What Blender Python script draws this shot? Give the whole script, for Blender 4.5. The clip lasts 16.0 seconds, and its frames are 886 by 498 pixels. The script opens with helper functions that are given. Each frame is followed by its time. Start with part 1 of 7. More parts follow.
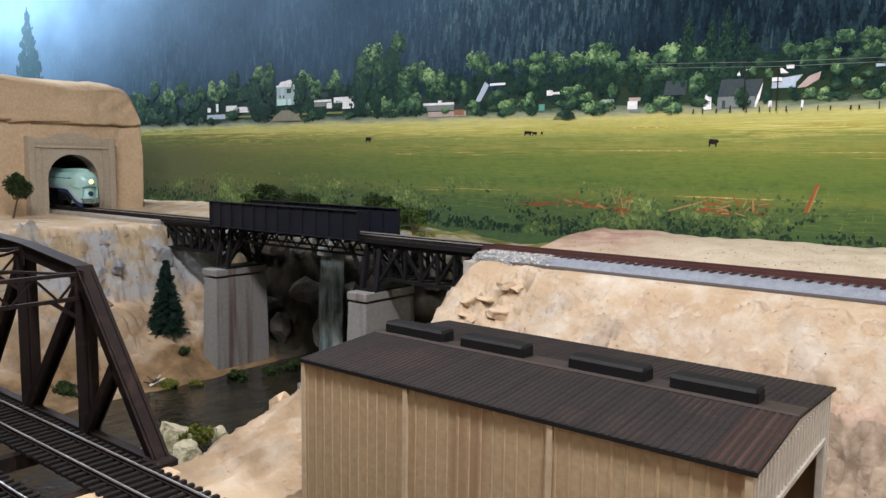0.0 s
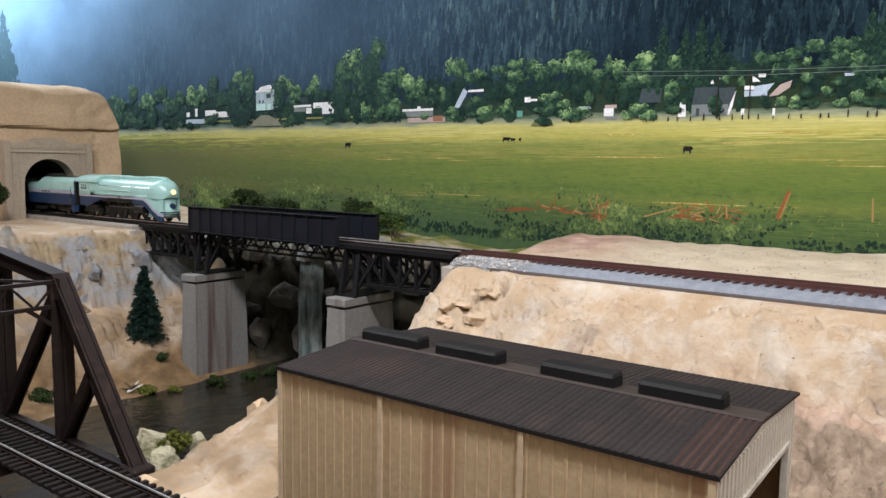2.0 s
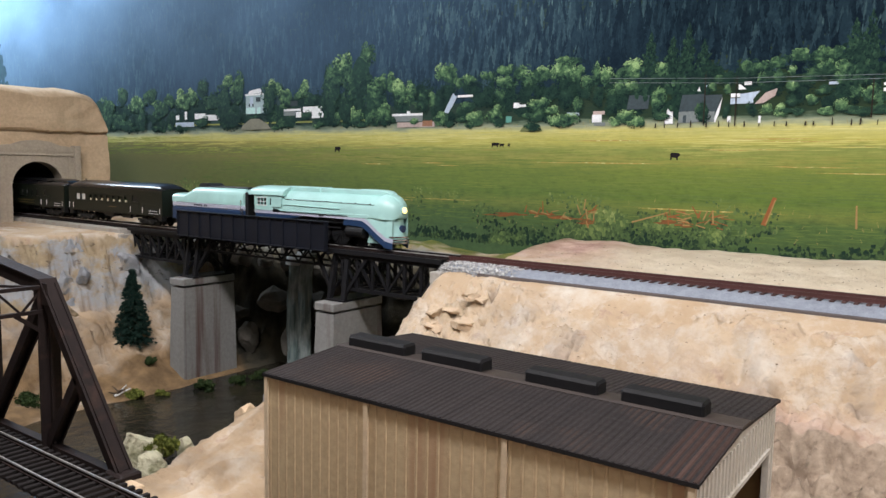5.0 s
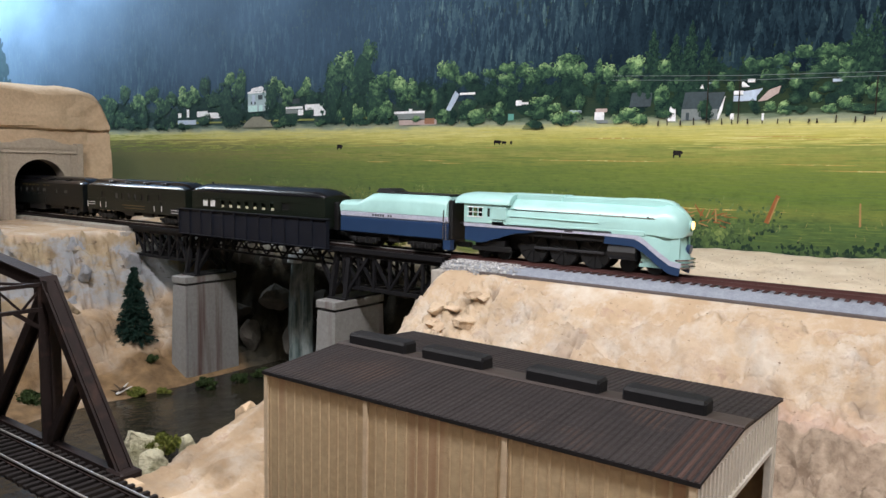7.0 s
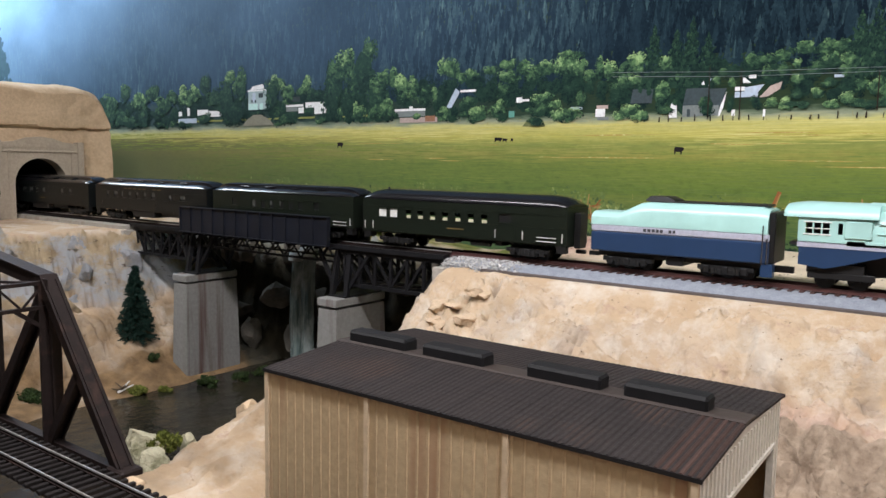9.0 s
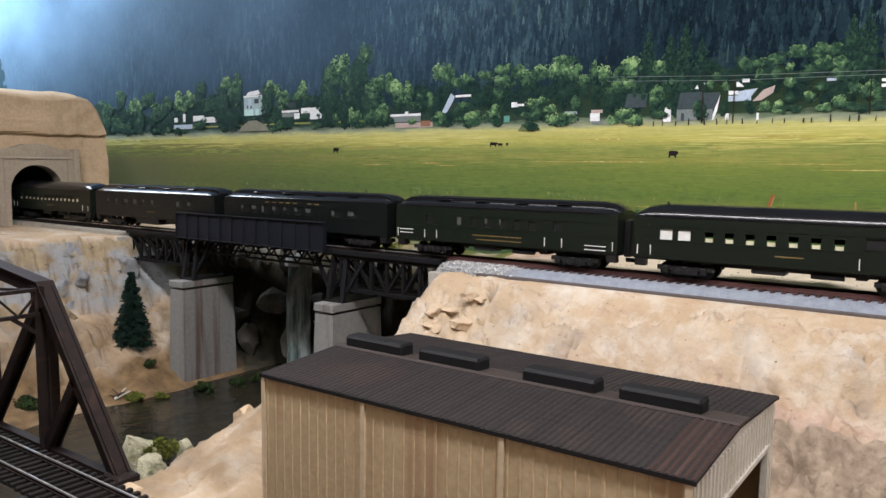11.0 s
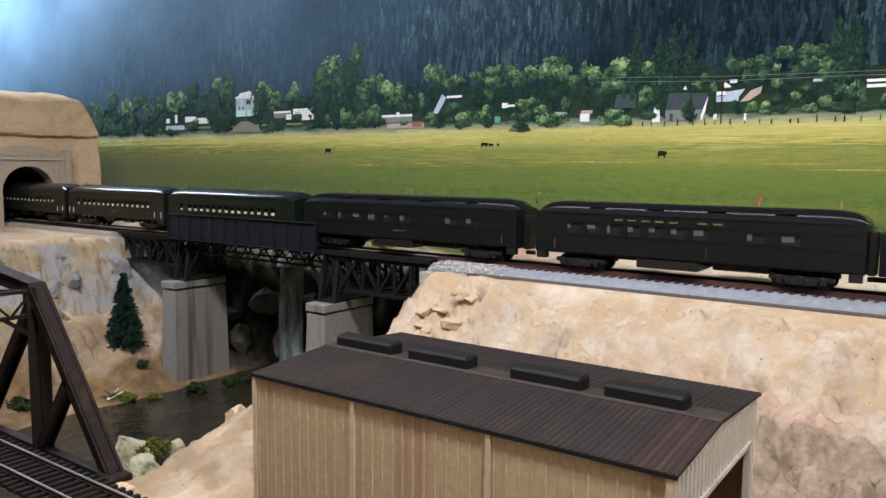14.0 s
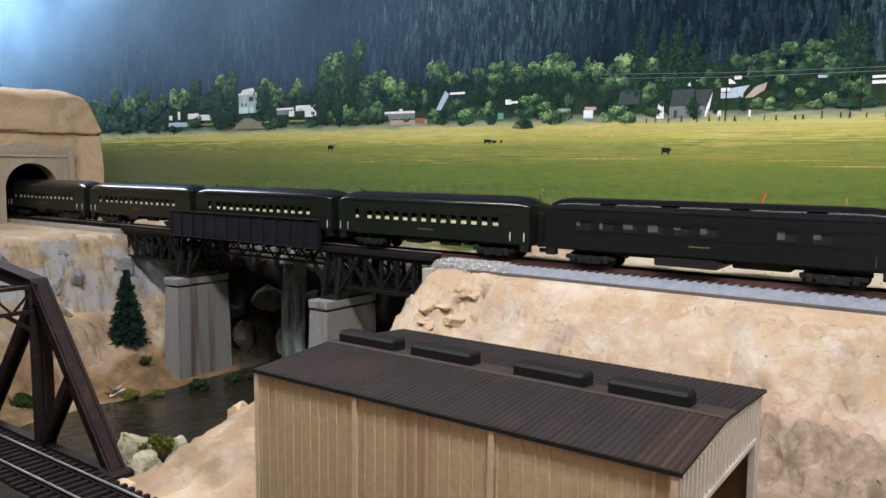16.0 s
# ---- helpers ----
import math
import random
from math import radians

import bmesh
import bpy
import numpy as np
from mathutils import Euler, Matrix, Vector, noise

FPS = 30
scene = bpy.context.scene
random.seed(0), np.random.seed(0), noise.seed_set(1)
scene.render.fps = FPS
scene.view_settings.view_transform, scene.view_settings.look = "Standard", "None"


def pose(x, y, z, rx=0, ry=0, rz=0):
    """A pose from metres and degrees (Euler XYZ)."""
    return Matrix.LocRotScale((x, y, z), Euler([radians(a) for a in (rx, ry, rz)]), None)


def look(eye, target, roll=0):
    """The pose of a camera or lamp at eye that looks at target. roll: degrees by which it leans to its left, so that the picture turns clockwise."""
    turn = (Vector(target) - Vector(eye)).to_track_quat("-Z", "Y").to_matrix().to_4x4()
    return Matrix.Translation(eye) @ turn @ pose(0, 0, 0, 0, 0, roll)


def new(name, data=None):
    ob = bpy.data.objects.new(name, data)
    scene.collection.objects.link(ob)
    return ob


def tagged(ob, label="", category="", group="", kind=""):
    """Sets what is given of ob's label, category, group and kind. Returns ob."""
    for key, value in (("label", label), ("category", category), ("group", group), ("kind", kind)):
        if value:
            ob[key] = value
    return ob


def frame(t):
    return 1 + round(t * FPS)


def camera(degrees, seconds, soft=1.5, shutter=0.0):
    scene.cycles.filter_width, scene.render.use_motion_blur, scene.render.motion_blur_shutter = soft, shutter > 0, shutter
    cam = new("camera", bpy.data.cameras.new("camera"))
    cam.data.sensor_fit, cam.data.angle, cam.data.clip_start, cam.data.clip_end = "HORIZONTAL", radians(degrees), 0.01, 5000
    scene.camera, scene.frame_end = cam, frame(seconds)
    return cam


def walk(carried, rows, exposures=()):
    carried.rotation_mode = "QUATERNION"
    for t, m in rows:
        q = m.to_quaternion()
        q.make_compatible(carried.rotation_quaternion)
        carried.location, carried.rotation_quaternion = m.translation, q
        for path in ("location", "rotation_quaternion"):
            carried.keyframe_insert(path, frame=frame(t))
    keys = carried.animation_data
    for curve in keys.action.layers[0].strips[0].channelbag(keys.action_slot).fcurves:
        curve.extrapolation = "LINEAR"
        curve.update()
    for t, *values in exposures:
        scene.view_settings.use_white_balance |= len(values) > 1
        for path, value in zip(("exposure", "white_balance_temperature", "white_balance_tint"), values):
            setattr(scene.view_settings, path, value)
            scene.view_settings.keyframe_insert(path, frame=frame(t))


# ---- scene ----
# A model railway layout in 1:87, seen from above a shed: x along the upper main line, y away from the viewer, z = 0 at its rail tops.
cam = camera(60.9, 16.0, soft=1.5)
PATH = [
    (0, (0.33368, -0.50649, 0.06484), (-0.88467, 1.06351, -0.16041), 0.800),
    (0.5, (0.33288, -0.50619, 0.06568), (-0.88275, 1.06611, -0.15819), 0.823),
    (1, (0.33579, -0.50764, 0.06696), (-0.87146, 1.07139, -0.15484), 0.907),
    (1.5, (0.33927, -0.50923, 0.06781), (-0.84995, 1.08393, -0.15031), 0.856),
    (2, (0.33871, -0.50833, 0.06779), (-0.84189, 1.09143, -0.14891), 0.886),
    (2.5, (0.33967, -0.50725, 0.06723), (-0.83453, 1.09646, -0.15497), 0.835),
    (3, (0.34064, -0.50777, 0.06878), (-0.82937, 1.09949, -0.14986), 1.012),
    (3.5, (0.34252, -0.50976, 0.0699), (-0.81673, 1.10613, -0.14242), 1.034),
    (4, (0.34213, -0.51009, 0.07035), (-0.81397, 1.10881, -0.13606), 1.145),
    (6.5, (0.34132, -0.50729, 0.06963), (-0.82866, 1.10059, -0.14456), 1.169),
    (7, (0.34136, -0.50727, 0.06967), (-0.82551, 1.1029, -0.14417), 1.160),
    (7.5, (0.34113, -0.50741, 0.06945), (-0.82909, 1.10026, -0.14495), 1.115),
    (8, (0.34121, -0.50786, 0.06909), (-0.83173, 1.09767, -0.14648), 1.113),
    (8.5, (0.34198, -0.50793, 0.06948), (-0.82918, 1.09879, -0.14693), 1.079),
    (9, (0.34116, -0.50636, 0.06885), (-0.82823, 1.10136, -0.14969), 0.974),
    (11.5, (0.34321, -0.50778, 0.0693), (-0.81878, 1.107, -0.13626), 0.674),
    (12, (0.34422, -0.50794, 0.0691), (-0.81537, 1.10829, -0.1387), 0.678),
    (12.5, (0.34528, -0.50785, 0.06961), (-0.80996, 1.11146, -0.13843), 0.528),
    (13, (0.34419, -0.50745, 0.06941), (-0.80744, 1.11457, -0.13746), 0.512),
    (13.5, (0.34433, -0.50711, 0.06953), (-0.80936, 1.11329, -0.1386), 0.461),
    (14, (0.34682, -0.50961, 0.06987), (-0.80232, 1.11416, -0.1371), 0.559),
    (14.5, (0.34711, -0.50982, 0.06998), (-0.80079, 1.11506, -0.13517), 0.388),
    (15, (0.34564, -0.50884, 0.0696), (-0.80677, 1.11284, -0.1356), 0.478),
    (15.5, (0.34489, -0.50837, 0.06924), (-0.81235, 1.1096, -0.13806), 0.487),
    (16, (0.34575, -0.5082, 0.06889), (-0.8091, 1.11075, -0.14405), 0.588),
]
walk(cam, [(t, look(e, g, r)) for t, e, g, r in PATH])

# ---- light: the room is dim, tubes hang over the layout ----
world = bpy.data.worlds.new("world")
scene.world = world
world.use_nodes = True
world.node_tree.nodes["Background"].inputs[0].default_value = (0.75, 0.85, 1.0, 1)
world.node_tree.nodes["Background"].inputs[1].default_value = 0.12


def tube_light(name, x, y, z, length, width, watts, colour, tilt=0):
    lamp = bpy.data.lights.new(name, "AREA")
    lamp.shape, lamp.size, lamp.size_y, lamp.energy, lamp.color = "RECTANGLE", length, width, watts, colour
    ob = new(name, lamp)
    ob.matrix_world = pose(x, y, z, tilt, 0, 0)
    return ob


tube_light("tube_light_front", 0.30, -0.42, 0.56, 1.4, 0.08, 11.6, (0.99, 0.97, 1.0), 24)
# The second lamp is an unseen fill, added to brighten surfaces facing the viewer.
tube_light("front_fill", 0.4, -1.5, 1.5, 1.2, 0.6, 8.0, (1.0, 0.93, 0.84), 30)
tube_light("tube_light_back", -1.32, -0.03, 0.60, 0.9, 0.10, 9.2, (0.80, 0.90, 1.0), 8)
# ---- materials ----
MATS = {}


def nodes_of(name):
    m = bpy.data.materials.new(name)
    m.use_nodes = True
    MATS[name] = m
    return m, m.node_tree.nodes, m.node_tree.links, m.node_tree.nodes["Principled BSDF"]


def mix_rgb(nt, ln, a, b, fac):
    n = nt.new("ShaderNodeMix")
    n.data_type = "RGBA"
    for sock, v in ((n.inputs[6], a), (n.inputs[7], b), (n.inputs[0], fac)):
        if isinstance(v, (tuple, float, int)):
            sock.default_value = (*v, 1) if isinstance(v, tuple) else v
        else:
            ln.new(v, sock)
    return n.outputs[2]


def noise_out(nt, ln, scale, detail=4, stretch=(1, 1, 1), rough=0.6, lo=0.35, hi=0.65):
    tc = nt.new("ShaderNodeTexCoord")
    mp = nt.new("ShaderNodeMapping")
    mp.inputs["Scale"].default_value = stretch
    ln.new(tc.outputs["Object"], mp.inputs[0])
    n = nt.new("ShaderNodeTexNoise")
    n.inputs["Scale"].default_value, n.inputs["Detail"].default_value, n.inputs["Roughness"].default_value = scale, detail, rough
    ln.new(mp.outputs[0], n.inputs["Vector"])
    r = nt.new("ShaderNodeMapRange")
    r.inputs[1].default_value, r.inputs[2].default_value = lo, hi
    ln.new(n.outputs["Fac"], r.inputs[0])
    return r.outputs[0]


def surface(name, base, dark, rough=0.7, metal=0.0, coarse=30, fine=400, bump=0.2, stain=None, stain_scale=60, stretch=(1, 1, 1), spec=0.5, vary=0.0, emit=0.0):
    """Two-scale mottled surface: base to dark by coarse noise, fine grain, optional stain colour."""
    m, nt, ln, bs = nodes_of(name)
    c1 = noise_out(nt, ln, coarse, 3, stretch)
    c2 = noise_out(nt, ln, fine, 5)
    col = mix_rgb(nt, ln, base, dark, c1)
    col2 = mix_rgb(nt, ln, tuple(v * 0.8 for v in base), tuple(min(1, v * 1.18) for v in base), c2)
    col = mix_rgb(nt, ln, col, col2, 0.45)
    if stain:
        s = noise_out(nt, ln, stain_scale, 4, stretch, 0.6, 0.55, 0.72)
        col = mix_rgb(nt, ln, col, stain, s)
    if vary:
        info = nt.new("ShaderNodeObjectInfo")
        hsv = nt.new("ShaderNodeHueSaturation")
        r = nt.new("ShaderNodeMapRange")
        r.inputs[3].default_value, r.inputs[4].default_value = 1 - vary, 1 + vary
        ln.new(info.outputs["Random"], r.inputs[0])
        ln.new(r.outputs[0], hsv.inputs["Value"])
        ln.new(col, hsv.inputs["Color"])
        col = hsv.outputs[0]
    ln.new(col, bs.inputs["Base Color"])
    bs.inputs["Roughness"].default_value, bs.inputs["Metallic"].default_value = rough, metal
    bs.inputs["Specular IOR Level"].default_value = spec
    if bump:
        b = nt.new("ShaderNodeBump")
        b.inputs["Strength"].default_value, b.inputs["Distance"].default_value = bump, 0.001
        ln.new(c2, b.inputs["Height"])
        ln.new(b.outputs[0], bs.inputs["Normal"])
    if emit:
        ln.new(col, bs.inputs["Emission Color"])
        bs.inputs["Emission Strength"].default_value = emit
    return m


def island(name, a, b, rough=0.8, c=None, fine=200):
    """Colour that varies from one loose piece of the mesh to the next."""
    m, nt, ln, bs = nodes_of(name)
    g = nt.new("ShaderNodeNewGeometry")
    ramp = nt.new("ShaderNodeValToRGB")
    ramp.color_ramp.elements[0].color, ramp.color_ramp.elements[1].color = (*a, 1), (*b, 1)
    if c:
        e = ramp.color_ramp.elements.new(0.5)
        e.color = (*c, 1)
    ln.new(g.outputs["Random Per Island"], ramp.inputs[0])
    n = noise_out(nt, ln, fine, 3)
    col = mix_rgb(nt, ln, ramp.outputs[0], tuple(v * 0.6 for v in a), n)
    col = mix_rgb(nt, ln, ramp.outputs[0], col, 0.5)
    ln.new(col, bs.inputs["Base Color"])
    bs.inputs["Roughness"].default_value = rough
    bs.inputs["Specular IOR Level"].default_value = 0.2
    return m


def terrain_material():
    m, nt, ln, bs = nodes_of("terrain")
    sand = mix_rgb(nt, ln, (0.64, 0.49, 0.34), (0.52, 0.375, 0.24), noise_out(nt, ln, 14, 5))
    sand = mix_rgb(nt, ln, sand, (0.72, 0.64, 0.54), noise_out(nt, ln, 38, 6, (1, 1, 1), 0.65, 0.46, 0.68))
    sand = mix_rgb(nt, ln, sand, (0.46, 0.31, 0.24), noise_out(nt, ln, 34, 9, (1, 2, 1), 0.75, 0.57, 0.70))
    sand = mix_rgb(nt, ln, sand, (0.26, 0.17, 0.11), noise_out(nt, ln, 170, 7, (1, 1.4, 1), 0.75, 0.63, 0.72))
    sand = mix_rgb(nt, ln, sand, (0.40, 0.28, 0.215), noise_out(nt, ln, 11, 8, (0.7, 1.6, 1), 0.7, 0.56, 0.80))
    rock = mix_rgb(nt, ln, (0.46, 0.36, 0.23), (0.30, 0.225, 0.14), noise_out(nt, ln, 60, 6))
    rock = mix_rgb(nt, ln, rock, (0.37, 0.38, 0.395), noise_out(nt, ln, 13, 7, (1, 1, 1.6), 0.7, 0.43, 0.55))
    rock = mix_rgb(nt, ln, rock, (0.10, 0.075, 0.055), noise_out(nt, ln, 42, 8, (1, 1, 2.4), 0.75, 0.60, 0.68))
    # Dark tint that paints in the shade at the back of the gorge.
    shade_tint = mix_rgb(nt, ln, (0.060, 0.052, 0.036), (0.024, 0.024, 0.018), noise_out(nt, ln, 50, 6))
    pink = mix_rgb(nt, ln, (0.66, 0.46, 0.38), (0.40, 0.23, 0.19), noise_out(nt, ln, 50, 5))
    soil_and_shade = mix_rgb(nt, ln, (0.28, 0.180, 0.092), (0.15, 0.097, 0.052), noise_out(nt, ln, 70, 5))
    grass = mix_rgb(nt, ln, (0.22, 0.22, 0.06), (0.10, 0.13, 0.03), noise_out(nt, ln, 60, 5))

    def mask(attr):
        a = nt.new("ShaderNodeAttribute")
        a.attribute_name = attr
        return a.outputs["Fac"]

    col = mix_rgb(nt, ln, sand, rock, mask("rocky"))
    col = mix_rgb(nt, ln, col, pink, mask("pink"))
    col = mix_rgb(nt, ln, col, soil_and_shade, mask("soil_and_shade"))
    col = mix_rgb(nt, ln, col, grass, mask("grassy"))
    cream = mix_rgb(nt, ln, (0.76, 0.66, 0.51), (0.66, 0.55, 0.41), noise_out(nt, ln, 40, 6))
    col = mix_rgb(nt, ln, col, cream, mask("cream"))
    rubble = mix_rgb(nt, ln, (0.48, 0.375, 0.28), (0.24, 0.175, 0.125), noise_out(nt, ln, 75, 7, (1, 1, 1), 0.7))
    col = mix_rgb(nt, ln, col, rubble, mask("rubble"))
    # Shade of the cracks, painted as a dark brown.
    col = mix_rgb(nt, ln, col, (0.17, 0.115, 0.075), mask("crack_shade"))
    col = mix_rgb(nt, ln, col, shade_tint, mask("gorge_shade"))
    ln.new(col, bs.inputs["Base Color"])
    bs.inputs["Roughness"].default_value = 0.9
    bs.inputs["Specular IOR Level"].default_value = 0.2
    b0 = nt.new("ShaderNodeBump")
    b0.inputs["Strength"].default_value, b0.inputs["Distance"].default_value = 0.7, 0.0040
    ln.new(noise_out(nt, ln, 55, 8, (1, 1.6, 1), 0.7, 0.2, 0.8), b0.inputs["Height"])
    b = nt.new("ShaderNodeBump")
    b.inputs["Strength"].default_value, b.inputs["Distance"].default_value = 0.6, 0.0013
    ln.new(noise_out(nt, ln, 240, 8, (1, 1, 1), 0.75, 0.2, 0.8), b.inputs["Height"])
    ln.new(b0.outputs[0], b.inputs["Normal"])
    ln.new(b.outputs[0], bs.inputs["Normal"])
    return m


TERRAIN = terrain_material()
PLASTER = surface("plaster_tan", (0.58, 0.43, 0.28), (0.51, 0.37, 0.24), 0.9, 0, 14, 260, 0.3, (0.46, 0.33, 0.21), 26)
CONCRETE = surface("concrete", (0.40, 0.37, 0.33), (0.33, 0.30, 0.26), 0.85, 0, 30, 300, 0.25, (0.27, 0.22, 0.18), 70, (1, 1, 0.2))
PORTAL = surface("portal_concrete", (0.43, 0.36, 0.28), (0.37, 0.31, 0.24), 0.85, 0, 30, 300, 0.2)
STEEL = surface("black_steel", (0.007, 0.007, 0.009), (0.004, 0.004, 0.005), 0.6, 0, 60, 500, 0.1, None, 60, (1, 1, 1), 0.3)
GIRDER = surface("girder_blue_black", (0.009, 0.011, 0.018), (0.006, 0.007, 0.011), 0.5, 0, 60, 500, 0.1, None, 60, (1, 1, 1), 0.35)
TRUSS = surface("brown_steel", (0.023, 0.016, 0.015), (0.014, 0.010, 0.010), 0.6, 0, 50, 400, 0.1, (0.044, 0.026, 0.021), 90, (1, 1, 1), 0.15)
RAIL = surface("rail_steel", (0.55, 0.53, 0.51), (0.40, 0.38, 0.36), 0.28, 0.5, 80, 600, 0.05)
RUST_RAIL = surface("rusty_rail", (0.10, 0.040, 0.036), (0.07, 0.03, 0.026), 0.55, 0.2, 80, 500, 0.1)
TIE = surface("tie_brown", (0.070, 0.036, 0.033), (0.045, 0.026, 0.024), 0.8, 0, 90, 500, 0.2, None, 60, (1, 1, 1), 0.3, 0.25)
DARK_TIE = surface("tie_dark", (0.011, 0.008, 0.0075), (0.007, 0.005, 0.005), 0.8, 0, 90, 500, 0.2, None, 60, (1, 1, 1), 0.3, 0.3)
BALLAST = surface("ballast_grey_blue", (0.35, 0.38, 0.44), (0.23, 0.25, 0.30), 0.9, 0, 160, 900, 0.8)
GRANITE = island("ballast_granite", (0.25, 0.25, 0.25), (0.75, 0.74, 0.72), 0.85)
SHED_WALL = surface("shed_siding_tan", (0.47, 0.365, 0.225), (0.40, 0.295, 0.175), 0.7, 0, 22, 300, 0.1, (0.32, 0.18, 0.105), 30, (1, 1, 0.10), 0.4, 0.06)
SHED_END = surface("shed_end_white", (0.62, 0.58, 0.51), (0.54, 0.50, 0.43), 0.7, 0, 22, 300, 0.1, (0.42, 0.36, 0.28), 26, (1, 1, 0.12))
SHED_ROOF = surface("shed_roof_brown_black", (0.031, 0.025, 0.024), (0.010, 0.009, 0.0095), 0.75, 0, 26, 260, 0.3, (0.060, 0.036, 0.027), 30, (1, 1, 1), 0.18, 0.14)
SHED_VENT = surface("roof_vent_black", (0.011, 0.010, 0.011), (0.007, 0.007, 0.0075), 0.65, 0, 60, 400, 0.1, None, 60, (1, 1, 1), 0.25)
MINT = surface("mint_paint", (0.40, 0.655, 0.62), (0.385, 0.635, 0.60), 0.27, 0, 40, 30, 0.0, None, 60, (1, 1, 1), 0.5)
STRIPE = surface("lavender_grey_paint", (0.44, 0.45, 0.54), (0.38, 0.39, 0.48), 0.35, 0, 40, 500, 0.02)
NAVY = surface("navy_paint", (0.020, 0.046, 0.110), (0.018, 0.042, 0.10), 0.35, 0, 40, 40, 0.0)
GEAR = surface("running_gear_black", (0.007, 0.007, 0.008), (0.005, 0.005, 0.005), 0.5, 0.0, 60, 500, 0.05)
CHROME = surface("bright_metal", (0.65, 0.68, 0.72), (0.5, 0.53, 0.56), 0.2, 1.0, 60, 500, 0.02)
PULLMAN = surface("pullman_green", (0.0065, 0.0085, 0.0085), (0.005, 0.0065, 0.0065), 0.38, 0, 40, 500, 0.02, None, 60, (1, 1, 1), 0.35)
COACH = surface("coach_green", (0.0095, 0.0135, 0.0090), (0.007, 0.010, 0.007), 0.38, 0, 40, 500, 0.02, None, 60, (1, 1, 1), 0.35)
CAR_ROOF = surface("roof_black", (0.010, 0.010, 0.012), (0.007, 0.007, 0.008), 0.21, 0, 40, 500, 0.02, None, 60, (1, 1, 1), 0.6)
GOLD = surface("gold_lettering", (0.14, 0.10, 0.035), (0.11, 0.08, 0.03), 0.5, 0, 60, 500, 0)
WHITE = surface("white_paint", (0.72, 0.72, 0.70), (0.62, 0.62, 0.60), 0.5, 0, 60, 500, 0)
WINDOW_LIGHT = surface("window_light_cream", (0.62, 0.58, 0.42), (0.50, 0.46, 0.32), 0.6, 0, 60, 500, 0)
SHADE = surface("window_shade", (0.085, 0.090, 0.085), (0.05, 0.055, 0.053), 0.5, 0, 60, 500, 0)
LETTER = surface("dark_lettering", (0.05, 0.05, 0.06), (0.04, 0.04, 0.05), 0.5, 0, 60, 500, 0)
HEADLIGHT = surface("headlight_glow", (1.0, 0.60, 0.18), (1.0, 0.66, 0.25), 0.3, 0, 60, 500, 0, emit=3.5)
INNER = surface("tunnel_lining", (0.030, 0.027, 0.025), (0.02, 0.018, 0.016), 0.9, 0, 40, 300, 0.1)
BARK = surface("bark", (0.10, 0.07, 0.045), (0.06, 0.042, 0.03), 0.9, 0, 60, 400, 0.4)
NEEDLE = island("conifer_needles", (0.008, 0.027, 0.021), (0.024, 0.058, 0.042), 0.8)
LEAF = island("bush_leaves", (0.020, 0.050, 0.012), (0.13, 0.19, 0.045), 0.8)
DARK_LEAF = island("dark_bush_leaves", (0.012, 0.026, 0.008), (0.055, 0.085, 0.025), 0.8)
MOSS = island("moss", (0.07, 0.09, 0.015), (0.22, 0.23, 0.05), 0.9)
BOULDER = surface("boulder_pale", (0.62, 0.58, 0.41), (0.40, 0.37, 0.24), 0.9, 0, 90, 350, 1.0, (0.15, 0.15, 0.06), 50)
GREY_ROCK = surface("rock_grey", (0.32, 0.33, 0.35), (0.17, 0.17, 0.18), 0.9, 0, 60, 300, 0.7, (0.45, 0.35, 0.23), 40)
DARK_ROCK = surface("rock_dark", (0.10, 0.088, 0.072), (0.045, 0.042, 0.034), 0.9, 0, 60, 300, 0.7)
ROOM = surface("room_wall", (0.30, 0.30, 0.31), (0.27, 0.27, 0.28), 0.9, 0, 3, 60, 0.05)


def water_material():
    m, nt, ln, bs = nodes_of("river_water")
    col = mix_rgb(nt, ln, (0.030, 0.026, 0.016), (0.012, 0.012, 0.010), noise_out(nt, ln, 25, 3))
    ln.new(col, bs.inputs["Base Color"])
    bs.inputs["Roughness"].default_value, bs.inputs["Specular IOR Level"].default_value = 0.08, 0.4
    b = nt.new("ShaderNodeBump")
    b.inputs["Strength"].default_value, b.inputs["Distance"].default_value = 0.25, 0.002
    ln.new(noise_out(nt, ln, 55, 5, (1, 0.7, 1)), b.inputs["Height"])
    ln.new(b.outputs[0], bs.inputs["Normal"])
    return m


def fall_material():
    m, nt, ln, bs = nodes_of("resin_waterfall")
    streak = noise_out(nt, ln, 260, 4, (1, 1, 0.10))
    patch = noise_out(nt, ln, 60, 4, (1, 1, 0.5), 0.6, 0.45, 0.7)
    col = mix_rgb(nt, ln, (0.055, 0.085, 0.085), (0.19, 0.24, 0.235), streak)
    col = mix_rgb(nt, ln, col, (0.34, 0.38, 0.375), patch)
    ln.new(col, bs.inputs["Base Color"])
    bs.inputs["Roughness"].default_value = 0.25
    b = nt.new("ShaderNodeBump")
    b.inputs["Strength"].default_value, b.inputs["Distance"].default_value = 0.6, 0.001
    ln.new(streak, b.inputs["Height"])
    ln.new(b.outputs[0], bs.inputs["Normal"])
    return m


WATER, FALL = water_material(), fall_material()
GLASS, gnt, gln, gbs = nodes_of("window_glass")
gbs.inputs["Transmission Weight"].default_value, gbs.inputs["Roughness"].default_value = 1.0, 0.03
gbs.inputs["Base Color"].default_value = (0.9, 0.95, 0.9, 1)
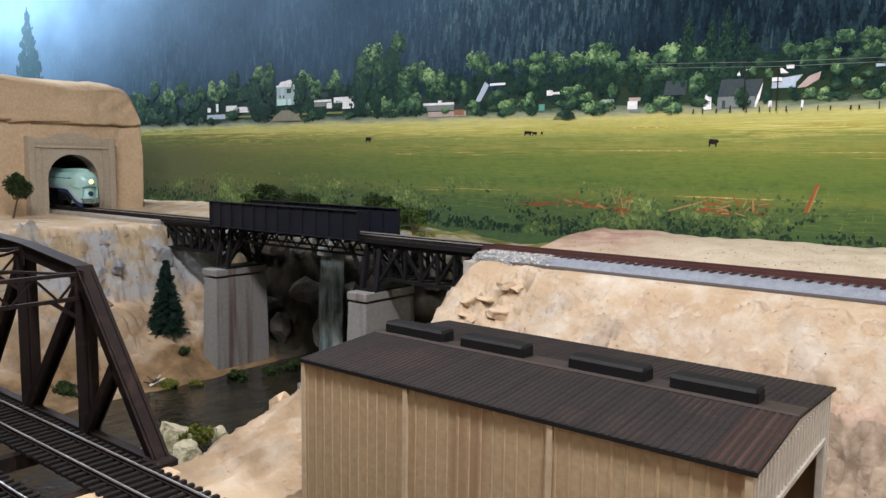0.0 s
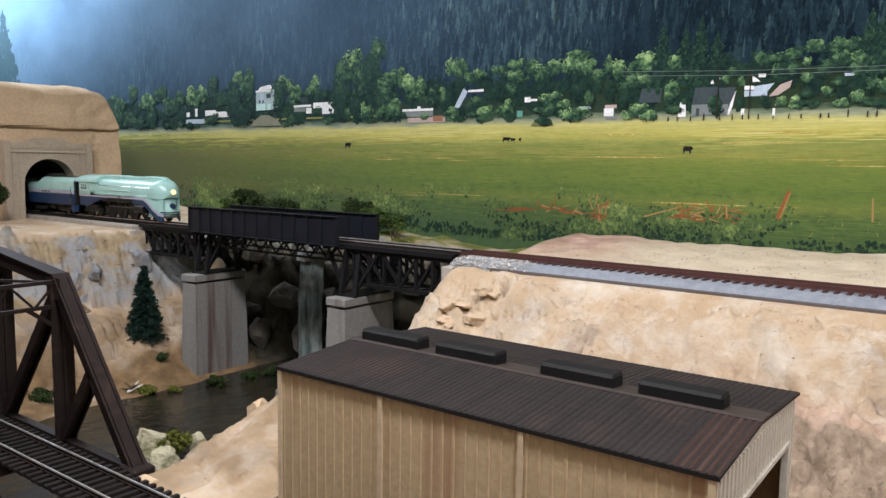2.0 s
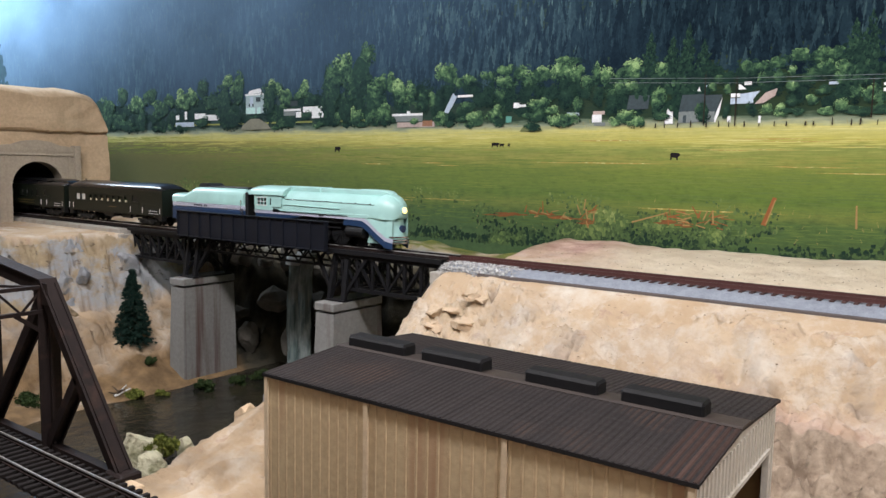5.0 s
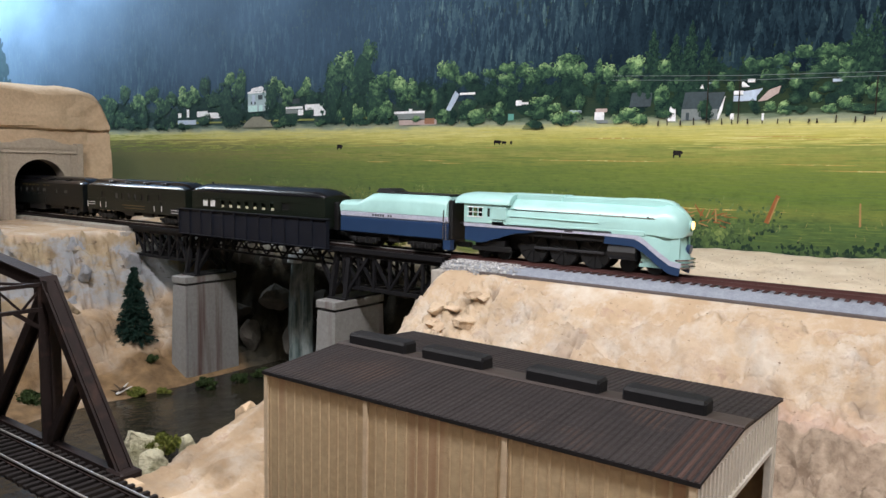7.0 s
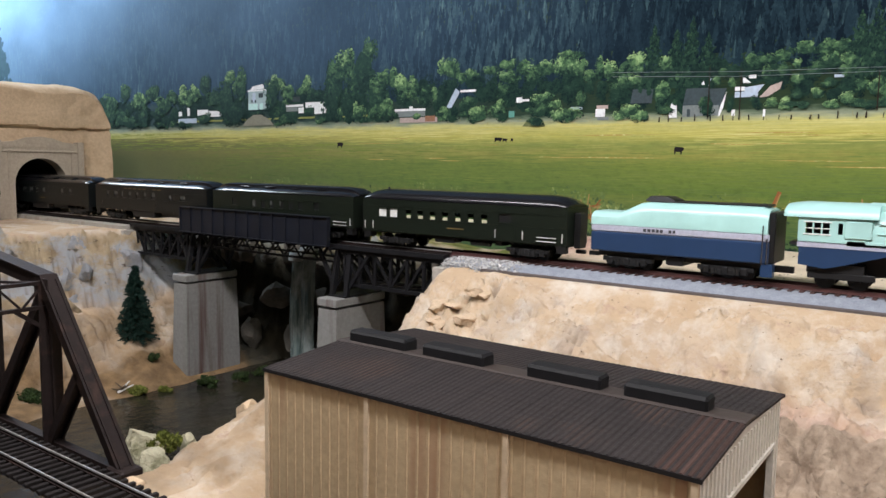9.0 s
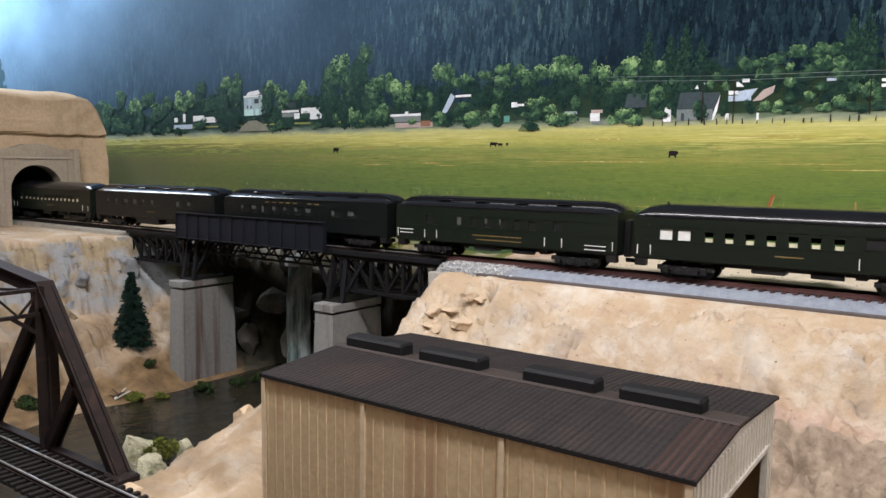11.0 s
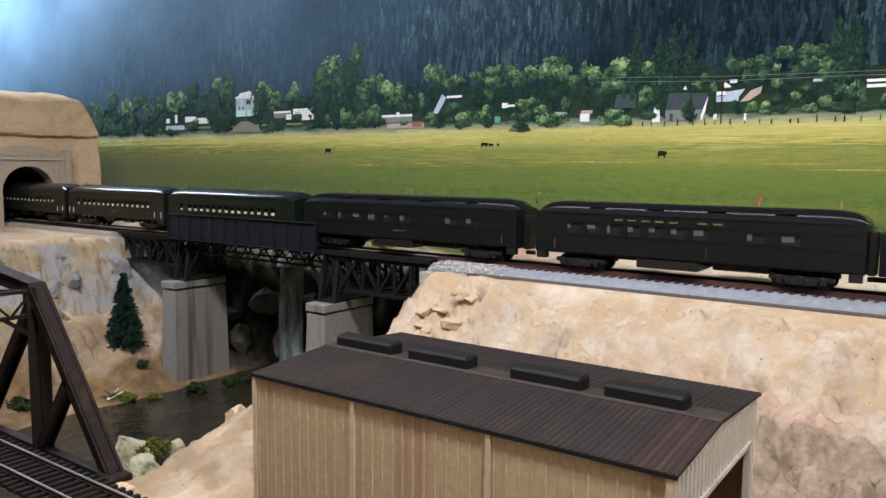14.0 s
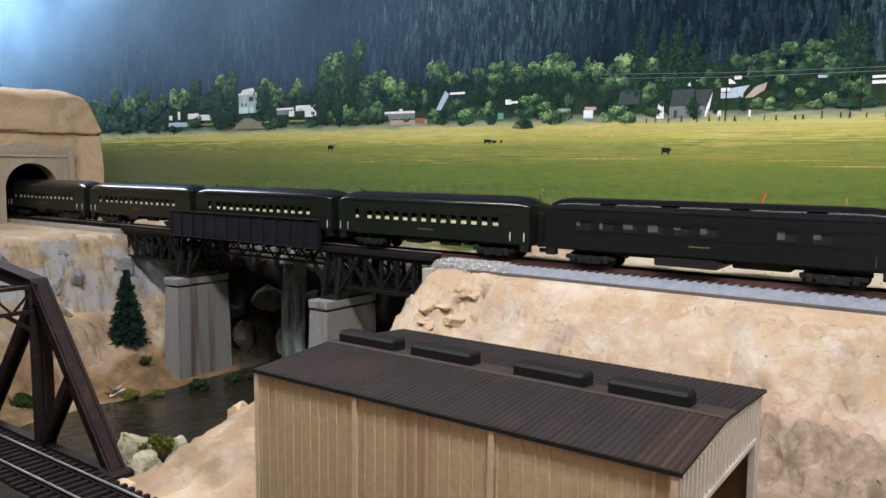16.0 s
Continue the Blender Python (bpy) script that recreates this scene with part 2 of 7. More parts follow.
# ---- mesh helpers ----
class Geo:
    """Collects vertices and faces for one mesh."""

    def __init__(self):
        self.v, self.f, self.m = [], [], []

    def add(self, verts, faces, mat=0):
        n = len(self.v)
        self.v += [tuple(p) for p in verts]
        self.f += [tuple(i + n for i in f) for f in faces]
        self.m += [mat] * len(faces)
        return self

    def box(self, x0, x1, y0, y1, z0, z1, mat=0, bevel=0.0):
        b = min(bevel, (x1 - x0) / 3, (y1 - y0) / 3, (z1 - z0) / 3)
        if b <= 0:
            v = [(x, y, z) for x in (x0, x1) for y in (y0, y1) for z in (z0, z1)]
            return self.add(v, [(0, 1, 3, 2), (4, 6, 7, 5), (0, 4, 5, 1), (2, 3, 7, 6), (0, 2, 6, 4), (1, 5, 7, 3)], mat)
        rings = []
        for z, i in ((z0, b), (z0 + b, 0), (z1 - b, 0), (z1, b)):
            xa, xb, ya, yb = x0 + i, x1 - i, y0 + i, y1 - i
            rings.append([(xa + b, ya, z), (xb - b, ya, z), (xb, ya + b, z), (xb, yb - b, z), (xb - b, yb, z), (xa + b, yb, z), (xa, yb - b, z), (xa, ya + b, z)])
        return self.loft(rings, mat)

    def loft(self, rings, mat=0, closed=True, caps=True):
        n = len(rings[0])
        v = [p for r in rings for p in r]
        f = []
        for a in range(len(rings) - 1):
            for i in range(n if closed else n - 1):
                j = (i + 1) % n
                f.append((a * n + i, a * n + j, (a + 1) * n + j, (a + 1) * n + i))
        if caps and closed:
            f.append(tuple(reversed(range(n))))
            f.append(tuple(range((len(rings) - 1) * n, len(rings) * n)))
        return self.add(v, f, mat)

    def beam(self, a, b, w, h, mat=0, up=(0, 0, 1)):
        a, b = Vector(a), Vector(b)
        d = (b - a).normalized()
        s = d.cross(Vector(up))
        s = s.normalized() if s.length > 1e-6 else Vector((1, 0, 0))
        u = s.cross(d)
        s, u = s * w / 2, u * h / 2
        return self.loft([[p - s - u, p + s - u, p + s + u, p - s + u] for p in (a, b)], mat)

    def rod(self, a, b, r, mat=0, n=8, r2=None):
        a, b = Vector(a), Vector(b)
        d = (b - a).normalized()
        s = d.orthogonal().normalized()
        u = d.cross(s)
        rings = [[p + (s * math.cos(k * math.tau / n) + u * math.sin(k * math.tau / n)) * q for k in range(n)] for p, q in ((a, r), (b, r if r2 is None else r2))]
        return self.loft(rings, mat)

    def mesh(self, name, mats, smooth=False):
        me = bpy.data.meshes.new(name)
        me.from_pydata(self.v, [], self.f)
        for mt in mats if isinstance(mats, (list, tuple)) else [mats]:
            me.materials.append(mt)
        me.polygons.foreach_set("material_index", self.m)
        bm = bmesh.new()
        bm.from_mesh(me)
        bmesh.ops.recalc_face_normals(bm, faces=bm.faces)
        bm.to_mesh(me)
        bm.free()
        me.polygons.foreach_set("use_smooth", [smooth] * len(me.polygons))
        if smooth:
            me.set_sharp_from_angle(angle=radians(40))
        me.update()
        return me


def part(name, geo, mats, parent=None, label="", smooth=False, at=None):
    me = geo if isinstance(geo, bpy.types.Mesh) else geo.mesh(name, mats, smooth)
    ob = new(name, me)
    if parent:
        ob.parent = parent
    if at is not None:
        ob.matrix_basis = at
    if label:
        tagged(ob, label)
    return ob


def thing(name, label, category, at=(0, 0, 0), group="", kind=""):
    ob = new(name)
    ob.empty_display_size = 0.01
    ob.location = at
    return tagged(ob, label, category, group, kind)


def sstep(a, b, x):
    t = np.clip((x - a) / (b - a), 0, 1)
    return t * t * (3 - 2 * t)


def fbm(x, y, z=0.0, octaves=4):
    return noise.fractal(Vector((x, y, z)), 1.0, 2.0, octaves)


# ---- terrain: one sheet with the gorge cut through it ----
PY = [-0.9, -0.30, -0.20, -0.135, -0.115, -0.085, -0.055, -0.036, -0.028, 0.03, 0.06, 0.12, 0.20]
PZ = [-0.086, -0.085, -0.083, -0.080, -0.071, -0.052, -0.024, -0.0115, -0.0095, -0.0095, -0.005, 0.002, 0.004]


def build_terrain():
    xs = np.unique(np.round(np.concatenate([np.linspace(-1.9, -0.72, 60), np.arange(-0.72, -0.04, 0.0034), np.arange(-0.04, 0.37, 0.0018), np.arange(0.37, 0.42, 0.0036), np.linspace(0.42, 1.3, 60)]), 5))
    ys = np.unique(np.round(np.concatenate([np.linspace(-0.95, -0.40, 30), np.arange(-0.40, -0.15, 0.0034), np.arange(-0.15, -0.03, 0.0018), np.arange(-0.03, 0.1785, 0.0036), [0.1785]]), 5))
    X, Y = np.meshgrid(xs, ys)
    right = np.interp(Y, PY, PZ)
    right = right + 0.022 * np.exp(-((X - 0.03) / 0.05) ** 2 - ((Y + 0.19) / 0.06) ** 2)
    left = np.where(Y > -0.15, -0.0095, -0.0095 - 0.15 * sstep(-0.20, -0.30, Y))
    left = left + 0.010 * sstep(0.05, 0.16, Y)
    bed = -0.166 + 0.012 * sstep(-0.285, -0.345, X)
    wob = np.array([[fbm(x * 9, y * 9, 3.1, 3) for x in xs] for y in ys])
    wob2 = np.array([[fbm(x * 28, y * 28, 7.7, 4) for x in xs] for y in ys])
    top_l = -0.462 - 0.22 * np.clip(-Y - 0.03, 0, 0.3) + 0.018 * wob + 0.006 * wob2
    foot_l = -0.338 - 0.25 * np.clip(-Y - 0.06, 0, 0.3) + 0.02 * wob
    tl = np.interp((X - top_l) / (foot_l - top_l), [0, 0.10, 0.30, 0.46, 0.80, 1.0], [0, 0.10, 0.50, 0.62, 0.90, 1.0])
    top_r = 0.004 + 0.14 * np.clip(-Y - 0.22, 0, 0.3) + 0.006 * wob
    foot_r = -0.085 + 0.10 * np.clip(-Y - 0.15, 0, 0.3) + 0.012 * wob
    tr = sstep(0, 1, (top_r - X) / (top_r - foot_r))
    Z = np.where(X < -0.22, left * (1 - tl) + bed * tl, right * (1 - tr) + bed * tr)
    back = sstep(0.072, 0.118, Y + 0.02 * wob + 0.004 * wob2)
    backtop = -0.014 + 0.008 * wob
    mid = (X > -0.47) & (X < 0.02)
    Z = np.where(mid, np.maximum(Z, bed * (1 - back) + backtop * back), Z)
    # relief: crags where it is steep, soft dents on the sand
    gx, gy = np.gradient(Z, xs, axis=1), np.gradient(Z, ys, axis=0)
    steep = sstep(0.5, 1.1, np.hypot(gx, gy))
    rid = np.array([[1 - 2 * abs(fbm(x * 42, y * 42, z * 42 + 1.7, 4)) for x, z in zip(xs, zr)] for y, zr in zip(ys, Z)])
    track = 1 - sstep(0.030, 0.040, np.abs(Y)) * 1.0
    low = sstep(-0.285, -0.30, Y) * sstep(-0.45, -0.44, Y)
    calm = np.clip(1 - track - low * (X > -0.02), 0, 1)
    blk = np.array([[noise.cell(Vector((x * 60 + 3 * w, y * 60, z * 60))) for x, z, w in zip(xs, zr, wr)] for y, zr, wr in zip(ys, Z, wob2)])
    outcrop = np.exp(-((X - 0.035) / 0.035) ** 2 - ((Y + 0.062) / 0.025) ** 2) + 0.8 * sstep(-0.095, -0.115, Y) * sstep(-0.15, -0.13, Y) * (X > 0.12) + 0.5 * np.exp(-((X - 0.2) / 0.05) ** 2 - ((Y + 0.085) / 0.02) ** 2)
    cliff = np.maximum(steep * np.where(X < -0.2, 1.0, 0.28), 0.75 * outcrop)
    fine = np.array([[1 - 2.2 * abs(fbm(x * 75, y * 75, z * 60 + 4.2, 4)) for x, z in zip(xs, zr)] for y, zr in zip(ys, Z)])
    slope = sstep(-0.036, -0.046, Y) * sstep(-0.15, -0.135, Y) * (X > -0.03)
    crk = np.array([[fbm(x * 26 + 0.5 * w, y * 38, 8.8, 4) for x, w in zip(xs, wr)] for y, wr in zip(ys, wob2)])
    chip = np.array([[fbm(x * 130, y * 130, 6.1, 3) for x in xs] for y in ys])
    crack = np.exp(-(crk / 0.035) ** 2) * sstep(-0.1, 0.25, wob + 0.6 * wob2 + 0.12)
    Z = Z + slope * (0.0042 * (fine - 0.5) + 0.0016 * wob2 - 0.0052 * crack + 0.0026 * chip * (0.5 + outcrop) + 0.0030 * (blk - 0.5) * sstep(-0.094, -0.104, Y) * (X > 0.08) + 0.0022 * (crk > 0.10) * sstep(0.10, 0.22, crk))
    crag = np.array([[fbm(x * 26, y * 26, z * 48 + 2.9, 4) for x, z in zip(xs, zr)] for y, zr in zip(ys, Z)])
    Z = Z + steep * (X < -0.2) * (0.010 * crag - 0.007 * np.exp(-(crag / 0.06) ** 2))
    Z = Z + cliff * (np.where(X < -0.2, 0.0040, 0.0085) * (rid - 0.4) + 0.0035 * (blk - 0.5)) + calm * (0.0026 * wob + 0.0022 * wob2)
    fold = np.array([[fbm(x * 15 + 2 * w, y * 34, 12.3, 4) for x, w in zip(xs, wr)] for y, wr in zip(ys, wob)])
    Z = Z + slope * (0.0055 * fold - 0.0045 * np.exp(-(fold / 0.045) ** 2) * (wob2 > -0.1) + 0.0045 * outcrop * (blk - 0.5))
    shore = sstep(0.10, 0.06, X) * sstep(-0.13, -0.16, Y) * (X > -0.16)
    Z = Z + shore * (0.0040 * wob2 + 0.0030 * (fine - 0.4) - 0.004 * crack)
    ledge = (X < -0.2) * steep
    Z = Z + ledge * (0.0030 * (rid - 0.4) + 0.0050 * np.sin(math.tau * (Z / 0.021 + 1.3 * wob + 0.35 * wob2 + 0.4 * X / 0.1)))
    Z = np.where((X > 0.085) & (Y < -0.185) & (Y > -0.42), np.minimum(Z, -0.0845), Z)
    Z = np.where((np.abs(Y + 0.355) < 0.062) & (X > 0.0), np.minimum(Z, -0.0865), Z)
    verts = np.stack([X, Y, Z], -1).reshape(-1, 3)
    nx, ny = len(xs), len(ys)
    idx = np.arange(nx * ny).reshape(ny, nx)
    faces = np.stack([idx[:-1, :-1], idx[:-1, 1:], idx[1:, 1:], idx[1:, :-1]], -1).reshape(-1, 4)
    me = bpy.data.meshes.new("ground")
    me.from_pydata(verts.tolist(), [], faces.tolist())
    me.polygons.foreach_set("use_smooth", [True] * len(me.polygons))
    me.materials.append(TERRAIN)
    masks = {
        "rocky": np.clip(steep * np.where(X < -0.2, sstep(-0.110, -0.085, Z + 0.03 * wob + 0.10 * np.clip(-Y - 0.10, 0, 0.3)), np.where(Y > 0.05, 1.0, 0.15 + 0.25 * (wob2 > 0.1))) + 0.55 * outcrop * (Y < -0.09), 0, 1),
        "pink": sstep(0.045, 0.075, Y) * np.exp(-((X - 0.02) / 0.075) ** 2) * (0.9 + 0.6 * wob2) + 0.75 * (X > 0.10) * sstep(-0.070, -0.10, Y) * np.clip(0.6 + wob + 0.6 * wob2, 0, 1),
        # Brown soil; on the left gorge bank it also carries painted shade.
        "soil_and_shade": 0.62 * sstep(-0.15, -0.21, Y + 0.03 * wob) * (X > -0.14) * (X < 0.10) * np.clip(0.7 + wob + wob2, 0, 1) + sstep(-0.120, -0.146, Z) * (X < -0.05) * np.clip(0.65 + 0.9 * wob, 0, 1) + 0.75 * (X < -0.2) * sstep(-0.07, -0.11, Z) * np.clip(0.7 + wob2, 0, 1) + 0.8 * (X > 0.08) * sstep(-0.134, -0.142, Y) * sstep(-0.40, -0.38, Y),
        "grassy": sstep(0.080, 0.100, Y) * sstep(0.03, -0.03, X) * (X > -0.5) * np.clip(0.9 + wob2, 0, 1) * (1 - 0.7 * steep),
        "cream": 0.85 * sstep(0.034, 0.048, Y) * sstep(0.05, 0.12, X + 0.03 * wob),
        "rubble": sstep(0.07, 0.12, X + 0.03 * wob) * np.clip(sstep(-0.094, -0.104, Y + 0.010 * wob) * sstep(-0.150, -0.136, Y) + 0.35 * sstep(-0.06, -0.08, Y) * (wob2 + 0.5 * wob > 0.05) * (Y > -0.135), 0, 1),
        # Darkens folds and cracks in colour, since frontal light leaves them flat.
        "crack_shade": 0.60 * slope * np.exp(-(fold / 0.016) ** 2) * sstep(0.0, 0.2, wob2 + chip * 0.5) + 0.75 * slope * crack * np.clip(0.4 + chip * 1.5, 0, 1) + 0.65 * steep * (X < -0.2) * np.exp(-(crag / 0.030) ** 2),
        # Shade below the bridge, put into the colour of the gorge back.
        "gorge_shade": sstep(0.02, 0.05, Y) * sstep(0.0, -0.03, X) * sstep(-0.455, -0.43, X) * sstep(-0.02, -0.035, Z),
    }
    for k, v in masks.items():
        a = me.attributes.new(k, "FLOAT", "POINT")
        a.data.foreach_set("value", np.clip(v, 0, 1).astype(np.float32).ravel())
    ob = new("ground", me)
    tagged(ob, "plaster layout ground with tan sand slopes, rocky gorge and dirt", "ground", kind="structure")
    return ob


ground = build_terrain()

g = Geo()
g.box(-1.0, 0.3, -0.6, 0.14, -0.20, -0.1585)
tagged(part("water", g, WATER), "dark brown still river water in the gorge", "water", kind="structure")

# ---- the room around, and the wall that carries the printed backdrop ----
for nm, b in {
    "wall_north": (-3.2, 2.6, 0.184, 0.26, -1.0, 1.6),
    "wall_south": (-3.2, 2.6, -3.1, -3.0, -1.0, 1.6),
    "wall_west": (-3.2, -3.1, -3.0, 0.18, -1.0, 1.6),
    "wall_east": (2.5, 2.6, -3.0, 0.18, -1.0, 1.6),
    "ceiling": (-3.2, 2.6, -3.1, 0.26, 1.602, 1.7),
    "floor": (-3.2, 2.6, -3.1, 0.26, -1.1, -1.002),
}.items():
    tagged(part(nm, Geo().box(*b), ROOM), "plain grey painted room surface", nm.split("_")[0], kind="structure")
# ---- tracks ----
def rail_geo(x0, x1, y, z):
    gg = Geo()
    gg.box(x0, x1, y - 0.0002, y + 0.0002, z - 0.0022, z - 0.0008)
    gg.box(x0, x1, y - 0.0008, y + 0.0008, z - 0.0027, z - 0.0022)
    return gg


def track(name, label, x0, x1, y, z, rail_mat, tie_mat, pitch, fine_to=None, tie_half=0.0150):
    t = thing(name, label, "railway track", (0, 0, 0))
    for s in (-1, 1):
        yr = y + s * 0.0083
        head = part("rail", Geo().box(x0, x1, yr - 0.00038, yr + 0.00038, z - 0.0008, z), rail_mat, t)
        part("rail_foot", rail_geo(x0, x1, yr, z), rail_mat if rail_mat is RUST_RAIL else TRUSS, head, "dark weathered rail web")
    tie = Geo().box(-0.0013, 0.0013, -tie_half, tie_half, -0.0021, 0, bevel=0.0003).mesh("tie", tie_mat)
    plate = Geo()
    for s in (-1, 1):
        for q in (-0.0014, 0.0014):
            plate.box(-0.0007, 0.0007, s * 0.0083 + q - 0.0005, s * 0.0083 + q + 0.0005, 0, 0.0007)
    pm = plate.mesh("spike_plate", tie_mat)
    n = int((x1 - x0) / pitch)
    for i in range(n):
        x = x0 + (i + 0.5) * pitch
        ob = part("tie", tie, None, t)
        ob.location = (x, y + random.uniform(-0.0003, 0.0003), z - 0.0027)
        ob.rotation_euler = (0, 0, random.uniform(-0.015, 0.015))
    return t


track("main_track", "brown plastic-tied model track with rusty rails on grey ballast", -0.012, 0.75, 0, 0, RUST_RAIL, TIE, 0.0065)
track("bridge_track", "dark track with bright rails across the steel trestle", -0.46, -0.012, 0, 0, RAIL, DARK_TIE, 0.0055)
track("tunnel_track", "dark track with bright rails running into the tunnel", -1.75, -0.46, 0, 0, RAIL, DARK_TIE, 0.0075)
lower_far = track("lower_track", "weathered dark track with bright rails on the truss bridge", -0.62, 0.34, -0.3298, -0.080, RAIL, DARK_TIE, 0.0062, None, 0.0165)
lower_near = track("lower_track", "weathered dark track with bright rails on the truss bridge", -0.62, 0.34, -0.3795, -0.080, RAIL, DARK_TIE, 0.0062, None, 0.0165)


def ballast_bed():
    rings = []
    for i in range(181):
        x = -0.004 + i * 0.0042
        j = [random.uniform(-0.0007, 0.0007) for _ in range(6)]
        rings.append([(x, -0.0280 + j[0], -0.0125), (x, -0.0262 + j[1], -0.0085), (x, -0.0205 + j[2], -0.0042 + j[4] * 0.5), (x, -0.016, -0.0036), (x, 0.016, -0.0036), (x, 0.0205 + j[3], -0.0042 + j[5] * 0.5), (x, 0.0275, -0.0085), (x, 0.0295, -0.0125)])
    gg = Geo().loft(rings)
    bed = part("ballast_bed", gg, BALLAST, None, "", True)
    tagged(bed, "blue-grey foam roadbed with crumbly ballast edge under track", "ballast", kind="structure")
    # Edge strip coloured dark to draw the shadow line below the ballast.
    edge = Geo().loft([[(x, y0, -0.0128), (x, y1, -0.0128), (x, y1, -0.0082), (x, y0, -0.0086)] for x in (0.03, 0.75) for y0, y1 in ((-0.0300, -0.0268),)])
    part("roadbed_edge", edge, surface("cork_shadow_dark", (0.11, 0.09, 0.085), (0.07, 0.06, 0.055), 0.9), bed)


ballast_bed()


def loose_stones():
    gg = Geo()
    rnd = random.Random(4)
    for i in range(4200):
        x = rnd.uniform(-0.010, 0.062)
        y = rnd.uniform(-0.031, 0.024)
        if x > 0.045 and rnd.random() < (x - 0.045) / 0.02:
            continue
        z = float(np.interp(abs(y), (0.016, 0.0205, 0.0275, 0.0295), (-0.0036, -0.0042, -0.0085, -0.0125))) + rnd.uniform(-0.0002, 0.0007)
        if x < -0.003:
            z -= (-0.003 - x) * 0.25
        if abs(abs(y) - 0.0083) < 0.0014:
            z -= 0.001
        r = rnd.uniform(0.0006, 0.0013)
        v = [(x + rnd.uniform(-r, r) * 0.3 + sx * r * rnd.uniform(0.6, 1.1), y + sy * r * rnd.uniform(0.6, 1.1), z + sz * r * rnd.uniform(0.5, 1)) for sx, sy, sz in ((1, 0, 0), (-1, 0, 0), (0, 1, 0), (0, -1, 0), (0, 0, 1), (0, 0, -1))]
        gg.add(v, [(0, 2, 4), (2, 1, 4), (1, 3, 4), (3, 0, 4), (2, 0, 5), (1, 2, 5), (3, 1, 5), (0, 3, 5)])
    tagged(part("loose_ballast", gg, GRANITE), "coarse speckled grey ballast stones at the bridge end", "ballast", kind="stuff")


loose_stones()
g = Geo().box(-0.013, -0.002, -0.034, 0.034, -0.075, -0.0105, bevel=0.0006)
tagged(part("bridge_abutment", g, CONCRETE), "pale grey concrete abutment under the bridge end", "abutment")
g = Geo().box(-0.472, -0.455, -0.030, 0.030, -0.06, -0.0105, bevel=0.0006)
tagged(part("bridge_abutment", g, CONCRETE), "pale grey concrete abutment under the bridge end", "abutment")
g = Geo().box(-0.73, -0.462, -0.027, 0.027, -0.0125, -0.0050, bevel=0.0005)
tagged(part("track_slab", g, CONCRETE), "grey concrete slab under the tunnel track", "slab")


# ---- the steel trestle ----
def trestle_span(x0, x1, depth, panels, label):
    """Deck truss: two trusses under the ties with posts, diagonals and lateral bracing."""
    t = thing("deck_truss", label, "bridge span", (0, 0, 0), "bridge spans")
    for s in (-1, 1):
        y = s * 0.0155
        part("top_chord", Geo().box(x0, x1, y - 0.0022, y + 0.0022, -0.0100, -0.0050), STEEL, t)
        part("bottom_chord", Geo().box(x0 + 0.004, x1 - 0.004, y - 0.0016, y + 0.0016, -depth - 0.0030, -depth), STEEL, t)
        for i in range(panels + 1):
            x = x0 + 0.004 + (x1 - x0 - 0.008) * i / panels
            part("post", Geo().box(x - 0.0013, x + 0.0013, y - 0.0013, y + 0.0013, -depth, -0.010), STEEL, t)
            if i < panels:
                xn = x0 + 0.004 + (x1 - x0 - 0.008) * (i + 1) / panels
                a, b = ((x, -0.010), (xn, -depth)) if i < panels / 2 else ((x, -depth), (xn, -0.010))
                part("diagonal", Geo().beam((a[0], y, a[1]), (b[0], y, b[1]), 0.0020, 0.0022), STEEL, t)
    for i in range(panels):
        xa = x0 + 0.004 + (x1 - x0 - 0.008) * i / panels
        xb = x0 + 0.004 + (x1 - x0 - 0.008) * (i + 1) / panels
        part("lateral_brace", Geo().beam((xa, -0.0155, -depth), (xb, 0.0155, -depth), 0.0016, 0.0016), STEEL, t)
        part("sway_brace", Geo().beam((xa, -0.0155, -0.012), (xa, 0.0155, -depth), 0.0016, 0.0016), STEEL, t)
    return t


trestle_span(-0.455, -0.352, 0.034, 6, "black steel deck truss span beside the rocky bank")
trestle_span(-0.128, -0.013, 0.036, 6, "black steel deck truss span beside the concrete abutment")


def deck_edges():
    t = thing("bridge_deck", "black steel stringers carrying the bridge track", "bridge deck")
    for s in (-1, 1):
        part("stringer", Geo().box(-0.458, -0.012, s * 0.0188 - 0.0014, s * 0.0188 + 0.0014, -0.0062, -0.0024), STEEL, t)
        part("guard_rail", Geo().box(-0.458, -0.012, s * 0.0045 - 0.0003, s * 0.0045 + 0.0003, -0.0026, -0.0008), STEEL, t)


deck_edges()


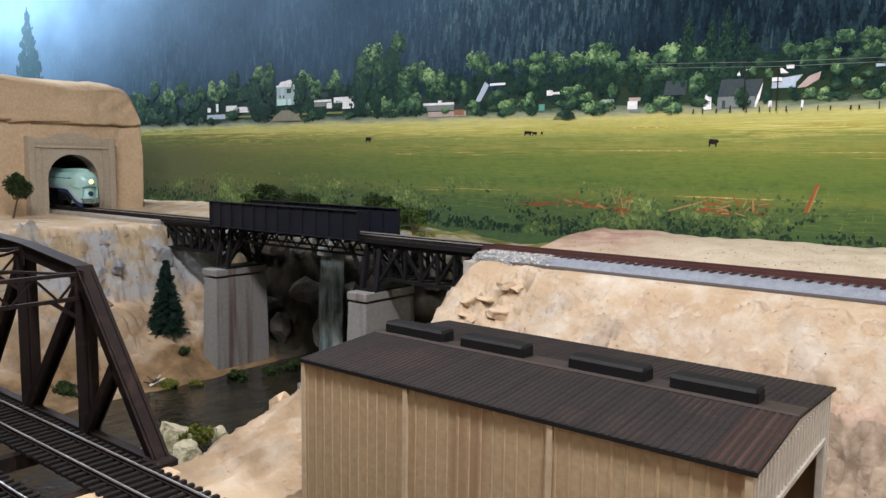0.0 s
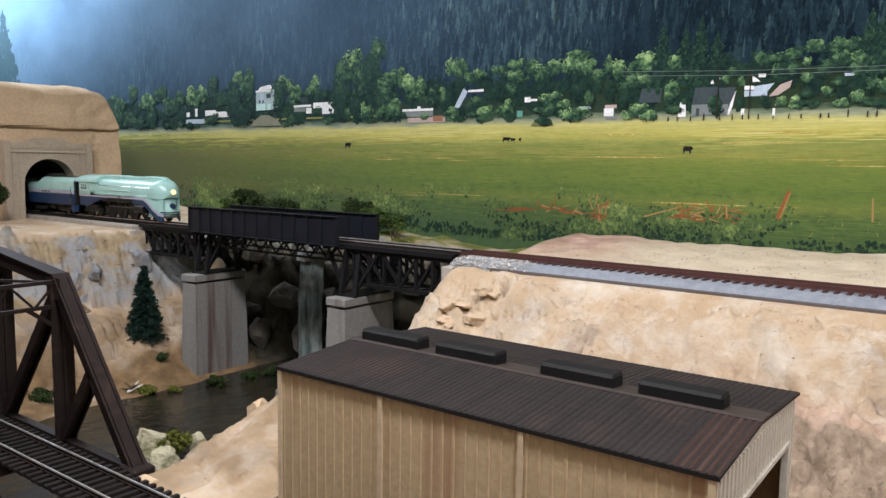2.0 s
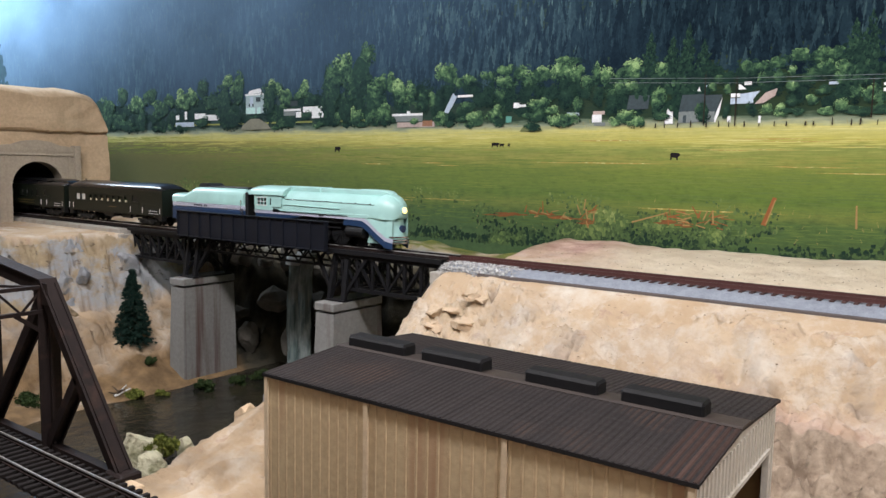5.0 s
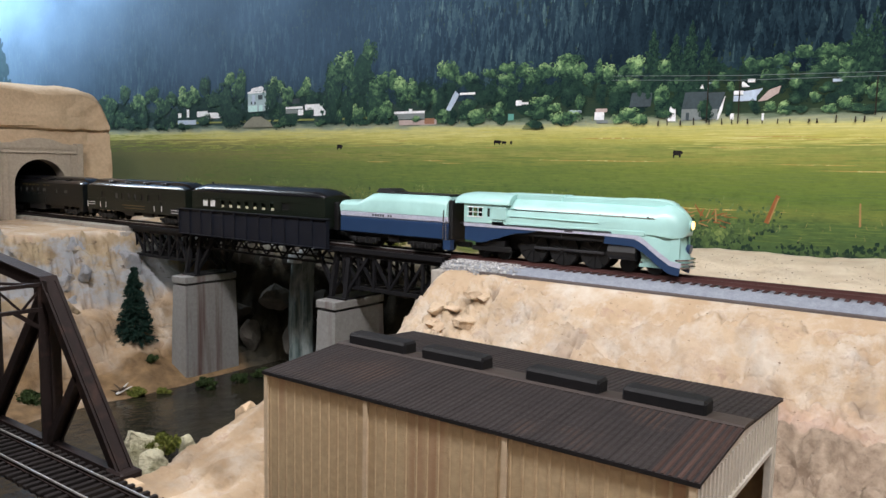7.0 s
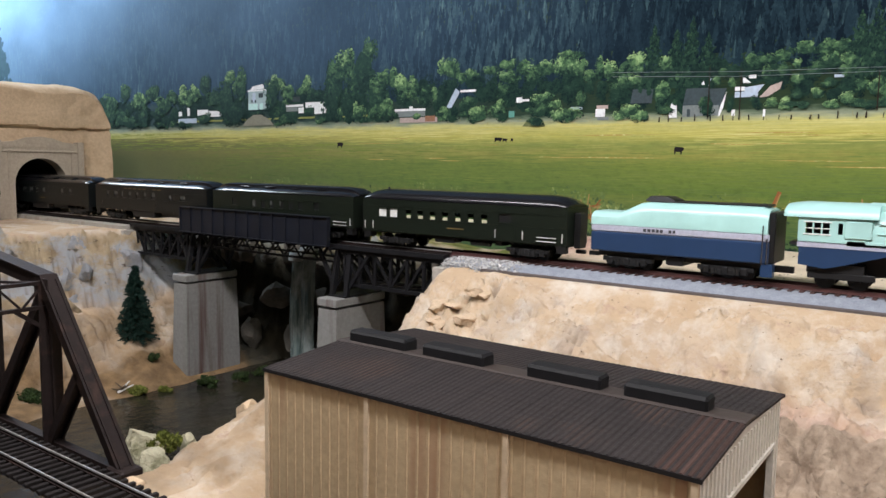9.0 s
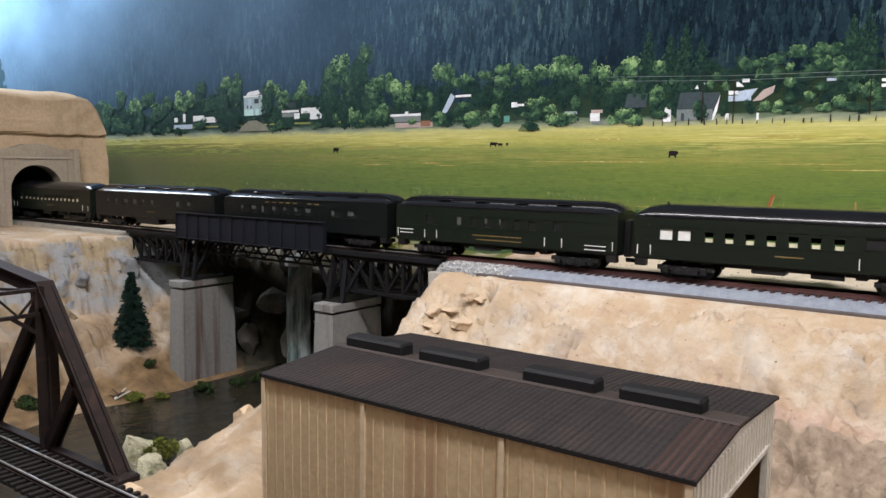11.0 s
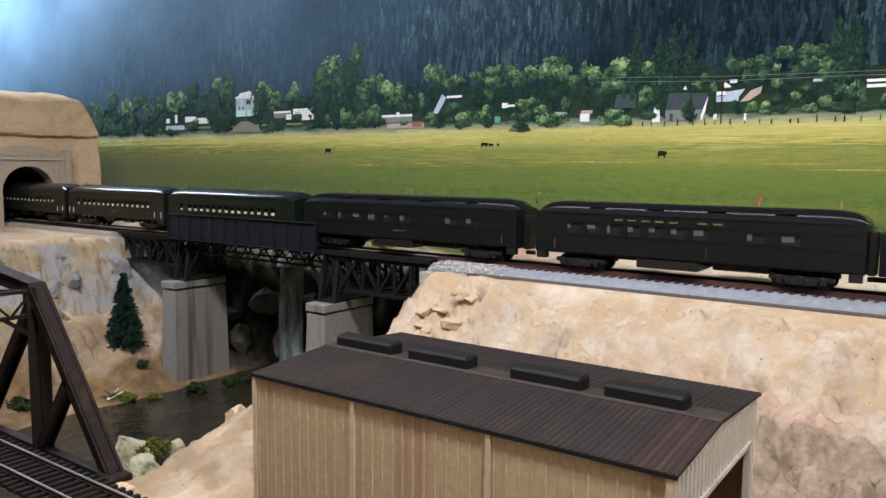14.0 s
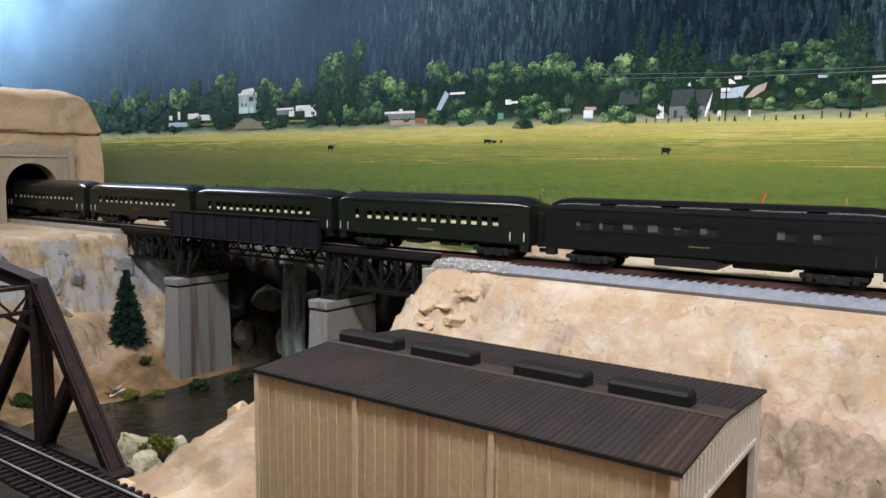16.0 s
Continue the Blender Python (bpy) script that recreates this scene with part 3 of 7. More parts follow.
def girder_span():
    t = thing("plate_girder_span", "blue-black plate girder span with stiffener ribs", "bridge span", (0, 0, 0), "bridge spans")
    for s in (-1, 1):
        y = s * 0.0270
        z0, z1 = -0.0035, 0.0215
        gd = part("girder", Geo().box(-0.350, -0.134, y - 0.0007, y + 0.0007, z0, z1), GIRDER, t)
        part("top_flange", Geo().box(-0.351, -0.133, y - 0.0026, y + 0.0026, z1, z1 + 0.0008), GIRDER, gd)
        part("bottom_flange", Geo().box(-0.351, -0.133, y - 0.0026, y + 0.0026, z0 - 0.0008, z0), GIRDER, gd)
        rib = Geo().box(-0.0004, 0.0004, -0.0022, 0.0022, z0, z1).mesh("rib", GIRDER)
        for i in range(13):
            r = part("rib", rib, None, gd)
            r.location = (-0.3500 + i * 0.0180, y, 0)
    # shallow lattice and floor beams under the deck
    for s in (-1, 1):
        y = s * 0.0150
        part("bottom_chord", Geo().box(-0.345, -0.135, y - 0.0012, y + 0.0012, -0.0200, -0.0180), STEEL, t)
        for i in range(18):
            xa = -0.345 + i * 0.21 / 18
            up = i % 2
            part("lattice_bar", Geo().beam((xa, y, -0.006 if up else -0.019), (xa + 0.21 / 18, y, -0.019 if up else -0.006), 0.0012, 0.0014), STEEL, t)
    for i in range(13):
        x = -0.350 + i * 0.018
        part("floor_beam", Geo().box(x - 0.001, x + 0.001, -0.0262, 0.0262, -0.0075, -0.0055), STEEL, t)


girder_span()


def bent(x, z0, label):
    """Steel tower of four splayed legs and cross braces on a pier."""
    t = thing("steel_tower", label, "bridge tower", (0, 0, 0), "bridge towers")
    top = -0.006
    for sx in (-1, 1):
        for sy in (-1, 1):
            part("leg", Geo().beam((x + sx * 0.0075, sy * 0.014, top), (x + sx * 0.0085, sy * 0.021, z0), 0.0042, 0.0042), STEEL, t)
    for sx in (-1, 1):
        for sy in (-1, 1):
            part("brace", Geo().beam((x + sx * 0.0075, sy * 0.014, top - 0.004), (x + sx * 0.0085, -sy * 0.020, z0 + 0.004), 0.0016, 0.0016), STEEL, t)
    for sy in (-1, 1):
        part("knee_brace", Geo().beam((x + 0.008, sy * 0.018, z0 + 0.006), (x + 0.030, sy * 0.0155, -0.010), 0.0030, 0.0030), STEEL, t)
        part("knee_brace", Geo().beam((x - 0.008, sy * 0.018, z0 + 0.006), (x - 0.030, sy * 0.0155, -0.010), 0.0030, 0.0030), STEEL, t)
    part("base_plate", Geo().box(x - 0.011, x + 0.011, -0.025, 0.025, z0 - 0.0005, z0 + 0.0012), STEEL, t)


bent(-0.3405, -0.0486, "black steel tower on the concrete pier in the gorge")
bent(-0.1260, -0.0486, "black steel tower on the concrete pier in the gorge")


def pier(x, label):
    t = thing("bridge_pier", label, "pier", (0, 0, 0), "bridge piers")
    rings = []
    for z, hx, hy in ((-0.17, 0.0128, 0.0385), (-0.10, 0.0118, 0.0370), (-0.0585, 0.0110, 0.0355)):
        rings.append([(x + a * hx, b * hy, z) for a, b in ((-1, -1), (1, -1), (1, 0.80), (-1, 0.80))])
    part("shaft", Geo().loft(rings), PIER, t)
    part("cap", Geo().box(x - 0.0118, x + 0.0118, -0.0372, 0.0295, -0.0565, -0.0490, bevel=0.0008), PIER, t)


PIER = surface("pier_concrete", (0.23, 0.23, 0.225), (0.15, 0.135, 0.115), 0.8, 0, 22, 300, 0.2, (0.085, 0.045, 0.036), 62, (1, 1, 0.05))
pier(-0.3415, "tapered grey concrete pier with rusty water streaks")
pier(-0.1265, "tapered grey concrete pier with rusty water streaks")


# ---- tunnel hill and portal ----
def tunnel_hill():
    """A rounded plaster mound with the bore left open; a ring loft from the portal wall back into the hill."""
    xs_ = [-0.704, -0.7055, -0.709, -0.715, -0.724, -0.74, -0.78, -0.84, -0.95, -1.2, -1.6, -1.75]
    n = 120
    rings = []
    for k, x in enumerate(xs_):
        shrink = [0.950, 0.966, 0.982, 0.992, 1.0, 1.005, 1.01, 1.02, 1.03, 1.04, 1.04, 1.04][k]
        ring = []
        for i in range(n + 1):
            a = math.pi * i / n
            c, s = math.cos(a), math.sin(a)
            w = 0.110 if c > 0 else 0.30
            yy = w * math.copysign(abs(c) ** 0.34, c) * shrink
            zz = 0.182 * abs(s) ** 0.40 * shrink - 0.012
            d = 0.006 * fbm(x * 14, yy * 14 + 3, zz * 14, 3)
            crease = -0.004 * math.exp(-((zz - 0.112 - 0.004 * fbm(yy * 30, 1, 2, 3)) / 0.0016) ** 2)
            ring.append((x + d * 0.6 + crease, yy * (1 + d * 2), zz + d))
        rings.append(ring)
    gg = Geo().loft(rings, 0, False, False)
    # front wall from the first ring inwards to the portal opening
    front, inner = rings[0], []
    for (x, y, z) in front:
        a = math.atan2(max(z, 0.0) - 0.036, y)
        if z < 0.036:
            yi, zi = math.copysign(0.045, y), max(z, -0.012)
        else:
            yi, zi = 0.045 * math.cos(a), 0.036 + 0.045 * math.sin(a)
        inner.append((-0.712, yi, zi))
    steps = 70
    rows_ = []
    for j in range(steps + 1):
        u = j / steps
        row = []
        for p, q in zip(front, inner):
            y, z = p[1] + (q[1] - p[1]) * u, p[2] + (q[2] - p[2]) * u
            x = p[0] if j == 0 else -0.704 + (q[0] + 0.704) * u
            bulge = 0.004 * fbm(y * 22, z * 22, 5, 4)
            crease = 0
            seam = 0.112 + 0.005 * fbm(y * 26, 1, 2, 4)
            lip = 0.0045 * (1 if z > seam else 0) - 0.004 * math.exp(-((z - seam + 0.001) / 0.0012) ** 2)
            row.append((x + (bulge + crease + lip) * min(1, 3 * (1 - u)), y, z))
        rows_.append(row)
    gg.loft(rows_, 0, False, False)
    hill = part("tunnel_hill", gg, PLASTER, None, "", True)
    tagged(hill, "smooth tan plaster hill with a ragged seam over the tunnel", "hill")


tunnel_hill()


def arch_ring(hw, spring, top, n=20, base=-0.010):
    pts = [(-hw, base), (-hw, spring)]
    pts += [(-hw * math.cos(math.pi * i / n), spring + (top - spring) * math.sin(math.pi * i / n)) for i in range(1, n)]
    return pts + [(hw, spring), (hw, base)]


def portal():
    t = thing("tunnel_portal", "grey-brown concrete tunnel portal with pilasters and arched cornice", "tunnel portal", (0, 0, 0))
    xf, xb = -0.699, -0.720
    inn = arch_ring(0.0345, 0.036, 0.0705)
    outer = []
    for y, z in inn:
        if z <= 0.036:
            outer.append((math.copysign(0.050, y), z))
        else:
            outer.append((max(-0.050, min(0.050, y * 2.0)), 0.078))
    gg = Geo()
    n = len(inn)
    fr = [(xf, *p) for p in inn]
    fo = [(xf, *p) for p in outer]
    bk = [(xb, *p) for p in inn]
    gg.loft([bk, fr, fo], 0, False, False)
    gg.box(xb, xf, -0.050, 0.050, 0.0775, 0.0845)
    part("face", gg, PORTAL, t)
    for s in (-1, 1):
        part("pilaster", Geo().box(xb, xf + 0.0022, s * 0.0545 - 0.0042, s * 0.0545 + 0.0042, -0.011, 0.0930, bevel=0.0006), PORTAL, t)
        part("pilaster", Geo().box(xf - 0.002, xf + 0.0014, s * 0.0420 - 0.0010, s * 0.0420 + 0.0010, -0.011, 0.0790), PORTAL, t)
    part("cornice", Geo().box(xb, xf + 0.0018, -0.0500, 0.0500, 0.0780, 0.0805, bevel=0.0005), PORTAL, t)
    crown = []
    for x in (xb, xf + 0.0010):
        crown.append([(x, -0.0500, 0.0845), (x, 0.0500, 0.0845), (x, 0.0500, 0.0905), (x, 0.030, 0.0925), (x, 0.015, 0.0975), (x, 0, 0.0990), (x, -0.015, 0.0975), (x, -0.030, 0.0925), (x, -0.0500, 0.0905)])
    part("parapet", Geo().loft(crown), PORTAL, t)
    lin = [[(x, *p) for p in arch_ring(0.0350, 0.036, 0.071)] for x in (-0.7205, -1.74)]
    part("lining", Geo().loft(lin, 0, False, False), INNER, t, "dark tunnel lining")


portal()


# ---- the shed ----
def shed():
    x0, x1, y0, y1, zf, ze, zr, ym = 0.1010, 0.2810, -0.3003, -0.2010, -0.0850, -0.0172, -0.0136, -0.2560
    yv, zv = -0.2500, -0.0142
    t = thing("engine_shed", "tan corrugated metal shed with dark weathered roof and roof vents", "shed", (0, 0, 0))
    part("front_wall", Geo().box(x0, x1, y0, y0 + 0.0012, zf, ze), SHED_WALL, t)
    part("back_wall", Geo().box(x0, x1, y1 - 0.0012, y1, zf, ze), SHED_WALL, t)
    part("left_wall", Geo().box(x0, x0 + 0.0012, y0 + 0.0012, y1 - 0.0012, zf, ze), SHED_WALL, t)
    batten = Geo().loft([[(-0.0007, 0, z), (-0.0004, -0.00034, z), (0.0004, -0.00034, z), (0.0007, 0, z)] for z in (zf, ze)]).mesh("batten", SHED_WALL)
    n = 37
    for i in range(n):
        b = part("batten", batten, None, t)
        b.location = (x0 + (i + 0.5) * (x1 - x0) / n, y0, 0)
    for x in (0.1575, 0.2185, x0 + 0.0009, x1 - 0.0009):
        part("corner_trim", Geo().box(x - 0.0010, x + 0.0010, y0 - 0.0011, y0, zf, ze), SHED_TRIM, t)
    # end wall with the doorway
    xe = x1
    e = Geo()
    ya, yb, zt = -0.2800, -0.2130, -0.0340
    e.box(xe - 0.0012, xe, y0 + 0.0012, ya, zf, ze)
    e.box(xe - 0.0012, xe, yb, y1 - 0.0012, zf, ze)
    e.box(xe - 0.0012, xe, ya, yb, zt, ze)
    e.add([(xe, y0, ze), (xe, y1, ze), (xe, ym, zr)], [(0, 1, 2)])
    part("end_wall", e, SHED_END, t, "off-white corrugated end wall")
    rib = Geo().box(0, 0.0006, -0.0006, 0.0006, 0, 0.0150).mesh("batten", SHED_END)
    for i in range(24):
        y = y0 + 0.003 + i * (y1 - y0 - 0.006) / 23
        b = part("batten", rib, None, t)
        b.location = (xe, y, zt + 0.0012)
        if not ya - 0.002 < y < yb + 0.002:
            b.scale = (1, 1, 1)
            c = part("batten", rib, None, t)
            c.location, c.scale = (xe, y, zf), (1, 1, (zt - zf + 0.001) / 0.0150)
    dr = part("door_frame", Geo().box(xe, xe + 0.0012, ya - 0.0016, ya, zf, zt + 0.0016).box(xe, xe + 0.0012, yb, yb + 0.0016, zf, zt + 0.0016).box(xe, xe + 0.0012, ya, yb, zt, zt + 0.0016), SHED_END, t, "pale door frame")
    part("shed_floor", Geo().box(x0, x1, y0 + 0.0012, y1 - 0.0012, zf - 0.003, zf), GEAR, t)
    # roof slopes with standing ribs
    for s, ye in ((-1, y0 - 0.0010), (1, y1 + 0.0012)):
        sl = []
        drop = (zr - ze) / (ym - y0) * 0.0010
        for x in (x0 - 0.0008, x1 + 0.0012):
            sl.append([(x, ye, ze - drop), (x, ym, zr), (x, ym, zr + 0.0010), (x, ye, ze - drop + 0.0010)])
        slope = part("roof_slope", Geo().loft(sl), SHED_ROOF, t)
        L = abs(ym - ye)
        a = math.atan2(zr - ze + drop, L)
        rm = Geo().loft([[(-0.0008, y, 0), (-0.0004, y, 0.0003), (0.0004, y, 0.0003), (0.0008, y, 0)] for y in (0, L / math.cos(a))]).mesh("roof_rib", SHED_ROOF)
        rm2 = rm.copy()
        rm2.materials[0] = SHED_RUST
        for i in range(74):
            r = part("roof_rib", rm2 if s < 0 and i > 67 else rm, None, slope)
            r.location = (x0 + i * 0.1800 / 73, ye, ze - drop + 0.0010)
            r.rotation_euler = (a, 0, 0) if s < 0 else (-a, 0, 0)
            if s > 0:
                r.rotation_euler = (a, 0, math.pi)
    part("ridge_cap", Geo().loft([[(x, ym - 0.0012, zr + 0.0009), (x, ym - 0.0012, zr + 0.0013), (x, ym, zr + 0.0017), (x, ym + 0.0110, zr + 0.0011), (x, ym + 0.0110, zr + 0.0005)] for x in (x0 - 0.0009, x1 + 0.0013)]), SHED_RIDGE, t, "brown ridge cap")
    part("eave_edge", Geo().box(x0 - 0.0009, x1 + 0.0013, y0 - 0.0014, y0 - 0.0009, ze - 0.0004, ze + 0.0010), SHED_VENT, t)
    part("eave_edge", Geo().box(x0 - 0.0009, x1 + 0.0013, y1 + 0.0011, y1 + 0.0016, ze - 0.0004, ze + 0.0010), SHED_VENT, t)
    for xa, xb in ((0.1050, 0.1385), (0.1475, 0.1790), (0.1990, 0.2300), (0.2390, 0.2690)):
        v = []
        for x in (xa, xa + 0.0008, xb - 0.0008, xb):
            k = 0.0010 if x in (xa, xb) else 0
            v.append([(x, yv - 0.0046 + k, zv + 0.0012), (x, yv - 0.0046 + k, zv + 0.0058), (x, yv - 0.0036 + k, zv + 0.0070 - k), (x, yv + 0.0036 - k, zv + 0.0070 - k), (x, yv + 0.0046 - k, zv + 0.0058), (x, yv + 0.0046 - k, zv + 0.0012)])
        vt = part("roof_vent", Geo().loft(v), SHED_VENT, t, "black box ridge vent")
        part("vent_base", Geo().box(xa + 0.001, xb - 0.001, yv - 0.0044, yv + 0.0044, zv + 0.0008, zv + 0.0029), SHED_RIDGE, vt)


SHED_RUST = surface("roof_rust", (0.056, 0.032, 0.026), (0.030, 0.020, 0.018), 0.75, 0, 40, 300, 0.1, (0.082, 0.040, 0.029), 50, (1, 1, 1), 0.18, 0.2)
SHED_TRIM = surface("shed_trim", (0.56, 0.45, 0.31), (0.48, 0.37, 0.25), 0.7, 0, 22, 300, 0.1)
SHED_RIDGE = surface("ridge_cap_brown", (0.040, 0.028, 0.023), (0.022, 0.017, 0.016), 0.65, 0, 40, 300, 0.1)
shed()


# ---- the truss bridge of the lower line ----
def truss_bridge():
    t = thing("truss_bridge", "brown steel through truss bridge carrying two lower tracks", "bridge", (0, 0, 0))
    zb = -0.0880
    P = 0.0705
    nodes_x = [0.0 - 0.001 - P * i for i in range(9)]
    tops = [None, 0.002, 0.010, 0.013, 0.013, 0.013, 0.010, 0.002, None]
    for y in (-0.3045, -0.4060):
        part("bottom_chord", Geo().box(nodes_x[-1], nodes_x[0], y - 0.0026, y + 0.0026, zb - 0.004, zb + 0.002), TRUSS, t)

        def h_beam(name, a, b, w=0.0068):
            gg = Geo()
            ax, az = a
            bx, bz = b
            for s in (-1, 1):
                gg.beam((ax, y + s * 0.0030, az), (bx, y + s * 0.0030, bz), 0.0012, w)
            gg.beam((ax, y, az), (bx, y, bz), 0.0052, w * 0.25)
            return part(name, gg, TRUSS, t)

        h_beam("end_post", (nodes_x[0], zb), (nodes_x[1], tops[1]), 0.0085)
        h_beam("end_post", (nodes_x[8], zb), (nodes_x[7], tops[7]), 0.0085)
        part("cover_plate", Geo().beam((nodes_x[0], y, zb + 0.004), (nodes_x[1], y, tops[1] + 0.0046), 0.0095, 0.0010), TRUSS, t)
        for i in range(1, 7):
            h_beam("top_chord", (nodes_x[i], tops[i]), (nodes_x[i + 1], tops[i + 1]), 0.0072)
            part("cover_plate", Geo().beam((nodes_x[i], y, tops[i] + 0.0042), (nodes_x[i + 1], y, tops[i + 1] + 0.0042), 0.0090, 0.0009), TRUSS, t)
        for i in range(1, 8):
            h_beam("post", (nodes_x[i], zb), (nodes_x[i], tops[i]), 0.0058)
            part("gusset", Geo().box(nodes_x[i] - 0.007, nodes_x[i] + 0.007, y - 0.0042, y - 0.0036, tops[i] - 0.009, tops[i] + 0.003), TRUSS, t)
        for i in range(1, 4):
            h_beam("diagonal", (nodes_x[i], tops[i] - 0.003), (nodes_x[i + 1], zb), 0.0058)
            h_beam("diagonal", (nodes_x[8 - i], tops[8 - i] - 0.003), (nodes_x[7 - i], zb), 0.0058)
        mx, mz = (nodes_x[0] + nodes_x[1]) / 2, (zb + tops[1]) / 2
        h_beam("sub_strut", (mx - 0.003, mz), (nodes_x[1], zb + 0.001), 0.0050)
        part("bearing", Geo().box(nodes_x[0] - 0.008, nodes_x[0] + 0.007, y - 0.006, y + 0.006, zb - 0.010, zb + 0.004, bevel=0.001), TRUSS, t)
    for i in range(1, 8):
        x, z = nodes_x[i], tops[i]
        for dz in (0.0005, -0.0130):
            part("top_strut", Geo().box(x - 0.0012, x + 0.0012, -0.4030, -0.3070, z + dz - 0.0010, z + dz + 0.0010), TRUSS, t)
        for k in range(8):
            ya = -0.4030 + k * 0.012
            part("lacing_bar", Geo().beam((x, ya, z - 0.0130 if k % 2 else z), (x, ya + 0.012, z if k % 2 else z - 0.0130), 0.0009, 0.0012), TRUSS, t)
        part("knee_brace", Geo().beam((x, -0.3060, z - 0.026), (x, -0.3230, z - 0.013), 0.0016, 0.0022), TRUSS, t)
        if i < 7:
            part("lateral_brace", Geo().beam((x, -0.4030, z), (nodes_x[i + 1], -0.3070, tops[i + 1]), 0.0014, 0.0014), TRUSS, t)
            part("lateral_brace", Geo().beam((x, -0.3070, z), (nodes_x[i + 1], -0.4030, tops[i + 1]), 0.0014, 0.0014), TRUSS, t)
    for i in range(9):
        part("floor_beam", Geo().box(nodes_x[i] - 0.003, nodes_x[i] + 0.003, -0.4060, -0.3045, -0.0960, -0.0880), TRUSS, t)
    for yc in (-0.3298, -0.3795):
        for s in (-1, 1):
            part("stringer", Geo().box(nodes_x[-1], nodes_x[0], yc + s * 0.0088 - 0.0015, yc + s * 0.0088 + 0.0015, -0.0900, -0.0849), TRUSS, t)


truss_bridge()
g = Geo().box(-0.002, 0.020, -0.425, -0.299, -0.16, -0.0985, bevel=0.001)
g.box(0.0085, 0.020, -0.425, -0.306, -0.0985, -0.0852, bevel=0.0008)
tagged(part("truss_abutment", g, PLASTER), "tan plaster abutment and bearing shelf of the truss bridge", "abutment")
# ---- the train ----
# reference point of the train: the rear edge of the locomotive's cab roof
RUN = [(0, -0.832), (1.5, -0.655), (3.5, -0.426), (5.25, -0.212), (7, 0.002), (9, 0.244), (10.75, 0.461), (12.5, 0.679), (14.5, 0.921), (16, 1.106)]
MOVES = []


def keyed(ob, offset):
    MOVES.append((ob, [(t, pose(s + offset, 0, 0)) for t, s in RUN]))
    ob.location = (RUN[0][1] + offset, 0, 0)


def wheel_mesh(r, name="wheel", spokes=False, mat=None):
    gg = Geo()
    for s in (-1, 1):
        y0 = s * 0.0068
        gg.loft([[(q * math.cos(k * math.tau / 20), y, q * math.sin(k * math.tau / 20)) for k in range(20)] for y, q in ((y0, r * 1.06), (y0 + s * 0.0006, r * 1.06), (y0 + s * 0.0006, r), (y0 + s * 0.0026, r))])
        gg.rod((0, y0 + s * 0.002, 0), (0, y0 + s * 0.0034, 0), r * 0.25)
        if spokes:
            for k in range(10):
                a = k * math.tau / 10
                gg.beam((r * 0.2 * math.cos(a), y0 + s * 0.0029, r * 0.2 * math.sin(a)), (r * 0.9 * math.cos(a), y0 + s * 0.0029, r * 0.9 * math.sin(a)), 0.0008, 0.0006)
    gg.rod((0, -0.007, 0), (0, 0.007, 0), 0.0009)
    return gg.mesh(name, mat or GEAR)


CAR_WHEEL = wheel_mesh(0.0054)
LEAD_WHEEL = wheel_mesh(0.0058)
DRIVER = wheel_mesh(0.0118, "driving_wheel", True)


def truck(parent, x, axles, pitch, r=0.0054, half=0.0128):
    n = axles
    gg = Geo()
    a, b = x - (n - 1) * pitch / 2 - 0.006, x + (n - 1) * pitch / 2 + 0.006
    for s in (-1, 1):
        gg.box(a, b, s * half - 0.0010, s * half + 0.0010, r - 0.0002, r + 0.0030, bevel=0.0004)
        gg.box(x - 0.009, x + 0.009, s * half - 0.0012, s * half + 0.0012, 0.0026, r + 0.0010, bevel=0.0004)
        for i in range(n):
            xa = x + (i - (n - 1) / 2) * pitch
            gg.box(xa - 0.0020, xa + 0.0020, s * half - 0.0018, s * half + 0.0018, r - 0.0022, r + 0.0026, bevel=0.0005)
            if i < n - 1:
                gg.rod((xa + pitch / 2, s * (half + 0.0006), r - 0.002), (xa + pitch / 2, s * (half + 0.0006), r + 0.002), 0.0012)
    gg.box(x - 0.003, x + 0.003, -half, half, r, r + 0.003)
    tk = part("truck", gg, GEAR, parent)
    for i in range(n):
        w = part("wheel", CAR_WHEEL, None, tk)
        w.location = (x + (i - (n - 1) / 2) * pitch, 0, r)


def roof_ring(x, w, z0, zt, clere, s):
    """Half-round or clerestory roof section, drawn in by s at the car's ends."""
    if clere:
        pts = [(-1.02, 0), (-1.02, 0.10), (-0.93, 0.30), (-0.74, 0.46), (-0.58, 0.54), (-0.56, 0.84), (-0.46, 0.94), (-0.2, 1.0), (0, 1.0)]
    else:
        pts = [(-1.02, 0), (-1.02, 0.12), (-0.95, 0.38), (-0.80, 0.62), (-0.60, 0.80), (-0.40, 0.92), (-0.2, 0.98), (0, 1.0)]
    half = [(y, z) for y, z in pts]
    full = half + [(-y, z) for y, z in reversed(half[:-1])]
    return [(x, y * w * (0.9 + 0.1 * s), z0 + (zt - z0) * z * s) for y, z in full]


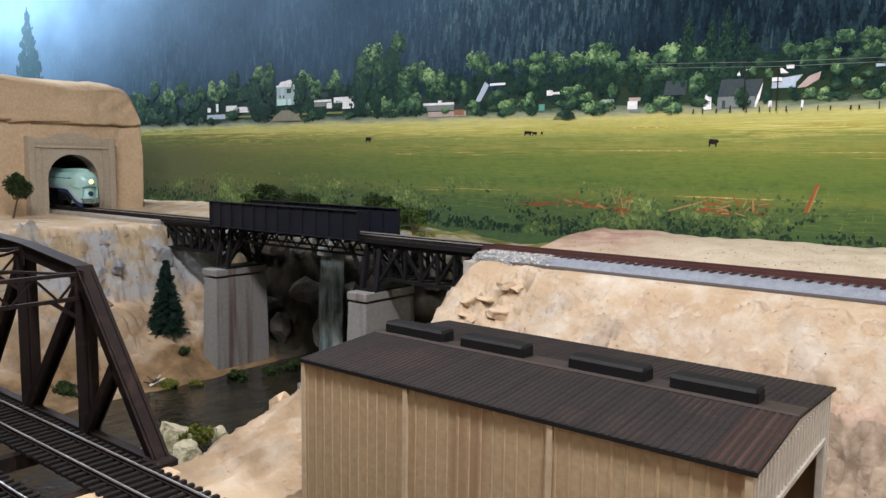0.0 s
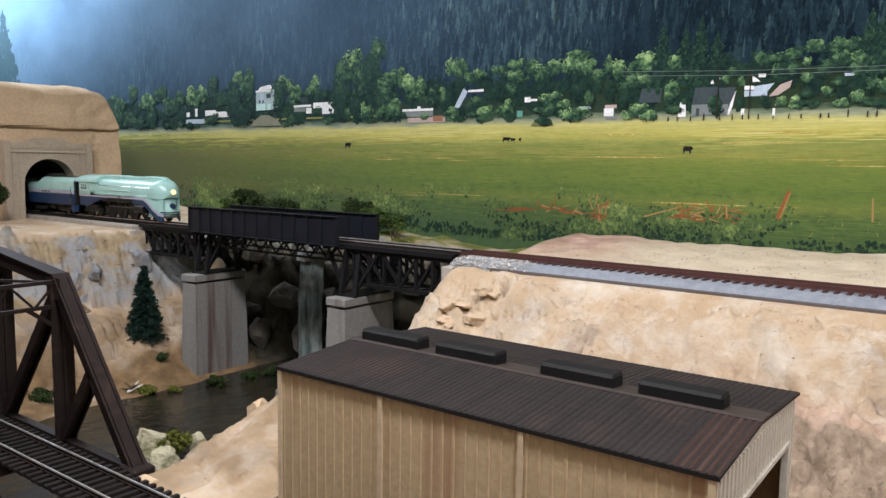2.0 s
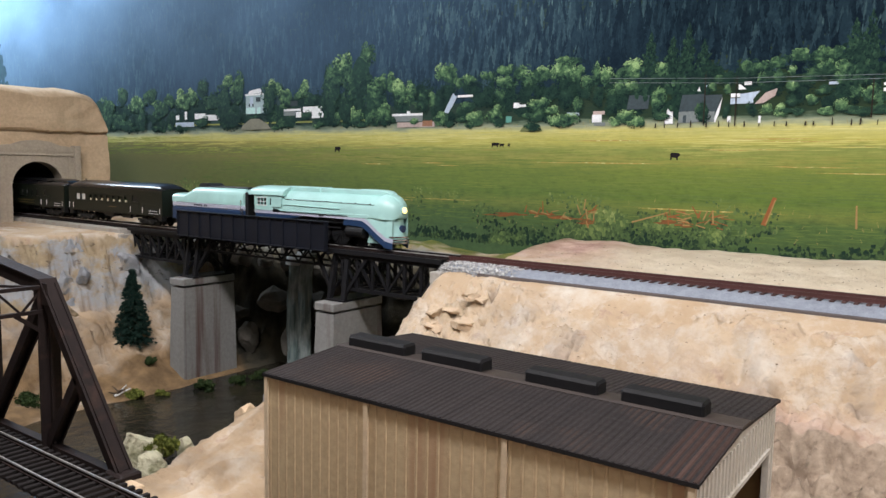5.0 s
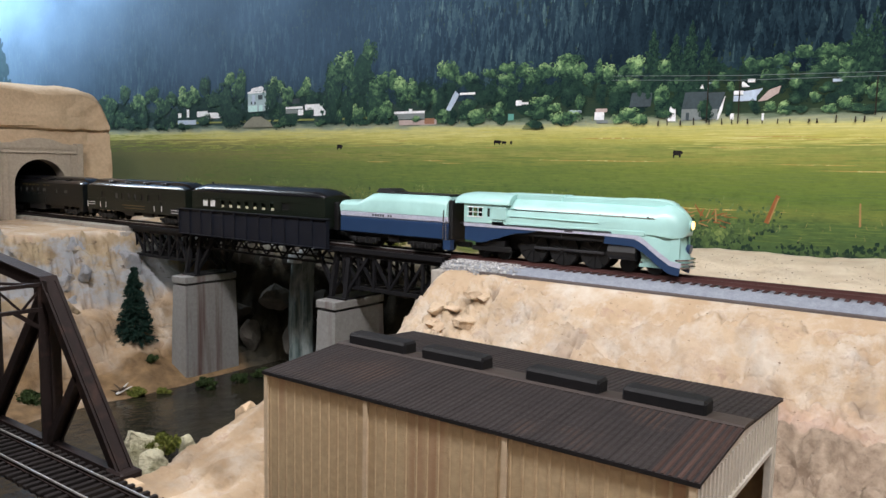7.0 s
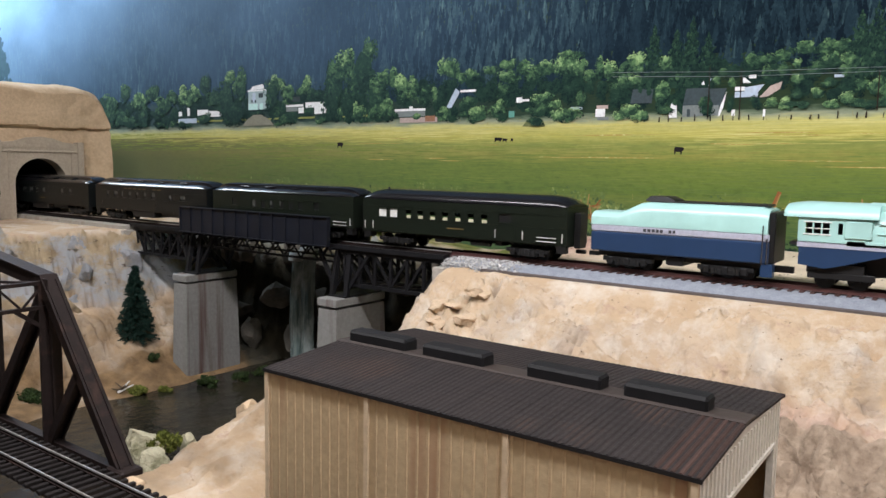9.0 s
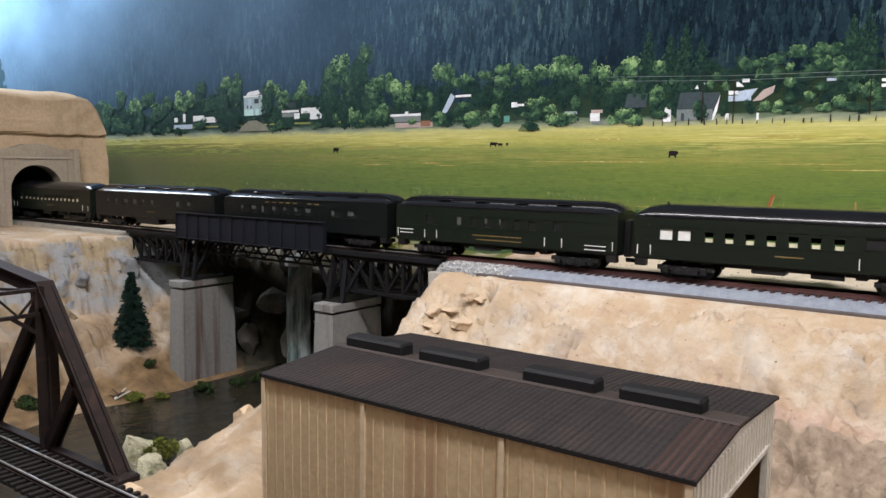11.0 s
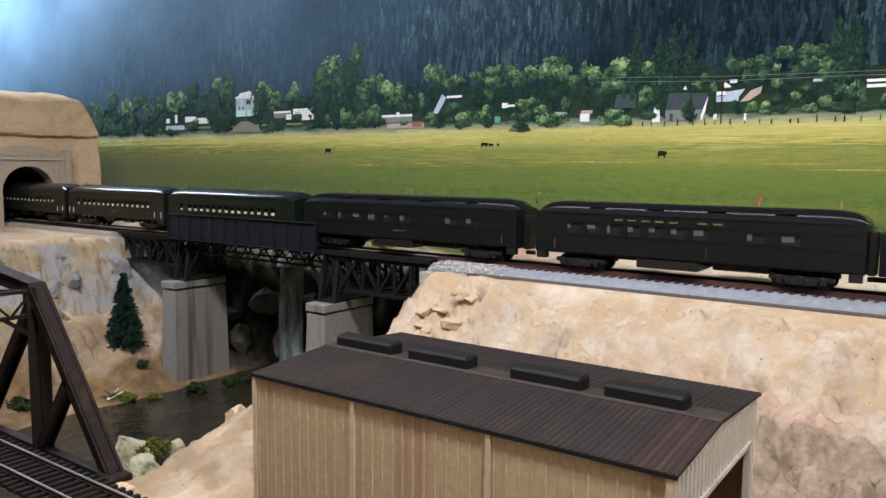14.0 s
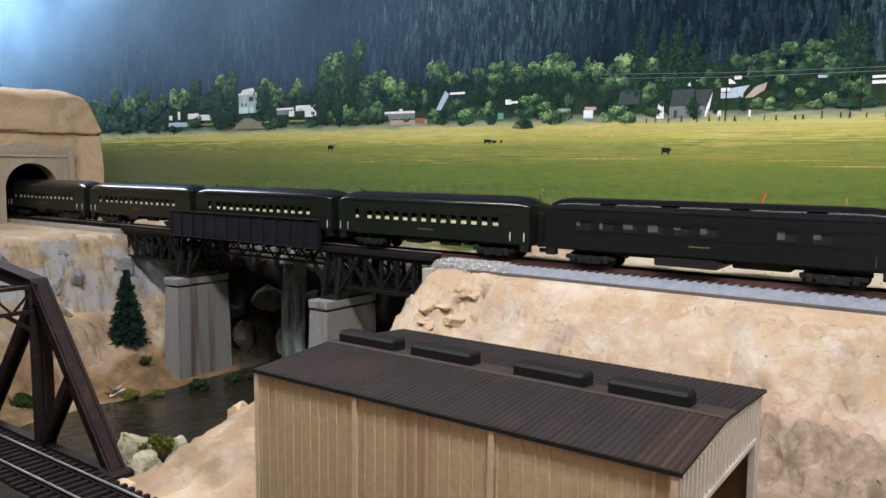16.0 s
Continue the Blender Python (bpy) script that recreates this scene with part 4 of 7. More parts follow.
def passenger_car(x_left, x_right, label, body_mat, kind):
    """kind: combine, baggage, lounge, diner or coach. Hollow body, openings through the sides."""
    L = x_right - x_left
    h, W, zs, ze, zt = L / 2, 0.0172, 0.0125, 0.0405, 0.0490
    t = thing("passenger_car", label, "passenger car", (0, 0, 0), "cars of the train")
    rnd = random.Random(kind)
    wins = []  # (centre, half width, z0, z1, see-through)
    if kind == "coach":
        n = 15
        wins = [(-h + 0.026 + i * (L - 0.056) / (n - 1), 0.0030, 0.0255, 0.0320, True) for i in range(n)]
        wins[0] = (wins[0][0] - 0.004, 0.0022, 0.0255, 0.0330, True)
    elif kind == "combine":
        wins = [(-h + 0.022, 0.0042, 0.0255, 0.0325, "pale"), (-h + 0.034, 0.0042, 0.0255, 0.0325, "pale")]
        wins += [(-h + 0.050 + i * 0.0125, 0.0028, 0.0255, 0.0320, True) for i in range(7)]
        wins += [(h - 0.052, 0.0055, 0.0270, 0.0335, "dark")]
    elif kind == "baggage":
        wins = [(-h + 0.034, 0.0035, 0.0270, 0.0335, "dark"), (h - 0.046, 0.0035, 0.0270, 0.0335, "dark")]
        wins += [(-h + 0.064 + i * 0.0130, 0.0030, 0.0260, 0.0330, "shade" if i in (0, 2, 3) else "dark") for i in range(6)]
    else:
        wins = [(-h + 0.030 + i * 0.0175, 0.0055, 0.0265, 0.0325, "shade") for i in range(6)] if kind == "diner" else [(-h + 0.030 + i * 0.0150, 0.0048, 0.0265, 0.0335, "shade") for i in range(7)]
        wins += [(h - 0.060, 0.0055, 0.0265, 0.0325, "shade"), (h - 0.040, 0.0055, 0.0265, 0.0325, "shade")]
    wins = [w for w in wins if abs(w[0]) < h - 0.010]
    for s in (-1, 1):
        ya, yb = sorted((s * W, s * (W - 0.0011)))
        sg = Geo()
        far = s > 0 and kind in ("coach", "combine")
        if far:
            # made-up far wall: one low opening lets light reach the near windows' lower part
            sg.box(-h, h, ya, yb, zs, 0.0212)
            sg.box(-h, h, ya, yb, 0.0262, ze)
            sg.box(-h, -h + 0.012, ya, yb, 0.0212, 0.0262)
            sg.box(h - 0.012 if kind == "coach" else 0.03, h, ya, yb, 0.0212, 0.0262)
        else:
            sg.box(-h, h, ya, yb, zs, 0.0255)
            sg.box(-h, h, ya, yb, 0.0335, ze)
        cur = -h
        for c, hw, z0, z1, see in () if far else sorted(wins):
            sg.box(cur, c - hw, ya, yb, 0.0255, 0.0335)
            if z0 > 0.0255:
                sg.box(c - hw, c + hw, ya, yb, 0.0255, z0)
            if z1 < 0.0335:
                sg.box(c - hw, c + hw, ya, yb, z1, 0.0335)
            cur = c + hw
        if not far:
            sg.box(cur, h, ya, yb, 0.0255, 0.0335)
        # belt rail, letterboard edge and sill
        yo = s * (W + 0.00025)
        for z in (0.0248, 0.0345, 0.0132):
            sg.box(-h + 0.001, h - 0.001, min(yo, s * W), max(yo, s * W), z - 0.0003, z + 0.0003)
        sd = part("side", sg, body_mat, t)
        for c, hw, z0, z1, see in () if far else wins:
            fr = Geo()
            yf0, yf1 = sorted((s * W, s * (W + 0.0003)))
            fr.box(c - hw - 0.0005, c + hw + 0.0005, yf0, yf1, z0 - 0.0006, z0).box(c - hw - 0.0005, c + hw + 0.0005, yf0, yf1, z1, z1 + 0.0004)
            wn = part("window_frame", fr, body_mat, sd)
            yp = s * (W - 0.0007)
            pane = Geo().box(c - hw, c + hw, min(yp, yp - s * 0.0002), max(yp, yp - s * 0.0002), z0, z1)
            if see is True:
                # Cream patch paints the brightness seen through the lower window.
                part("blind", Geo().box(c - hw * 0.8, c + hw * 0.8, min(yp, yp - s * 0.0002), max(yp, yp - s * 0.0002), z0, z0 + 0.0024), WINDOW_LIGHT, wn, "cream patch standing in for light in the window")
            else:
                part("pane", pane, {"pale": WHITE, "shade": GEAR, "dark": GEAR}[see], wn)
                if see == "shade":
                    part("blind", Geo().box(c - hw, c - hw * rnd.choice((0.5, 0.2, -0.3)), min(yp, yp + s * 0.0003), max(yp, yp + s * 0.0003), z0 + rnd.uniform(0.0008, 0.0035), z1), SHADE, wn)
        # white grab irons beside the doors
        grabs = {"combine": (-h + 0.003, -h + 0.012, h - 0.060, h - 0.036, h - 0.003), "baggage": (-h + 0.002, -h + 0.030, -h + 0.042, h - 0.056, h - 0.042, h - 0.003), "lounge": (-h + 0.016, h - 0.090), "diner": (h - 0.012,), "coach": (-h + 0.003, -h + 0.012, h - 0.016, h - 0.004)}[kind]
        for x in grabs:
            yg = s * (W + 0.0009)
            part("grab_iron", Geo().rod((x, yg, 0.0150), (x, yg, 0.0215), 0.00035, 0, 6), WHITE if kind in ("baggage", "coach", "combine") else CHROME, t, "white grab iron")
        if kind in ("baggage", "combine"):
            for z in (0.0150, 0.0178):
                part("grab_iron", Geo().rod((h - 0.024, s * (W + 0.0008), z), (h - 0.008, s * (W + 0.0008), z), 0.0003, 0, 6), WHITE, t, "white grab iron")
                if kind == "baggage":
                    part("grab_iron", Geo().rod((-h + 0.004, s * (W + 0.0008), z + 0.003), (-h + 0.018, s * (W + 0.0008), z + 0.003), 0.0003, 0, 6), WHITE, t, "white grab iron")
            for xd in ((-h + 0.036, h - 0.049) if kind == "baggage" else (h - 0.048,)):
                dr = part("baggage_door", Geo().box(xd - 0.0052, xd + 0.0052, min(s * W, s * (W + 0.0004)), max(s * W, s * (W + 0.0004)), 0.0135, 0.0262), body_mat, t)
        # gold lettering as plain bars
        if kind in ("baggage", "lounge", "diner", "coach", "combine"):
            bars = Geo()
            yl0, yl1 = sorted((s * (W + 0.00005), s * (W + 0.0002)))
            if kind == "lounge":
                for k in range(8):
                    if k != 5:
                        bars.box(-0.046 + k * 0.0095, -0.046 + k * 0.0095 + 0.0058, yl0, yl1, 0.0366, 0.0378)
            elif kind in ("baggage", "diner"):
                for k in range(2 if kind == "baggage" else 1):
                    bw = 0.022 if kind == "baggage" else 0.007
                    bars.box(-bw + 0.004 * k, bw, yl0, yl1, 0.0192 - k * 0.0032, 0.0200 - k * 0.0032)
            else:
                bars.box(-0.008, 0.008, yl0, yl1, 0.0190, 0.0199)
            part("lettering", bars, GOLD, t, "dull gold lettering bars")
    # ends, with a recessed door and diaphragm
    for s in (-1, 1):
        eg = Geo()
        x0, x1 = sorted((s * h, s * (h - 0.0012)))
        for a, b in ((-W + 0.0011, -0.0035), (0.0035, W - 0.0011)):
            eg.box(x0, x1, a, b, zs, ze)
        eg.box(x0, x1, -0.0035, 0.0035, 0.0355, ze)
        part("end_wall", eg, body_mat, t)
        part("diaphragm", Geo().box(min(s * h, s * (h + 0.0050)), max(s * h, s * (h + 0.0050)), -0.0055, 0.0055, 0.0105, 0.0365, bevel=0.0006), GEAR, t)
        part("coupler", Geo().box(min(s * h, s * (h + 0.0075)), max(s * h, s * (h + 0.0075)), -0.0015, 0.0015, 0.0065, 0.0095, bevel=0.0004), GEAR, t)
        part("steps", Geo().box(min(s * (h - 0.008), s * (h - 0.001)), max(s * (h - 0.008), s * (h - 0.001)), -W + 0.0004, -W + 0.006, 0.0070, zs), GEAR, t)
    clere = kind in ("diner", "lounge", "baggage")
    prof = [(-h, 0.30), (-h + 0.003, 0.62), (-h + 0.008, 0.86), (-h + 0.016, 0.98), (-h + 0.024, 1), (h - 0.024, 1), (h - 0.016, 0.98), (h - 0.008, 0.86), (h - 0.003, 0.62), (h, 0.30)]
    rf = part("roof", Geo().loft([roof_ring(x, W, ze - 0.0002, zt, clere, s) for x, s in prof]), CAR_ROOF, t, "glossy black roof", True)
    if clere:
        for i in range(4):
            x = -h + 0.045 + i * (L - 0.09) / 3
            part("roof_vent", Geo().box(x - 0.006, x + 0.006, -0.0128, -0.0098, 0.0455, 0.0462, bevel=0.0003), CAR_ROOF, rf)
    else:
        part("roof_vent", Geo().rod((-h + 0.018, -0.004, zt - 0.001), (-h + 0.018, -0.004, zt + 0.0012), 0.0009), GEAR, rf)
    part("floor", Geo().box(-h, h, -W + 0.0011, W - 0.0011, zs - 0.0008, zs + 0.0006), GEAR, t)
    under = Geo()
    under.box(-h + 0.05, h - 0.05, -0.003, 0.003, 0.0085, zs)
    if kind in ("lounge", "diner"):
        under.box(-0.030, 0.012, -0.0165, 0.0165, 0.0055, zs, bevel=0.0008)
        under.box(0.020, 0.055, -0.013, 0.013, 0.0075, zs, bevel=0.0008)
    else:
        under.box(-0.022, -0.002, -0.0150, -0.004, 0.0075, zs, bevel=0.0006)
        under.rod((0.012, -0.011, 0.0095), (0.030, -0.011, 0.0095), 0.0026)
        under.box(0.036, 0.042, -0.014, 0.014, 0.0085, zs)
    part("underframe", under, GEAR, t)
    for s in (-1, 1):
        truck(t, s * (h - 0.034), 3, 0.0125)
    keyed(t, (x_left + x_right) / 2)
    return t


def tender():
    x0, x1 = -0.130, -0.012
    h, W = (x1 - x0) / 2, 0.0172
    t = thing("tender", "streamlined locomotive tender in mint, grey and navy bands", "tender")
    def band(z0, z1, mat, name, lab, inset=0.0):
        part(name, Geo().box(-h, h, -W + inset, W - inset, z0, z1, bevel=0.0008), mat, t, lab)
    band(0.0120, 0.0256, NAVY, "lower_side", "navy blue lower body")
    band(0.0256, 0.0305, STRIPE, "stripe", "lavender grey stripe", 0.0)
    rings = []
    for x, f in ((-h, 0.55), (-h + 0.020, 0.55), (-h + 0.026, 0.72), (-h + 0.034, 0.96), (-h + 0.040, 1), (h - 0.006, 1), (h - 0.001, 0.90)):
        z = 0.0305 + 0.0165 * f
        r = 0.007 * f
        rings.append([(x, -W, 0.0305), (x, -W, z - r), (x, -W + 0.0018, z - r * 0.45), (x, -W + 0.0052, z - r * 0.08), (x, -W + 0.008, z), (x, W - 0.008, z), (x, W - 0.0052, z - r * 0.08), (x, W - 0.0018, z - r * 0.45), (x, W, z - r), (x, W, 0.0305)])
    part("upper_side", Geo().loft(rings), MINT, t, "mint upper body", True)
    part("deck", Geo().box(-h + 0.038, h - 0.003, -0.0095, 0.0095, 0.0470, 0.0482, bevel=0.0004), GEAR, t, "black top deck")
    hat = [[(x, -0.010, 0.0475), (x, -0.009, 0.0475 + z), (x, 0.009, 0.0475 + z), (x, 0.010, 0.0475)] for x, z in ((-h + 0.036, 0.0010), (-h + 0.039, 0.0036), (-h + 0.050, 0.0036), (-h + 0.056, 0.0012))]
    part("hatch", Geo().loft(hat), GEAR, t, "black water hatch")
    part("front_bulkhead", Geo().box(h - 0.001, h + 0.003, -0.0150, 0.0150, 0.012, 0.0440, bevel=0.0008), GEAR, t)
    for s in (-1, 1):
        for k, x in enumerate((h - 0.0035, h - 0.0008)):
            part("handrail", Geo().rod((x, s * (W + 0.0008), 0.012), (x, s * (W + 0.0008), 0.036 - 0.008 * k), 0.0004, 0, 6), CHROME, t, "bright metal handrail")
        bars = Geo()
        xx = -0.021
        for wd in (0.0026, 0.0026, 0.0026, 0.0022, 0.0026, -0.003, 0.0024, 0.0022):
            if wd < 0:
                xx -= wd
                continue
            bars.box(xx, xx + wd * 0.8, min(s * W, s * (W + 0.0002)), max(s * W, s * (W + 0.0002)), 0.0272, 0.0292)
            xx += wd * 1.15
        part("lettering", bars, LETTER, t, "dark lettering bars")
    part("step", Geo().box(h - 0.004, h + 0.003, -W, -W + 0.006, 0.004, 0.012), NAVY, t)
    part("underframe", Geo().box(-h + 0.004, h - 0.002, -0.012, 0.012, 0.0085, 0.012).box(-0.006, 0.006, -0.014, 0.014, 0.0055, 0.012, bevel=0.001), GEAR, t)
    part("coupler", Geo().box(-h - 0.008, -h, -0.0015, 0.0015, 0.0065, 0.0095).box(h, h + 0.012, -0.002, 0.002, 0.006, 0.010), GEAR, t)
    truck(t, -h + 0.026, 3, 0.0118)
    truck(t, h - 0.026, 3, 0.0118)
    keyed(t, (x0 + x1) / 2)


def skin(rows_, n_sub=6):
    """Close a half section to a full ring, mirrored across y = 0."""
    return [[(x, y, z) for y, z in half] + [(x, -y, z) for y, z in reversed(half[:-1] if half[-1][0] == 0 else half)] for x, half in rows_]


def boiler_half(w, zb, zt, ridge):
    """Rounded casing side up to the flat skyline ridge."""
    pts = [(-w, zb)]
    zs_ = zt - 0.0035 * ridge
    for k in range(9):
        a = k / 8 * math.pi / 2
        y = -w * (0.25 + 0.75 * math.cos(a) ** 0.85)
        z = zb + (zs_ - zb) * (0.30 + 0.70 * math.sin(a) ** 1.1)
        pts.append((y, z))
    pts += [(-w * 0.245, zt - 0.0008 * ridge), (-w * 0.18, zt), (0, zt)]
    return pts


def locomotive():
    t = thing("locomotive", "streamlined mint and navy steam locomotive with glowing headlight", "locomotive")
    W = 0.0170
    zb = 0.0275
    rows_ = []
    for x, w, zt in ((0.042, W, 0.0512), (0.060, W, 0.0512), (0.100, W, 0.0508), (0.140, W, 0.0503), (0.158, W * 0.98, 0.0500)):
        rows_.append((x, boiler_half(w, zb, zt - 0.0030, 0.2)))
    for x, w, zt, z0 in ((0.164, 0.0164, 0.0490, 0.0268), (0.1690, 0.0148, 0.0470, 0.0262), (0.1730, 0.0120, 0.0440, 0.0262), (0.1758, 0.0086, 0.0408, 0.0270), (0.1772, 0.0050, 0.0382, 0.0290)):
        rows_.append((x, boiler_half(w, z0, zt, 0.3)))
    part("boiler_casing", Geo().loft(skin(rows_)), MINT, t, "mint streamlined boiler casing", True)
    part("skyline_ridge", Geo().loft([[(x, -y, z - 0.008), (x, -y, z - 0.0004), (x, -y * 0.7, z + 0.0006), (x, y * 0.7, z + 0.0006), (x, y, z - 0.0004), (x, y, z - 0.008)] for x, y, z in ((0.040, 0.0078, 0.0512), (0.084, 0.0078, 0.0509), (0.0845, 0.0066, 0.0506), (0.130, 0.0064, 0.0503), (0.134, 0.0074, 0.0510), (0.156, 0.0070, 0.0508), (0.163, 0.0058, 0.0498), (0.1675, 0.0042, 0.0478))]), MINT, t, "", True)
    part("ridge_band", Geo().box(0.0845, 0.0868, -0.0060, 0.0060, 0.0440, 0.0518, bevel=0.0004), MINT, t)
    # stack housing near the front
    part("stack_cover", Geo().box(0.132, 0.152, -0.0035, 0.0035, 0.0495, 0.0514, bevel=0.0008), SHADE, t, "grey stack opening")
    # belt casing under the boiler
    part("running_board", Geo().box(0.030, 0.152, -0.0172, 0.0172, 0.0262, 0.0300, bevel=0.0005), MINT, t)
    for s in (-1, 1):
        y0, y1 = sorted((s * 0.0172, s * 0.0160))
        part("stripe", Geo().box(0.004, 0.128, y0, y1, 0.0248, 0.0280), STRIPE, t, "lavender grey stripe")
        # front skirt sweeping down to the pilot
        def sweep(name, offs, mat, lab):
            path = [(0.124, 0.0280), (0.145, 0.0274), (0.152, 0.0238), (0.161, 0.0166), (0.1690, 0.0108), (0.1755, 0.0092)]
            ring = []
            for (x, z), yy in zip(path, (0.0172, 0.0171, 0.0166, 0.0156, 0.0136, 0.0115)):
                a, b = offs
                ring.append([(x + a * 0.15, s * yy, z + a), (x + b * 0.15, s * yy, z + b), (x + b * 0.15, s * (yy - 0.0014), z + b), (x + a * 0.15, s * (yy - 0.0014), z + a)])
            part(name, Geo().loft(ring), mat, t, lab)
        sweep("skirt_stripe", (-0.0032, 0.0002), STRIPE, "lavender grey stripe")
        sweep("skirt", (-0.0085, -0.0032), NAVY, "navy lower skirt")
        # mint cheek plate above the sweep
        ck = []
        for x, zl, zh, yy in ((0.144, 0.0272, 0.0300, 0.0171), (0.152, 0.0240, 0.0310, 0.0166), (0.161, 0.0168, 0.0310, 0.0156), (0.169, 0.0110, 0.0290, 0.0136), (0.1740, 0.0094, 0.0270, 0.0112)):
            ck.append([(x, s * yy, zl), (x, s * yy * 0.97, zh), (x, s * (yy - 0.003), zh), (x, s * (yy - 0.003), zl)])
        part("cheek_plate", Geo().loft(ck), MINT, t)
        # navy firebox skirt below the cab
        fb = Geo()
        ring = []
        for x, z0 in ((0.005, 0.0140), (0.020, 0.0125), (0.026, 0.0140), (0.050, 0.0215), (0.064, 0.0232), (0.070, 0.0246)):
            ring.append([(x, s * 0.0168, z0), (x, s * 0.0168, 0.0250), (x, s * 0.0155, 0.0250), (x, s * 0.0155, z0)])
        part("firebox_skirt", fb.loft(ring), NAVY, t, "navy blue firebox skirt")
        part("number_bar", Geo().box(0.0920, 0.0985, min(s * 0.0172, s * 0.0174), max(s * 0.0172, s * 0.0174), 0.0257, 0.0271), LETTER, t, "dark bar of lettering")
        for x, z, w in ((0.0895, 0.0225, 0.0009), (0.1330, 0.0205, 0.0012), (0.1270, 0.0100, 0.0011), (0.1500, 0.0088, 0.0010)):
            part("fitting", Geo().box(x - w, x + w, min(s * 0.0168, s * 0.0160), max(s * 0.0168, s * 0.0160), z - 0.0006, z + 0.0006, bevel=0.0002), CHROME, t, "small bright metal fitting")
        hr = Geo().rod((0.046, s * 0.0162, 0.0395), (0.158, s * 0.0160, 0.0385), 0.0003, 0, 6)
        part("handrail", hr, CHROME, t, "thin bright handrail")
        for i in range(7):
            x = 0.050 + i * 0.0172
            part("stanchion", Geo().rod((x, s * 0.0150, 0.0392), (x, s * 0.0166, 0.0392), 0.0005, 0, 6), GEAR, t)
        part("pipe", Geo().rod((0.046, s * 0.0172, 0.0345), (0.118, s * 0.0174, 0.0335), 0.0005, 0, 6), MINT, t)
    # cab with window openings
    cb = Geo()
    for s in (-1, 1):
        y0, y1 = sorted((s * 0.0172, s * 0.0162))
        cb.box(0.004, 0.040, y0, y1, 0.0275, 0.0330)
        cb.box(0.004, 0.040, y0, y1, 0.0395, 0.0440)
        cur = 0.004
        for a, b in ((0.0080, 0.0118), (0.0126, 0.0164), (0.0172, 0.0210), (0.0255, 0.0280)):
            cb.box(cur, a, y0, y1, 0.0330, 0.0395)
            cur = b
        cb.box(cur, 0.040, y0, y1, 0.0330, 0.0395)
    cb.box(0.036, 0.0435, -0.0165, 0.0165, 0.028, 0.0435)
    part("cab", cb, MINT, t)
    for s in (-1, 1):
        part("window_bar", Geo().box(0.0078, 0.0212, min(s * 0.0175, s * 0.0170), max(s * 0.0175, s * 0.0170), 0.0358, 0.0364), WHITE, t, "white window bar")
        part("window_surround", Geo().box(0.0070, 0.0220, min(s * 0.0172, s * 0.0176), max(s * 0.0172, s * 0.0176), 0.0395, 0.0402).box(0.0070, 0.0220, min(s * 0.0172, s * 0.0176), max(s * 0.0172, s * 0.0176), 0.0322, 0.0329), WHITE, t, "white window surround")
        part("side_panel", Geo().box(0.0290, 0.0430, min(s * 0.0172, s * 0.0180), max(s * 0.0172, s * 0.0180), 0.0310, 0.0410, bevel=0.0003), MINT, t)
    rr = []
    for x, f in ((-0.004, 0.80), (0.0, 0.90), (0.006, 1.0), (0.036, 1.0), (0.046, 0.98)):
        z = 0.0435 + 0.0080 * f
        rr.append([(x, -0.0185, 0.0425), (x, -0.0178, 0.0458), (x, -0.0140, z - 0.0022), (x, -0.008, z - 0.0004), (x, 0, z), (x, 0.008, z - 0.0004), (x, 0.0140, z - 0.0022), (x, 0.0178, 0.0458), (x, 0.0185, 0.0425)])
    part("cab_roof", Geo().loft(rr), MINT, t, "", True)
    part("cab_floor", Geo().box(0.000, 0.042, -0.0160, 0.0160, 0.0255, 0.0275), GEAR, t)
    # Added black block keeps the cab windows dark, in place of interior shade.
    part("cab_wall", Geo().box(0.006, 0.030, -0.0020, 0.0020, 0.0275, 0.0435), GEAR, t, "added dark block standing in for the shaded cab interior")
    part("backhead", Geo().box(0.030, 0.035, -0.0150, 0.0150, 0.0275, 0.0440), GEAR, t)
    # nose: bulb, pilot and headlight
    nz = []
    for z, xf, w in ((0.0050, 0.1765, 0.0118), (0.0110, 0.1785, 0.0116), (0.0180, 0.1765, 0.0120), (0.0240, 0.1745, 0.0128), (0.0290, 0.1740, 0.0125)):
        ring = []
        for k in range(9):
            a = -math.pi / 2 + math.pi * k / 8
            ring.append((xf - 0.016 + 0.016 * math.cos(a) ** 0.8 if abs(a) < 1.55 else xf - 0.016, w * math.sin(a), z))
        ring += [(xf - 0.030, w, z), (xf - 0.030, -w, z)]
        nz.append(ring)
    part("pilot_shroud", Geo().loft(nz), MINT, t, "mint nose shroud", True)
    for z in (0.0062, 0.0088, 0.0114):
        ring = [[(0.1680 + 0.0120 * math.cos(a) + d, 0.0128 * math.sin(a) * 1.0, z + e) for a in [(-0.5 + k / 8) * math.pi for k in range(9)]] for d, e in ((0, -0.0006), (0.0012, -0.0006), (0.0012, 0.0006), (0, 0.0006))]
        part("pilot_bar", Geo().loft(ring, 0, False, False), CHROME, t, "bright pilot bar", True)
    part("emblem", Geo().rod((0.1755, 0, 0.0185), (0.1782, 0, 0.0182), 0.0032, 0, 16), NAVY, t, "round navy emblem")
    hl = part("headlight_ring", Geo().rod((0.1745, 0, 0.0345), (0.1786, 0, 0.0345), 0.0036, 0, 20, 0.0032), MINT, t)
    part("headlight", Geo().rod((0.1780, 0, 0.0345), (0.1792, 0, 0.0345), 0.0027, 0, 20), HEADLIGHT, hl, "glowing warm headlight")
    # running gear
    fr = Geo()
    fr.box(0.008, 0.165, -0.0055, 0.0055, 0.0085, 0.0262)
